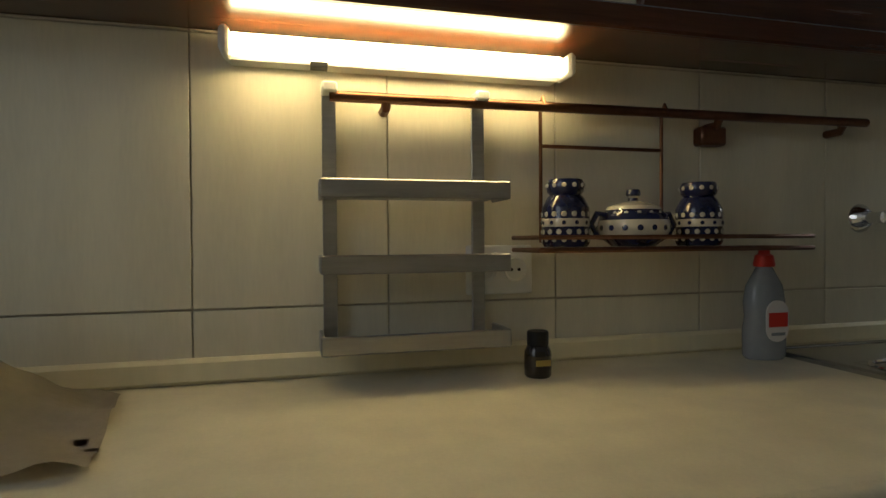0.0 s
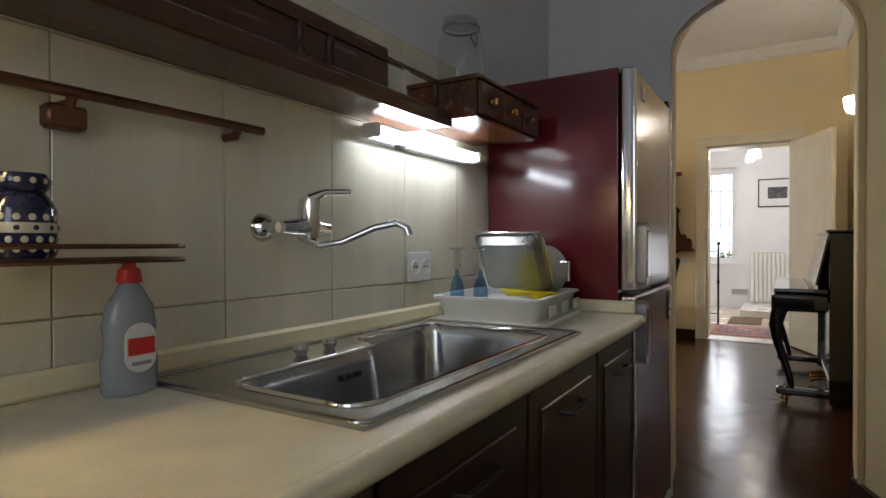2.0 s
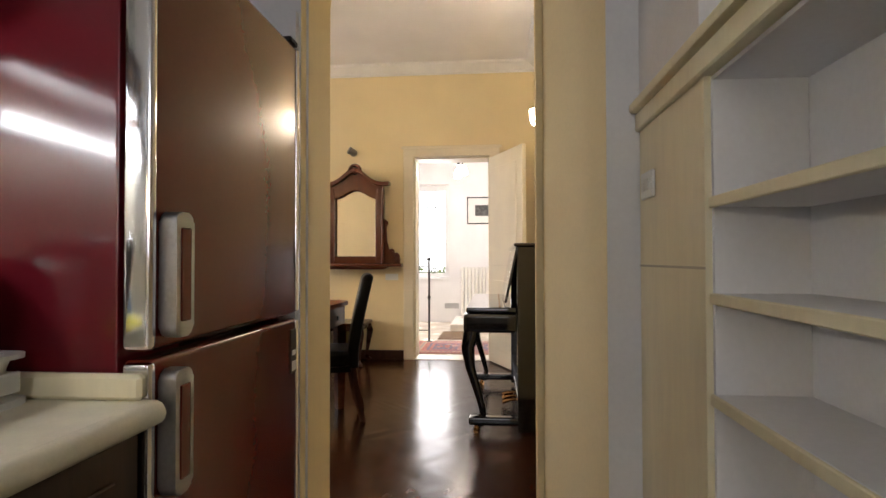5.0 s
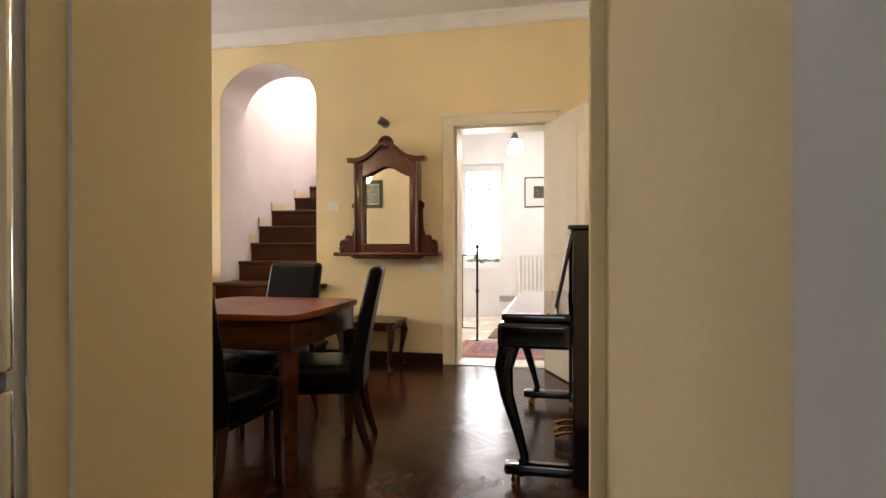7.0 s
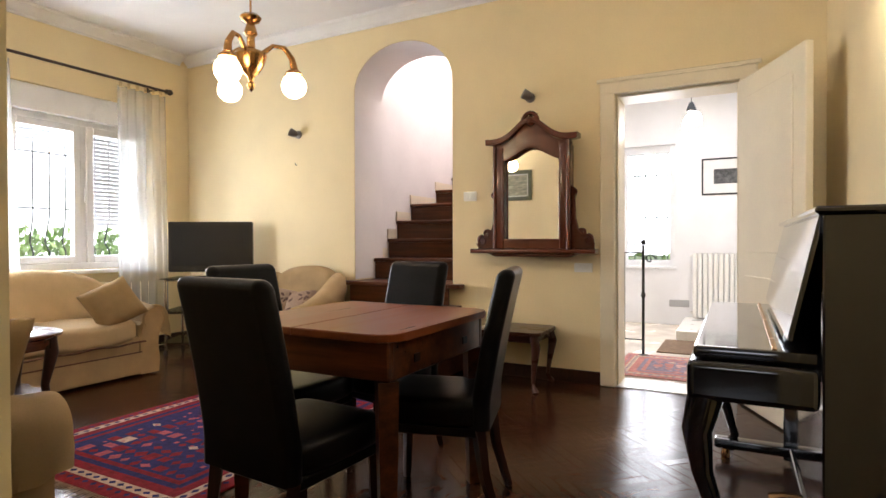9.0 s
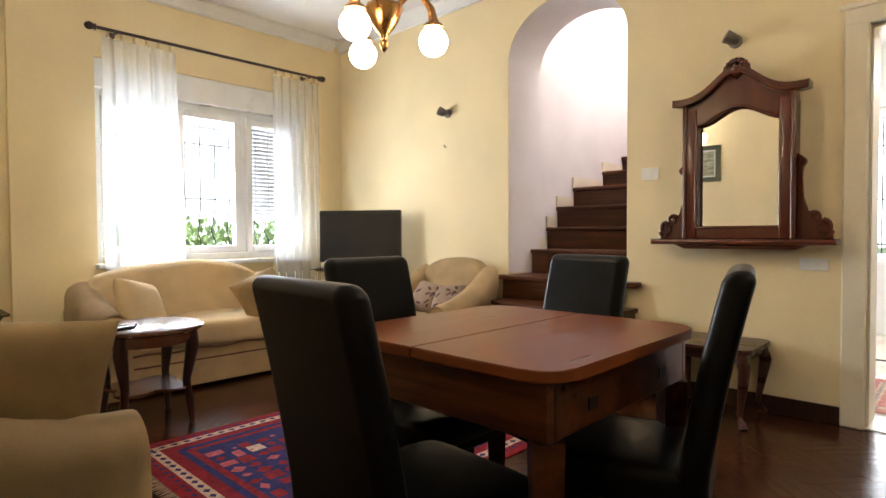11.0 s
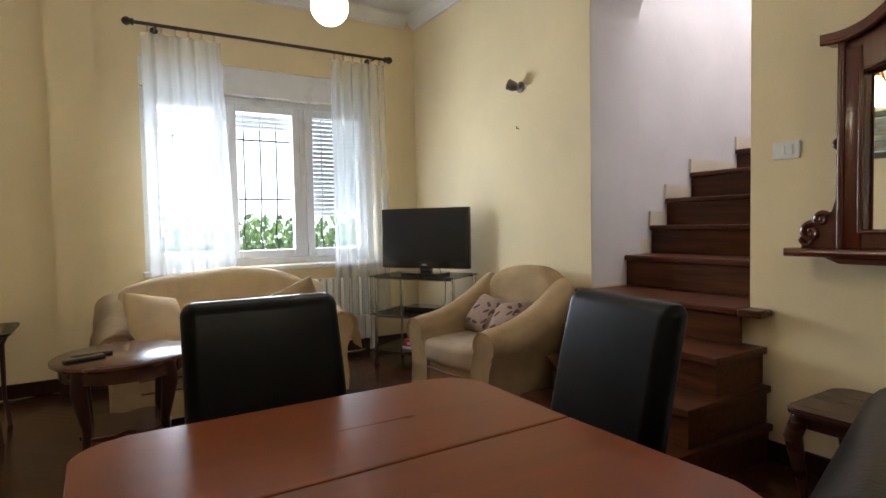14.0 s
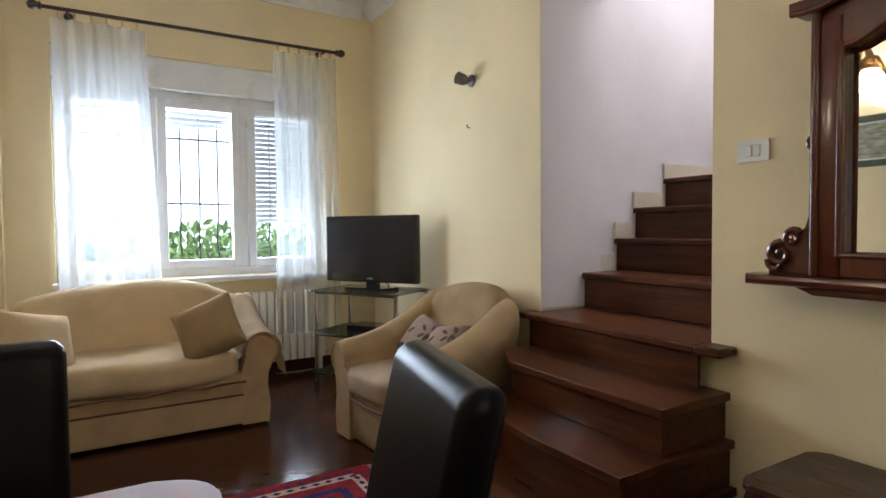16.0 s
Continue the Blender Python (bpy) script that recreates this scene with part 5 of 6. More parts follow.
def hall_window():
    t = tagged(thing("window_2", pose(0, 0, 0), "white framed hall window with a bright view", "window"), kind="structure")
    x0, x1 = 12.68, 12.74
    a, b, z0, z1 = 1.42, 2.10, 0.76, 2.36
    for bx in ((a, a + 0.07, z0, z1), (b - 0.07, b, z0, z1), (a + 0.07, b - 0.07, z0, z0 + 0.08), (a + 0.07, b - 0.07, z1 - 0.1, z1)):
        part("window_frame", box(x0, x1, *bx, 0.004), "pvc_white", t)
    p = part("pane", box(12.70, 12.705, a + 0.07, b - 0.07, z0 + 0.08, z1 - 0.1), "pane_glass", t, smooth=False)
    p.visible_shadow = False
    part("window_sill", box(12.57, 12.68, a - 0.02, b + 0.02, z0 - 0.03, z0 - 0.002), "pvc_white", t)


hall_window()
grille("hall_grille", pose(12.95, 1.4, 0, 0, 0, 90), 0.72, 0.8, 2.35, 5, "black wrought iron grille outside the hall window", 0.07)
picture("hall_picture", pose(12.6, 0.83, 1.905, 0, 0, 90), 0.55, 0.46, "black_iron", "print_dark", 0.12, "dark framed print with a wide white mount", 0.018)
radiator("hall_radiator", pose(12.5, 0.55, 0, 0, 0, 90), 11, 0.82, "white sectional radiator under the hall picture")
vent = thing("wall_vent", pose(12.6, 1.37, 0.28, 0, 0, 90), "small grey wall ventilation grille", "vent")
part("frame", box(-0.12, 0.12, 0, 0.008, -0.045, 0.045, 0.002), "shutter_grey", vent)
for k in range(4):
    part("slat", box(-0.105, 0.105, 0.008, 0.014, -0.034 + k * 0.02, -0.026 + k * 0.02), "shutter_grey", vent)


def newel():
    t = thing("stair_railing", pose(10.3, 1.49, 0), "black wrought iron railing post with scroll", "railing")
    part("post", tube([(0, 0, 0.0), (0, 0, 0.5), (0, 0, 1.05)], 0.013, 8), "black_iron", t)
    part("knob", lathe([(0, 0), (0.022, 0.012), (0.024, 0.03), (0.012, 0.05), (0, 0.055)], (0, 0, 1.05), 12), "black_iron", t)
    part("collar", lathe([(0.013, 0), (0.022, 0.015), (0.022, 0.035), (0.013, 0.05)], (0, 0, 0.55), 12), "black_iron", t)
    part("base_plate", lathe([(0, 0), (0.05, 0), (0.045, 0.012), (0, 0.015)], (0, 0, 0), 14), "black_iron", t)
    pts = [(0, -0.01 - 0.05 * (1 - k / 14) * math.cos(k * 0.55) - 0.05, 0.92 + 0.05 * (1 - k / 18) * math.sin(k * 0.55)) for k in range(15)]
    part("scroll", tube(pts, 0.007, 6), "black_iron", t)
    part("handrail", tube([(0, 0.0, 0.98), (0, 0.17, 0.98)], 0.006, 8), "black_iron", t)
    part("bar", tube([(0, 0.17, 0.15), (0, 0.17, 0.98)], 0.006, 6), "black_iron", t)
    part("lower_rail", tube([(0, 0.0, 0.15), (0, 0.17, 0.15)], 0.006, 6), "black_iron", t)


newel()
rug("hall_rug", pose(9.86, 0.98, 0.001), 0.94, 1.3, 11, "faded red patterned hall rug on the stone floor", "faded_red", "faded_blue", "rug_cream", "faded_pink")
structure("hall_step", box(11.34, 12.6, -0.3, 1.30, 0.0, 0.11, 0.01), "marble_sill", "low pale stone step in the hall", "step")


door_mat = part("door_mat", box(10.52, 11.30, 1.0, 1.40, 0.0005, 0.012, 0.004), "mat_brown")
tagged(door_mat, "plain brown mat on the pale hall floor", "mat")


def pendant():
    t = thing("pendant_lamp", pose(11.0, 1.12, 0), "small pendant lamp with frosted glass shades", "lamp")
    part("cord", tube([(0, 0, 2.52), (0, 0, 2.99)], 0.004, 6), "black_iron", t)
    part("cap", lathe([(0, 0.10), (0.02, 0.09), (0.045, 0.03), (0.05, 0.0), (0, 0.0)], (0, 0, 2.42), 14), "black_iron", t)
    for k in range(3):
        a = radians(120 * k + 20)
        part("shade", lathe([(0.02, 0.12), (0.04, 0.10), (0.055, 0.02), (0.05, 0), (0.048, 0.002), (0.05, 0.02), (0.036, 0.095)], (0.05 * math.cos(a), 0.05 * math.sin(a), 2.28 - 0.05 * (k == 1)), 14), "sconce_light", t)


pendant()

# ---- kitchen ----
YK = 1.69


def worktop():
    t = thing("worktop", pose(0, 0, 0), "cream speckled laminate kitchen worktop with a rounded front edge", "worktop")
    for x0, x1, y0, y1 in ((0.45, 2.57, 1.152, YK - 0.005), (3.35, 3.846, 1.152, YK - 0.005), (2.57, 3.35, 1.152, 1.215), (2.57, 3.35, 1.61, YK - 0.005)):
        part("board", box(x0, x1, y0, y1, 0.822, 0.86), "worktop", t)
    bm = bmesh.new()
    add_tube(bm, [(0.45, 1.150, 0.841), (3.846, 1.150, 0.841)], 0.0192, 14)
    part("front_edge", bm, "worktop", t)
    for nm, b in (("upstand", (0.45, 3.846, 1.668, YK - 0.0045, 0.861, 0.90)), ("upstand", (3.826, 3.846, 1.16, 1.667, 0.861, 0.90))):
        part(nm, box(*b, bevel=0.006), "cream_laminate", t)


worktop()


def base_cabinet(x0, x1, drawers):
    t = thing("base_cabinet", pose(x0, 1.162, 0), "dark stained wooden base cabinet under the worktop", "cabinet", "kitchen base cabinets")
    w = x1 - x0
    part("body", box(0.002, w - 0.002, 0.03, 0.52, 0.10, 0.66 if 2.4 < x0 < 3.4 else 0.82), "dark_wood", t)
    part("plinth", box(0.002, w - 0.002, 0.06, 0.09, 0.0, 0.1), "dark_wood", t)
    zs = [(0.11, 0.63), (0.64, 0.815)] if drawers else [(0.11, 0.815)]
    for z0, z1 in zs:
        d = part("door" if z1 - z0 > 0.3 else "drawer", box(0.005, w - 0.005, 0.008, 0.029, z0, z1, 0.003), "dark_wood", t)
        part("panel", box(0.06, w - 0.06, 0.003, 0.0085, z0 + 0.055, z1 - 0.055, 0.003), "dark_wood", d) if z1 - z0 > 0.3 else None
        hz = z1 - 0.09 if z1 - z0 > 0.3 else (z0 + z1) / 2
        part("handle", tube([(w / 2 - 0.06, 0.008, hz), (w / 2 - 0.055, -0.02, hz), (w / 2 + 0.055, -0.02, hz), (w / 2 + 0.06, 0.008, hz)], 0.006, 8), "handle_bronze", d, "dark metal bow handle")


for a, b, dr in ((0.45, 0.95, 0), (0.95, 1.55, 1), (1.55, 2.15, 1), (2.15, 2.55, 0), (2.55, 3.0, 0), (3.0, 3.45, 0), (3.45, 3.845, 0)):
    base_cabinet(a, b, dr)


def bowl_outline(x0, x1, y0, y1, xn, yn, o, r):
    """An L-shaped outline with rounded corners, set in by o."""
    c = [(x0 + o, y0 + o), (x1 - o, y0 + o), (x1 - o, y1 - o), (xn + o, y1 - o), (xn + o, yn - o), (x0 + o, yn - o)]
    out = []
    for k in range(6):
        v = Vector(c[k])
        a = v + (Vector(c[k - 1]) - v).normalized() * r
        b = v + (Vector(c[(k + 1) % 6]) - v).normalized() * r
        for i in range(9):
            u = i / 8
            out.append(tuple(a * (1 - u) ** 2 + v * 2 * u * (1 - u) + b * u * u))
    return out


def sink():
    t = thing("sink", pose(2.545, 1.187, 0.86), "stainless steel kitchen sink with one large bowl and a tap ledge", "sink")
    W, D, dep = 0.83, 0.452, 0.17
    x0, x1, y0, y1, xn, yn = 0.045, 0.765, 0.045, 0.405, 0.43, 0.315
    cuts = [(x0, x1, y0, yn), (xn, x1, y0, y1)]
    bm = bmesh.new()
    xs, ys = [0, x0, xn, x1, W], [0, y0, yn, y1, D]
    for a, b in zip(xs, xs[1:]):
        for c, d in zip(ys, ys[1:]):
            if not any(q[0] <= a and q[1] >= b and q[2] <= c and q[3] >= d for q in cuts):
                add_box(bm, a, b, c, d, 0.0005, 0.007)
    bmesh.ops.remove_doubles(bm, verts=bm.verts, dist=1e-5)
    part("rim", bm, "steel", t)
    bm = bmesh.new()
    levels = ((0.0, 0.003, 0.0072), (0.001, 0.055, 0.0068), (0.005, 0.055, -0.002), (0.010, 0.055, -0.02), (0.020, 0.055, -dep + 0.04), (0.026, 0.055, -dep + 0.02), (0.04, 0.05, -dep + 0.005), (0.06, 0.04, -dep))
    rings = [[bm.verts.new((x, y, z)) for x, y in bowl_outline(x0, x1, y0, y1, xn, yn, o, r)] for o, r, z in levels]
    for a, b in zip(rings, rings[1:]):
        for k in range(len(a)):
            bm.faces.new((a[k], a[(k + 1) % len(a)], b[(k + 1) % len(a)], b[k]))
    bm.faces.new(rings[-1])
    b = part("bowl", bm, "steel", t)
    ring = bowl_outline(x0, x1, y0, y1, xn, yn, 0.002, 0.055)
    part("lip", tube([(x, y, 0.0065) for x, y in ring + ring[:1]], 0.0045, 8), "chrome", b)
    part("drain", lathe([(0, 0.003), (0.035, 0.003), (0.045, 0.001), (0.045, -0.002)], (0.60, 0.22, -dep), 20), "chrome", b)
    for k in range(3):
        part("overflow_slot", box(0.30 + k * 0.022, 0.314 + k * 0.022, yn - 0.019, yn - 0.012, -0.042, -0.030, 0.002), "black_iron", b)
    for x in (0.27, 0.35):
        part("plug_knob", lathe([(0, 0.02), (0.012, 0.02), (0.016, 0.012), (0.01, 0.0), (0, 0)], (x, 0.375, 0.007), 14), "chrome", t)
    part("outer_lip", tube([(x, y, 0.0055) for x, y in (lambda o: o + o[:1])(rounded(0.005, W - 0.005, 0.005, D - 0.005, 0.02, 4))], 0.005, 8), "steel", t)


sink()


def faucet():
    t = thing("wall_faucet", pose(2.83, YK, 1.115), "chrome wall-mounted kitchen mixer tap with swivel spout", "faucet")
    t.scale = (0.86, 1, 0.86)
    for x in (0.0, 0.14):
        part("flange", lathe([(0, 0.02), (0.02, 0.02), (0.034, 0.006), (0.036, 0)], (x, -0.001, 0), 18, pose(0, 0, 0, 90, 0, 0)), "chrome", t)
        part("inlet", tube([(x, -0.015, 0), (x, -0.055, 0)], 0.014, 12), "chrome", t)
    part("body", tube([(-0.005, -0.06, 0), (0.04, -0.062, 0), (0.10, -0.062, 0), (0.15, -0.06, 0)], [0.016, 0.022, 0.022, 0.016], 14), "chrome", t)
    part("cartridge", lathe([(0.02, -0.035), (0.024, 0.0), (0.026, 0.035), (0.022, 0.06), (0.0, 0.065)], (0.085, -0.065, 0.01), 16), "chrome", t)
    part("lever", tube([(0.085, -0.065, 0.07), (0.11, -0.09, 0.088), (0.15, -0.13, 0.09)], [0.016, 0.009, 0.006], 10), "chrome", t)
    part("spout", tube([(0.085, -0.065, -0.03), (0.10, -0.08, -0.045), (0.13, -0.12, -0.035), (0.17, -0.18, 0.0), (0.20, -0.22, 0.012), (0.212, -0.238, 0.0), (0.214, -0.242, -0.018)], [0.012, 0.010, 0.009, 0.009, 0.009, 0.010, 0.011], 12), "chrome", t)


faucet()


def strip_lamp(name, x0, x1, tube_mat, label):
    t = thing(name, pose(0, 0, 0), label, "lamp")
    y = 1.63
    part("housing", box(x0 - 0.002, x1 + 0.002, y + 0.014, YK - 0.002, 1.344, 1.376, 0.006), "white_plastic", t)
    part("tube", tube([(x0 + 0.01, y, 1.36), (x1 - 0.01, y, 1.362)], 0.016, 14), tube_mat, t, "glowing fluorescent tube")
    for x in (x0 - 0.006, x1 - 0.004):
        part("end_cap", box(x, x + 0.014, y - 0.026, y + 0.03, 1.343, 1.380, 0.005), "white_plastic", t)
    part("switch", box(x0 + 0.12, x0 + 0.145, y + 0.0, y + 0.02, 1.335, 1.343), "black_iron", t)


strip_lamp("strip_lamp", 1.597, 2.13, "tube_warm", "warm fluorescent strip lamp under the wall shelf")
strip_lamp("strip_lamp", 3.122, 3.65, "tube_cold", "cool white fluorescent strip lamp under the cupboard")


def wall_shelf():
    t = thing("wall_shelf", pose(0, 0, 0), "dark wooden kitchen wall shelf with a gallery", "shelf")
    part("board", box(0.5, 3.33, 1.535, YK - 0.005, 1.395, 1.42, 0.004), "dark_wood_x", t)
    part("board_edge", box(0.5, 3.33, 1.522, 1.534, 1.392, 1.432, 0.004), "dark_wood_x", t)
    part("back_panel", box(2.30, 3.235, 1.662, YK - 0.005, 1.421, 1.60, 0.004), "dark_wood_x", t)
    part("back_panel", box(0.5, 2.06, 1.662, YK - 0.005, 1.421, 1.60, 0.004), "dark_wood_x", t)
    for x in (0.8, 1.5, 2.06, 2.13, 2.8, 2.88, 3.28):
        part("post", lathe([(0.007, 0), (0.007, 0.02), (0.011, 0.03), (0.006, 0.045), (0.011, 0.06), (0.008, 0.075), (0, 0.08)], (x, 1.545, 1.421), 10), "dark_wood", t)
    part("gallery_rail", box(2.13, 3.30, 1.54, 1.55, 1.499, 1.510), "dark_wood_x", t)
    part("gallery_rail", box(0.5, 2.06, 1.54, 1.55, 1.499, 1.510), "dark_wood_x", t)


wall_shelf()


def drawer_cupboard():
    t = thing("spice_cupboard", pose(3.35, 1.45, 1.42), "shallow dark wooden wall cupboard with three small drawers", "cupboard")
    part("body", box(0, 0.42, 0.012, 0.235, 0, 0.10, 0.003), "dark_wood_x", t)
    part("top", box(-0.006, 0.426, 0.0, 0.235, 0.10, 0.112, 0.003), "dark_wood_x", t)
    for k in range(3):
        d = part("drawer", box(0.006 + k * 0.138, 0.138 + k * 0.138, 0.0, 0.011, 0.008, 0.095, 0.002), "dark_wood_x", t)
        part("knob", lathe([(0, 0.018), (0.009, 0.016), (0.01, 0.01), (0.004, 0.004), (0.006, 0)], (0.072 + k * 0.138, 0.0, 0.05), 10, pose(0, 0, 0, 90, 0, 0)), "brass", d)


drawer_cupboard()


def glass_jar():
    t = thing("glass_jar", pose(3.445, 1.56, 1.533) @ Matrix.Diagonal((1.12, 1.12, 1.3, 1)), "clear glass preserving jar with a wire clip lid", "jar")
    b = part("jar", lathe([(0, 0), (0.055, 0.0), (0.06, 0.01), (0.06, 0.09), (0.05, 0.115), (0.042, 0.12), (0.042, 0.13)], seg=24), "clear_glass", t)
    part("lid", lathe([(0, 0.15), (0.03, 0.15), (0.045, 0.145), (0.046, 0.134), (0, 0.134)], seg=24), "clear_glass", t)
    part("clip", tube([(0.047 * math.cos(a), 0.047 * math.sin(a), 0.128) for a in (2 * math.pi * k / 20 for k in range(21))], 0.0025, 6), "steel", t)
    part("clip", tube([(0.047, 0, 0.128), (0.062, -0.01, 0.10), (0.066, -0.01, 0.14)], 0.0025, 6), "steel", t)


glass_jar()


def rail():
    t = thing("wall_rail", pose(0, 0, 0), "copper-toned kitchen hanging rail on brackets", "rail")
    part("rod", tube([(1.745, 1.65, 1.298), (2.80, 1.65, 1.304)], 0.0085, 10), "copper", t)
    for x in (1.833, 2.452, 2.74):
        part("bracket", tube([(x, YK - 0.001, 1.285), (x, 1.655, 1.285), (x, 1.65, 1.295)], 0.008, 8), "copper", t)
    part("bracket_plate", box(2.425, 2.48, 1.66, YK - 0.001, 1.25, 1.285, 0.004), "copper", t)


rail()


def utensil_rack():
    t = thing("hanging_rack", pose(0, 0, 0), "brushed aluminium hanging rack with three narrow shelves", "rack")
    for x in (1.745, 1.99):
        part("strap", box(x - 0.011, x + 0.011, 1.668, 1.674, 0.89, 1.31, 0.001), "brushed_alu", t)
        part("hook", box(x - 0.012, x + 0.012, 1.636, 1.676, 1.302, 1.318, 0.003), "white_plastic", t)
    for z in (1.152, 1.04, 0.922):
        s = part("shelf", box(1.735, 2.00, 1.595, 1.667, z - 0.012, z - 0.009), "brushed_alu", t)
        part("front", box(1.727, 2.018, 1.588, 1.594, z - 0.014, z + 0.014, 0.002), "brushed_alu", s)
        for x in (1.727, 2.012):
            part("end", box(x, x + 0.006, 1.595, 1.667, z - 0.014, z + 0.014, 0.002), "brushed_alu", s)


utensil_rack()


def wire_shelf():
    t = thing("wire_shelf", pose(0, 0, 0), "copper wire shelf hanging from the rail", "shelf")
    for x in (2.10, 2.337):
        part("hanger", tube([(x, 1.642, 1.30), (x, 1.65, 1.316), (x, 1.660, 1.30), (x, 1.660, 1.07)], 0.0035, 6), "copper", t)
    part("crossbar", tube([(2.10, 1.660, 1.235), (2.337, 1.660, 1.235)], 0.0035, 6), "copper", t)
    for y in (1.56, 1.59, 1.625, 1.66):
        part("wire", tube([(2.05, y, 1.058), (2.56, y, 1.058)], 0.004, 6), "copper", t)
    for z in (1.058, 1.078):
        part("rim", tube([(2.05, 1.66, z), (2.05, 1.55, z), (2.07, 1.54, z), (2.54, 1.54, z), (2.56, 1.55, z), (2.56, 1.66, z)], 0.004, 6), "copper", t)


wire_shelf()


def dots(t, radius, z, n, r, mat, off=0.0):
    bm = bmesh.new()
    for k in range(n):
        a = 2 * math.pi * (k + off) / n
        add_lathe(bm, [(0, 0.0012), (r * 0.8, 0.001), (r, 0)], (radius * math.cos(a), radius * math.sin(a), z), 8,
                  pose(0, 0, 0, 0, 90, math.degrees(a)))
    return part("dot_pattern", bm, mat, t, kind="stuff")


def ceramic_jar(x):
    t = thing("ceramic_jar", pose(x, 1.60, 1.063), "navy and white dotted stoneware jar with a lid", "jar", "dotted stoneware")
    j = part("jar", lathe([(0, 0), (0.034, 0), (0.038, 0.006), (0.038, 0.062), (0.03, 0.078), (0.026, 0.083), (0, 0.083)], seg=24), "ceramic_navy", t)
    part("lid", lathe([(0.024, 0.083), (0.029, 0.088), (0.031, 0.10), (0.027, 0.108), (0, 0.11)], seg=24), "ceramic_navy", t)
    for z, o in ((0.012, 0), (0.024, 0.5), (0.052, 0), (0.063, 0.5)):
        dots(j, 0.0382 - (0.004 if z > 0.06 else 0), z, 15, 0.0045, "ceramic_white", o)
    part("band", lathe([(0.0384, 0.032), (0.0386, 0.034), (0.0386, 0.043), (0.0384, 0.045)], seg=24), "ceramic_white", j)
    dots(j, 0.0388, 0.0385, 12, 0.0035, "ceramic_navy")
    dots(j, 0.0312, 0.098, 12, 0.004, "ceramic_white")


ceramic_jar(2.116)
ceramic_jar(2.368)


def sugar_pot():
    t = thing("sugar_pot", pose(2.24, 1.60, 1.063), "navy and white stoneware pot with two handles and lid", "pot", "dotted stoneware")
    b = part("pot", lathe([(0, 0), (0.035, 0), (0.05, 0.012), (0.058, 0.03), (0.055, 0.05), (0.045, 0.06), (0, 0.06)], seg=28), "ceramic_navy", t)
    part("band", lathe([(0.0525, 0.014), (0.0585, 0.027), (0.0588, 0.033), (0.0566, 0.043)], seg=28), "ceramic_white", b)
    dots(b, 0.0592, 0.03, 16, 0.005, "ceramic_navy")
    dots(b, 0.050, 0.0535, 16, 0.004, "ceramic_white")
    part("lid", lathe([(0.046, 0.06), (0.042, 0.066), (0.02, 0.073), (0.008, 0.075), (0.007, 0.08), (0.012, 0.086), (0.010, 0.093), (0, 0.095)], seg=24), "ceramic_white", t)
    part("lid_knob", lathe([(0.0085, 0.0755), (0.0075, 0.081), (0.0125, 0.086), (0.0105, 0.094), (0, 0.096)], seg=16), "ceramic_navy", t)
    for s in (-1, 1):
        part("handle", tube([(s * 0.05, 0, 0.052), (s * 0.068, 0, 0.054), (s * 0.078, 0, 0.036), (s * 0.066, 0, 0.016), (s * 0.05, 0, 0.014)], 0.005, 8), "ceramic_navy", t)


sugar_pot()


def soap_bottle():
    t = thing("dish_soap_bottle", pose(2.505, 1.60, 0.86), "grey-blue dish soap bottle with a red cap", "bottle")
    def sec(w, d, z):
        return [(w * math.cos(a), d * math.sin(a), z) for a in (2 * math.pi * k / 24 for k in range(24))]
    bm = bmesh.new()
    rings = [[bm.verts.new(p) for p in sec(w, d, z)] for w, d, z in ((0.036, 0.024, 0), (0.04, 0.027, 0.005), (0.041, 0.028, 0.05), (0.036, 0.026, 0.075), (0.039, 0.027, 0.10), (0.034, 0.024, 0.13), (0.018, 0.016, 0.155), (0.012, 0.012, 0.165))]
    for a, b in zip(rings, rings[1:]):
        for k in range(24):
            bm.faces.new((a[k], a[(k + 1) % 24], b[(k + 1) % 24], b[k]))
    bm.faces.new(rings[0][::-1])
    bm.faces.new(rings[-1])
    b = part("bottle", bm, "soap_blue", t)
    part("cap", lathe([(0.017, 0), (0.018, 0.004), (0.015, 0.02), (0.010, 0.023), (0.009, 0.033), (0, 0.034)], (0, 0, 0.164), 16), "red_plastic", t, "red flip cap")
    l = part("label", prism(rounded(-0.023, 0.023, -0.036, 0.036, 0.022), 0.0275, 0.0305, pose(0, 0, 0.07, 90, 0, 0)), "label_white", t)
    part("label_mark", box(-0.02, 0.02, -0.0325, -0.0306, 0.06, 0.085, 0.0008), "red_plastic", l)
    part("text_bar", box(-0.014, 0.014, -0.0325, -0.0306, 0.045, 0.05), "soap_blue", l)


soap_bottle()
oil = thing("small_bottle", pose(2.06, 1.585, 0.86), "small dark glass bottle with a black cap", "bottle")
part("bottle", lathe([(0, 0), (0.019, 0), (0.021, 0.003), (0.021, 0.04), (0.016, 0.05), (0.013, 0.053), (0, 0.053)], seg=20), "bottle_dark", oil)
part("cap", lathe([(0.0165, 0.05), (0.017, 0.052), (0.017, 0.07), (0.015, 0.072), (0, 0.072)], seg=20), "black_iron", oil)
part("label", lathe([(0.0213, 0.012), (0.0215, 0.013), (0.0215, 0.034), (0.0213, 0.035)], seg=20), "bottle_dark", oil)
part("label_mark", box(-0.012, 0.012, -0.0222, -0.0205, 0.02, 0.029), "label_gold", oil)


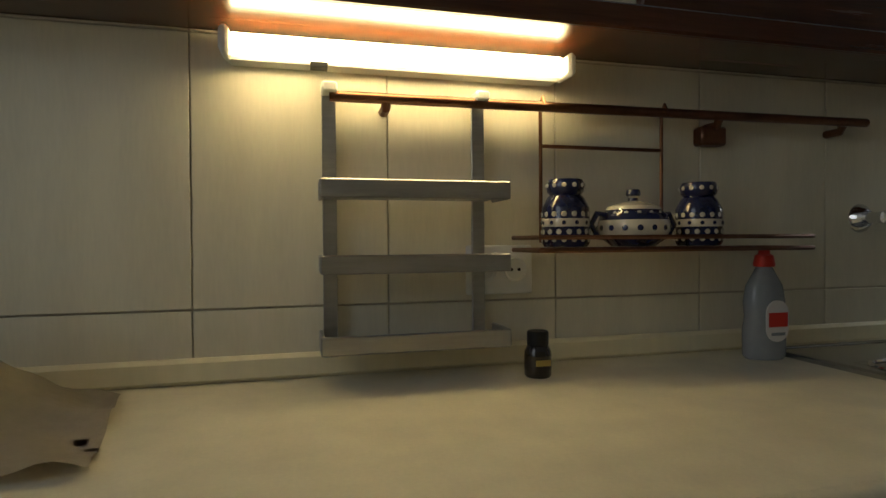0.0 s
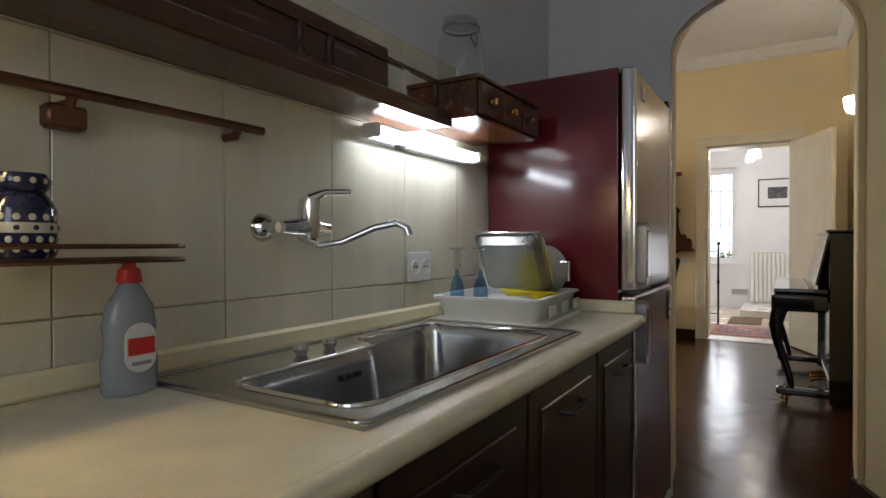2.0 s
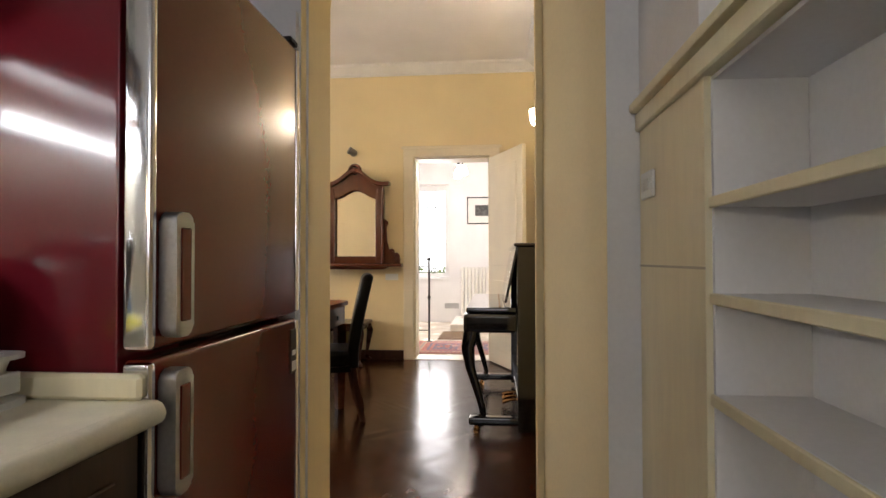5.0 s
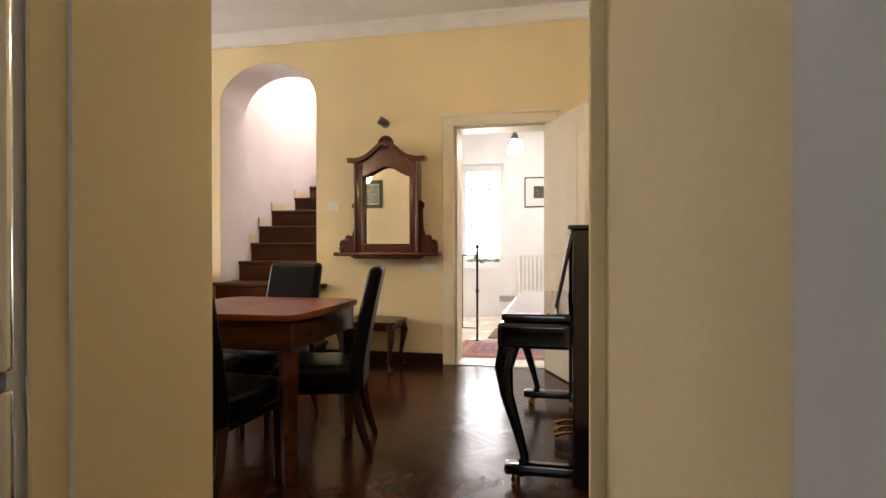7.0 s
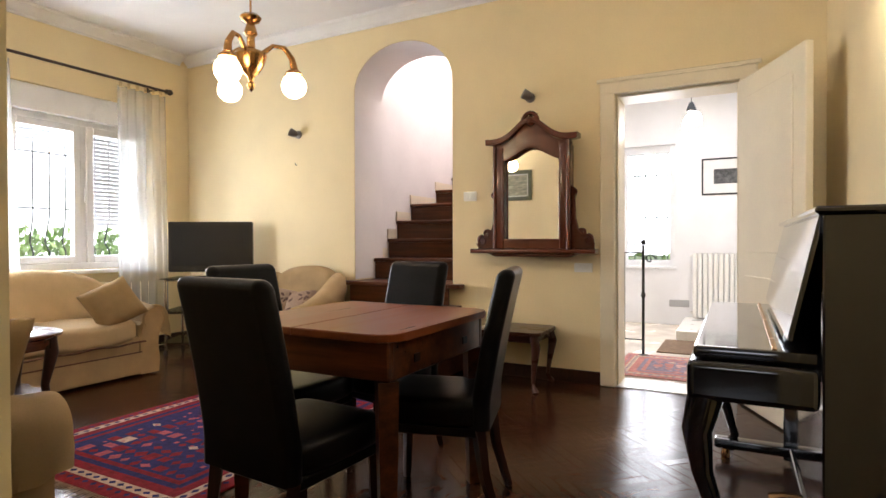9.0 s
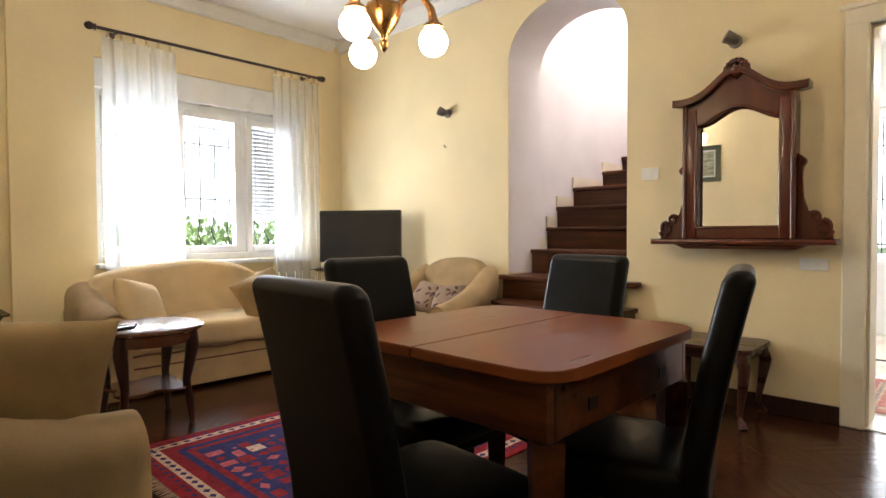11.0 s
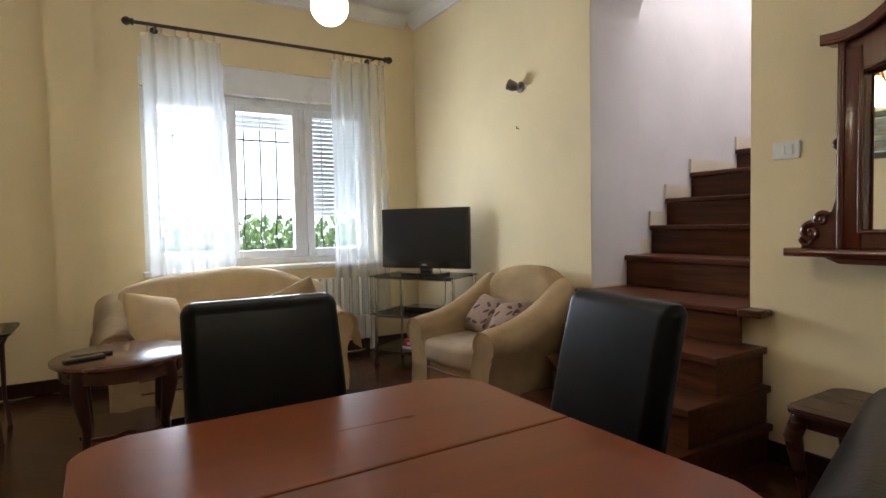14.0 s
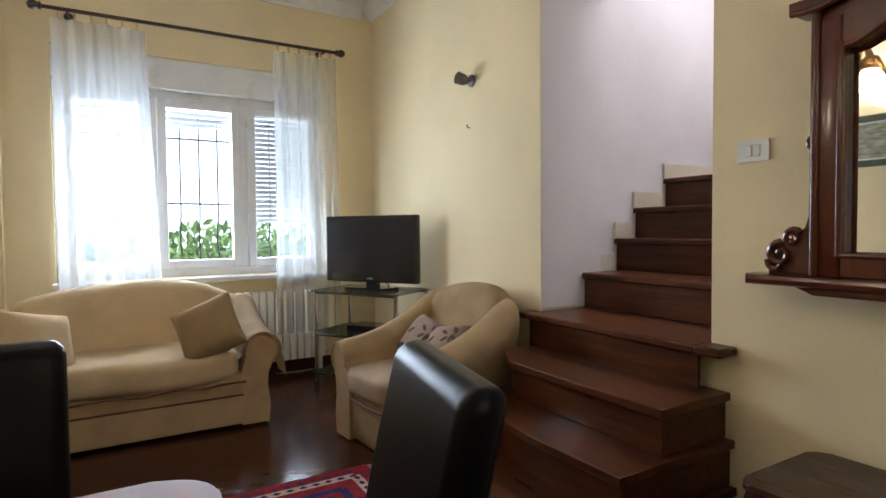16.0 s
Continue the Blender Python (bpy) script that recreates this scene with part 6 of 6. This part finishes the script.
def wall_socket(x, z, label):
    t = thing("wall_socket", pose(x, YK - 0.009, z, 0, 0, 180), label, "socket")
    part("plate", box(-0.06, 0.06, 0, 0.008, -0.042, 0.042, 0.004, None, 2), "white_plastic", t)
    for s in (-1, 1):
        part("outlet", lathe([(0, 0.002), (0.016, 0.002), (0.02, 0.006), (0.021, 0.0)], (s * 0.027, 0.007, 0), 16, pose(0, 0, 0, -90, 0, 0)), "white_plastic", t)
        for d in (-0.007, 0.007):
            part("hole", lathe([(0, 0.001), (0.003, 0.001), (0.003, 0)], (s * 0.027 + d, 0.0095, 0), 8, pose(0, 0, 0, -90, 0, 0)), "black_iron", t)


wall_socket(2.03, 1.024, "cream double wall socket on the tiles")
wall_socket(3.40, 1.015, "white double wall socket on the tiles")


def dish_drainer():
    t = thing("dish_drainer", pose(3.598, 1.475, 0.86, 0, 0, 4), "white plastic dish drainer tray", "dish drainer")
    w, d = 0.42, 0.31
    bm = bmesh.new()
    lv = [(rounded(-w / 2 + o, w / 2 - o, -d / 2 + o, d / 2 - o, 0.03, 4), z) for o, z in ((0.02, 0.0), (0.004, 0.068), (-0.008, 0.068), (-0.008, 0.075), (0.01, 0.075), (0.026, 0.008))]
    rings = [[bm.verts.new((x, y, z)) for x, y in o] for o, z in lv]
    for a, b in zip(rings, rings[1:]):
        for k in range(len(a)):
            bm.faces.new((a[k], a[(k + 1) % len(a)], b[(k + 1) % len(a)], b[k]))
    bm.faces.new(rings[0][::-1])
    bm.faces.new(rings[-1])
    part("tray", bm, "white_plastic", t)
    part("rack", box(-w / 2 + 0.03, w / 2 - 0.03, -d / 2 + 0.03, d / 2 - 0.03, 0.045, 0.05), "white_plastic", t)
    for k in range(3):
        x = -0.13 + k * 0.13
        part("slot", box(x, x + 0.06, -d / 2 - 0.0085, -d / 2 - 0.002, 0.02, 0.05, 0.002), "white_plastic", t)
    part("base_tray", prism(rounded(-w / 2 - 0.01, w / 2 + 0.008, -d / 2 - 0.01, d / 2 + 0.01, 0.03), 0.0, 0.01, None, 0.003), "white_plastic", t)


dish_drainer()


def cooking_pot():
    t = thing("cooking_pot", pose(3.735, 1.452, 0.994, 0, 90, -8), "pale grey steel cooking pot drying on its side", "pot")
    b = part("pot", lathe([(0, -0.075), (0.062, -0.075), (0.074, -0.068), (0.078, -0.055), (0.079, 0.06), (0.082, 0.065), (0.082, 0.069),
                           (0.076, 0.065), (0.075, -0.052), (0.06, -0.07), (0, -0.07)], seg=36), "pale_pot", t)
    for s in (-1, 1):
        part("handle", tube([(0.028, s * 0.075, 0.04), (0.03, s * 0.1, 0.04), (-0.03, s * 0.1, 0.04), (-0.028, s * 0.075, 0.04)], 0.005, 8), "chrome", b)


cooking_pot()


def baking_tin():
    """A shallow tin with flared sides, stood on edge and leaning; open side away from the sink."""
    t = thing("baking_tin", pose(3.655, 1.48, 0.925, 0, -31, 0), "grey metal baking tin leaning on the drying pot", "baking tin")
    w, h = 0.215, 0.195
    levels = ((0.018, 0.0, 0.0), (0.004, 0.028, 0.0), (-0.006, 0.030, 0.0), (-0.006, 0.033, 0.0), (0.003, 0.032, 0.0), (0.018, 0.003, 0.0))
    bm = bmesh.new()
    rings = [[bm.verts.new((x, y, z)) for y, z in rounded(-w / 2 + o, w / 2 - o, o, h - o, 0.02, 4)] for o, x, _ in levels]
    bm.faces.new(rings[0])
    for a, b in zip(rings, rings[1:]):
        for k in range(len(a)):
            bm.faces.new((a[k], a[(k + 1) % len(a)], b[(k + 1) % len(a)], b[k]))
    bm.faces.new(rings[-1])
    part("tin", bm, "grey_pot", t)
    part("rim", tube([(0.032, y, z) for y, z in (lambda o: o + o[:1])(rounded(-w / 2 - 0.006, w / 2 + 0.006, -0.006, h + 0.006, 0.02, 4))], 0.004, 8), "chrome", t)


baking_tin()


def wine_glass(x, y):
    t = thing("glass", pose(x, y, 0.912), "upturned drinking glass with a blue stem", "glass", "upturned blue glasses")
    part("bowl", lathe([(0.021, 0), (0.020, 0.04), (0.014, 0.065), (0.006, 0.078), (0.006, 0.094)], seg=18), "blue_glass", t)
    part("stem", lathe([(0.008, 0.093), (0.012, 0.108), (0.007, 0.12), (0.012, 0.135), (0.008, 0.15)], seg=12), "clear_glass", t)
    part("foot", lathe([(0.008, 0.149), (0.026, 0.155), (0.027, 0.158), (0, 0.159)], seg=18), "clear_glass", t)


wine_glass(3.445, 1.575)
wine_glass(3.462, 1.507)
sp = part("dish", lathe([(0, 0.0), (0.055, 0.0), (0.062, 0.004), (0.082, 0.026), (0.085, 0.027), (0.085, 0.030), (0.080, 0.029), (0.06, 0.009), (0, 0.006)], seg=32), "yellow_plastic")
sp.matrix_basis = pose(3.575, 1.405, 0.913, 2, 4, 0)
tagged(sp, "bright yellow plastic dish lying in the drainer", "dish")
tub = thing("white_tub", pose(3.455, 1.41, 0.912, 0, 0, 4), "shallow white plastic tub in the drainer", "tub")
part("tub", box(-0.035, 0.035, -0.05, 0.05, 0, 0.022, 0.006, None, 2), "white_plastic", tub)


def fridge():
    t = thing("fridge", pose(3.853, 1.165, 0), "dark red two-door fridge freezer with chrome edges", "fridge")
    w = 0.65
    part("body", box(0.0, w, 0.05, 0.515, 0.03, 1.645, 0.006, None, 2), "fridge_red", t)
    for nm, z0, z1 in (("freezer_door", 0.06, 0.917), ("fridge_door", 0.928, 1.642)):
        d = part(nm, box(0.0, w, 0.0, 0.046, z0, z1, 0.012, None, 3), "fridge_door", t)
        for x in (-0.006, w - 0.016):
            part("edge_trim", box(x, x + 0.022, -0.005, 0.04, z0 + 0.004, z1 - 0.004, 0.008, None, 2), "chrome", d)
        hz = z1 - 0.12 if z0 < 0.5 else z0 + 0.12
        h = part("door_handle", prism(rounded(-0.026, 0.026, -0.10, 0.10, 0.016), 0, 0.03, pose(0.05, -0.001, hz, 90, 0, 0), 0.004), "brushed_alu", d, "grey recessed handle plate")
        part("grip", box(0.036, 0.064, -0.033, -0.0305, hz - 0.075, hz + 0.075, 0.002), "fridge_door", h)
    part("badge", box(0.10, 0.14, -0.003, 0.001, 1.555, 1.605), "label_white", t)
    b = part("lock_plate", box(0.592, 0.634, -0.004, 0.001, 0.775, 0.89, 0.002), "black_iron", t, "black plate with pale symbols")
    part("symbol", box(0.60, 0.628, -0.006, -0.004, 0.782, 0.808, 0.001), "label_white", b)
    part("symbol", box(0.602, 0.626, -0.006, -0.004, 0.822, 0.836, 0.001), "label_white", b)
    part("plinth", box(0.02, w - 0.02, 0.06, 0.5, 0.0, 0.05), "rubber", t)
    part("hinge", box(w - 0.05, w, 0.0, 0.05, 1.645, 1.66, 0.003), "black_iron", t)


fridge()


def shelf_wall():
    """The built-in shelf niche on the kitchen's south side."""
    t = thing("built_in_shelves", pose(0, 0, 0), "cream laminate built-in wall shelves with a white back", "shelves", kind="structure")
    yf, yb = 0.26, 0.085
    part("back", box(3.30, 4.20, yb - 0.05, yb, 0, 1.46), "white_wall", t)
    part("side_column", box(4.08, 4.526, yb, yf, 0, 1.40), "cream_laminate", t)
    part("side_column", box(2.45, 3.345, yb, yf + 0.004, 0, 1.40), "cream_laminate", t)
    part("side_column", box(0.42, 2.447, yb, yf + 0.004, 0, 1.40), "cream_laminate", t)
    part("joint_strip", box(2.45, 3.33, yf + 0.004, yf + 0.006, 0.995, 1.001), "grout", t)
    part("joint_strip", box(4.08, 4.526, yf, yf + 0.002, 1.052, 1.057), "grout", t)
    part("beam", box(0.42, 4.526, yb, yf + 0.012, 1.40, 1.447, 0.004), "cream_laminate", t)
    part("moulding", box(0.42, 4.527, yf + 0.0, yf + 0.028, 1.447, 1.472, 0.008, None, 2), "cream_laminate", t)
    part("beam_top", box(0.42, 4.526, yb, yf + 0.0, 1.447, 1.472), "cream_laminate", t)
    part("liner", box(4.070, 4.0798, yb + 0.001, yf - 0.012, 0, 1.398), "white_wall", t, "white painted inner side")
    part("liner", box(3.347, 4.069, yb + 0.001, yf - 0.012, 1.39, 1.398), "white_wall", t, "white painted niche top")
    part("slotted_rail", box(3.744, 3.756, yb, yb + 0.004, 0.2, 1.35), "white_plastic", t)
    for z in (1.18, 1.01, 0.832, 0.477, 0.17):
        s = part("shelf", box(3.347, 4.069, yb + 0.001, yf - 0.01, z - 0.018, z, 0.002), "white_wall", t)
        part("edging", box(3.347, 4.069, yf - 0.0098, yf - 0.002, z - 0.019, z + 0.001, 0.002), "cream_laminate", s)
        part("bracket", box(3.74, 3.76, yb + 0.001, yb + 0.012, z - 0.032, z - 0.019), "white_plastic", s)
    part("upper_back", box(0.42, 4.526, yb - 0.1, yb - 0.02, 1.473, 2.9), "white_wall", t)
    part("upper_side", box(4.10, 4.526, yb - 0.02, yf + 0.0, 1.473, 2.9), "white_wall", t)
    part("upper_shelf", box(3.0, 4.098, yb - 0.02, yf - 0.02, 1.745, 1.765), "white_wall", t)


shelf_wall()
switch(pose(4.43, 0.262, 1.25, 0, 0, 0), 0.10, 0.066, "white light switch on the shelf column", 2)
structure("wall_filler_fridge", box(4.506, 4.529, 1.172, 1.695, 0, 1.75), "white_wall", "narrow white tiled strip beside the fridge", "wall")


def cloth():
    bm = bmesh.new()
    n = 26
    g = []
    for j in range(n + 1):
        row = []
        for i in range(n + 1):
            u, v = i / n, j / n
            h = 0.13 * math.exp(-(((u - 0.45) / 0.28) ** 2 + ((v - 0.7) / 0.25) ** 2)) + 0.02 * abs(math.sin(5 * u + 4 * v)) * (1 - u * 0.6) + 0.012 * noise.noise(Vector((u * 6, v * 6, 1)))
            row.append(bm.verts.new((1.15 + 0.36 * u - 0.05 * v, 1.34 + 0.28 * v, 0.863 + max(0, h))))
        g.append(row)
    for j in range(n):
        for i in range(n):
            bm.faces.new((g[j][i], g[j][i + 1], g[j + 1][i + 1], g[j + 1][i]))
    bmesh.ops.solidify(bm, geom=bm.faces, thickness=0.002)
    ob = part("kitchen_cloth", bm, "cloth_bag")
    tagged(ob, "crumpled beige cloth lying on the worktop", "cloth")


cloth()

# ---- outside ----
structure("ground", box(-60, 80, -60, 80, -0.5, -0.4), "grass", "green lawn around the house", "ground")


def hedge(name, x0, x1, y0, y1, z0, z1, n, seed, label):
    rnd = random.Random(seed)
    verts, faces = [], []
    for _ in range(n):
        p = Vector((rnd.uniform(x0, x1), rnd.uniform(y0, y1), z0 + (z1 - z0) * rnd.random() ** 0.8 * (0.75 + 0.25 * noise.noise(Vector((rnd.random(), 0, 0))))))
        a = Euler((rnd.uniform(0, 6), rnd.uniform(0, 6), rnd.uniform(0, 6))).to_matrix()
        s = rnd.uniform(0.04, 0.10)
        i = len(verts)
        verts += [p + a @ Vector(q) * s for q in ((-1, 0, 0), (0, -0.5, 0.1), (1, 0, 0), (0, 0.5, 0.1))]
        faces.append((i, i + 1, i + 2, i + 3))
    me = bpy.data.meshes.new(name)
    me.from_pydata(verts, [], faces)
    me.materials.append(M["leaf"])
    ob = new(name, me)
    tagged(ob, label, "hedge", kind="stuff")


structure("backdrop", box(-30, 50, 62, 62.2, -1, 40), "bright_distance", "hazy bright sky over the far distance", "backdrop")
structure("backdrop_hall", box(72, 72.2, -40, 40, -1, 40), "bright_distance", "hazy bright sky over the far distance", "backdrop")
hedge("hedge", 4.5, 11.5, 8.6, 9.8, -0.4, 1.55, 7000, 3, "leafy green hedge outside the window")
hedge("hedge", 14.2, 15.0, -1.5, 4.5, -0.4, 1.1, 700, 5, "leafy green shrubs outside the hall window")

# ---- wall tiles and parquet, piece by piece ----


def kitchen_tiles():
    w = structure("tile_bed", box(0.42, 3.884, 1.6925, 1.6995, 0.86, 1.66), "grout", "grout bed behind the kitchen tiles", "wall")
    edges = [0.64 + 0.30 * k for k in range(12)]
    rows = [(0.86, 0.970), (0.972, 1.392), (1.394, 1.655)]
    cache = {}
    for a, b in zip(edges, edges[1:]):
        b = min(b, 3.884)
        if b - a < 0.01:
            continue
        for z0, z1 in rows:
            key = (round(b - a, 3), z0)
            if key not in cache:
                cache[key] = box(0.001, b - a - 0.001, -0.0035, 0.0022, 0.0005, z1 - z0 - 0.0005, 0.001)
                ob = part("tile", cache[key], "tile_cream", w, smooth=False)
                cache[key] = ob.data
            else:
                ob = new("tile", cache[key])
                ob.parent = w
            ob.location = (a, YK, z0)


kitchen_tiles()


def parquet():
    floor = bpy.data.objects["floor"]
    L, W = 0.30, 0.06
    near, rest_v = [], []
    rnd = random.Random(21)
    c45 = math.cos(radians(45))
    for i in range(-60, 60):
        for j in range(-60, 60):
            for k in (0, 1):
                # herringbone cell: blocks step by W along both block axes
                if k == 0:
                    u, v = i * W + j * 2 * L, i * W
                    uc, vc, rot = u + L / 2, v + W / 2, 0
                else:
                    u, v = i * W + j * 2 * L + L, i * W
                    uc, vc, rot = u + W / 2, v + W / 2 - (L - W) / 2 - W / 2 + W / 2, 90
                x, y = (uc - vc) * c45, (uc + vc) * c45
                x, y = 7.0 + x, 3.2 + y
                room = 4.85 < x < 9.0 and 0.2 < y < 6.2
                passage = 4.50 < x <= 4.85 and 0.25 < y < 1.3
                if not (room or passage):
                    continue
                ang = radians(45 + rot)
                if 6.9 < x < 8.88 and 0.7 < y < 2.9 and len(near) < 290:
                    near.append((x, y, ang))
                else:
                    rest_v.append((x, y, ang))
    bm = box(-L / 2 + 0.0006, L / 2 - 0.0006, -W / 2 + 0.0006, W / 2 - 0.0006, -0.011, 0.0, 0.0008)
    first = part("parquet_block", bm, "parquet", floor, smooth=False)
    first.location, first.rotation_euler = (near[0][0], near[0][1], 0), (0, 0, near[0][2])
    for x, y, a in near[1:]:
        ob = new("parquet_block", first.data)
        ob.parent = floor
        ob.location, ob.rotation_euler = (x, y, 0), (rnd.gauss(0, 0.010), rnd.gauss(0, 0.002), a)
    V, F = [], []
    hx, hy = L / 2 - 0.0006, W / 2 - 0.0006
    for x, y, a in rest_v:
        c, s = math.cos(a), math.sin(a)
        i = len(V)
        tilt = rnd.gauss(0, 0.010)
        for z in (-0.011, 0.0):
            for p, q in ((-hx, -hy), (hx, -hy), (hx, hy), (-hx, hy)):
                px, py = x + p * c - q * s, y + p * s + q * c
                V.append((min(max(px, 4.532), 8.999), min(max(py, 0.201), 6.199), z + q * tilt))
        F += [(i + 4, i + 5, i + 6, i + 7)] + [(i + k, i + (k + 1) % 4, i + 4 + (k + 1) % 4, i + 4 + k) for k in range(4)]
    me = bpy.data.meshes.new("parquet_field")
    me.from_pydata(V, [], F)
    me.materials.append(M["parquet"])
    ob = new("parquet_field", me)
    ob.parent = floor
    tagged(ob, "dark glossy herringbone parquet", kind="stuff")


parquet()
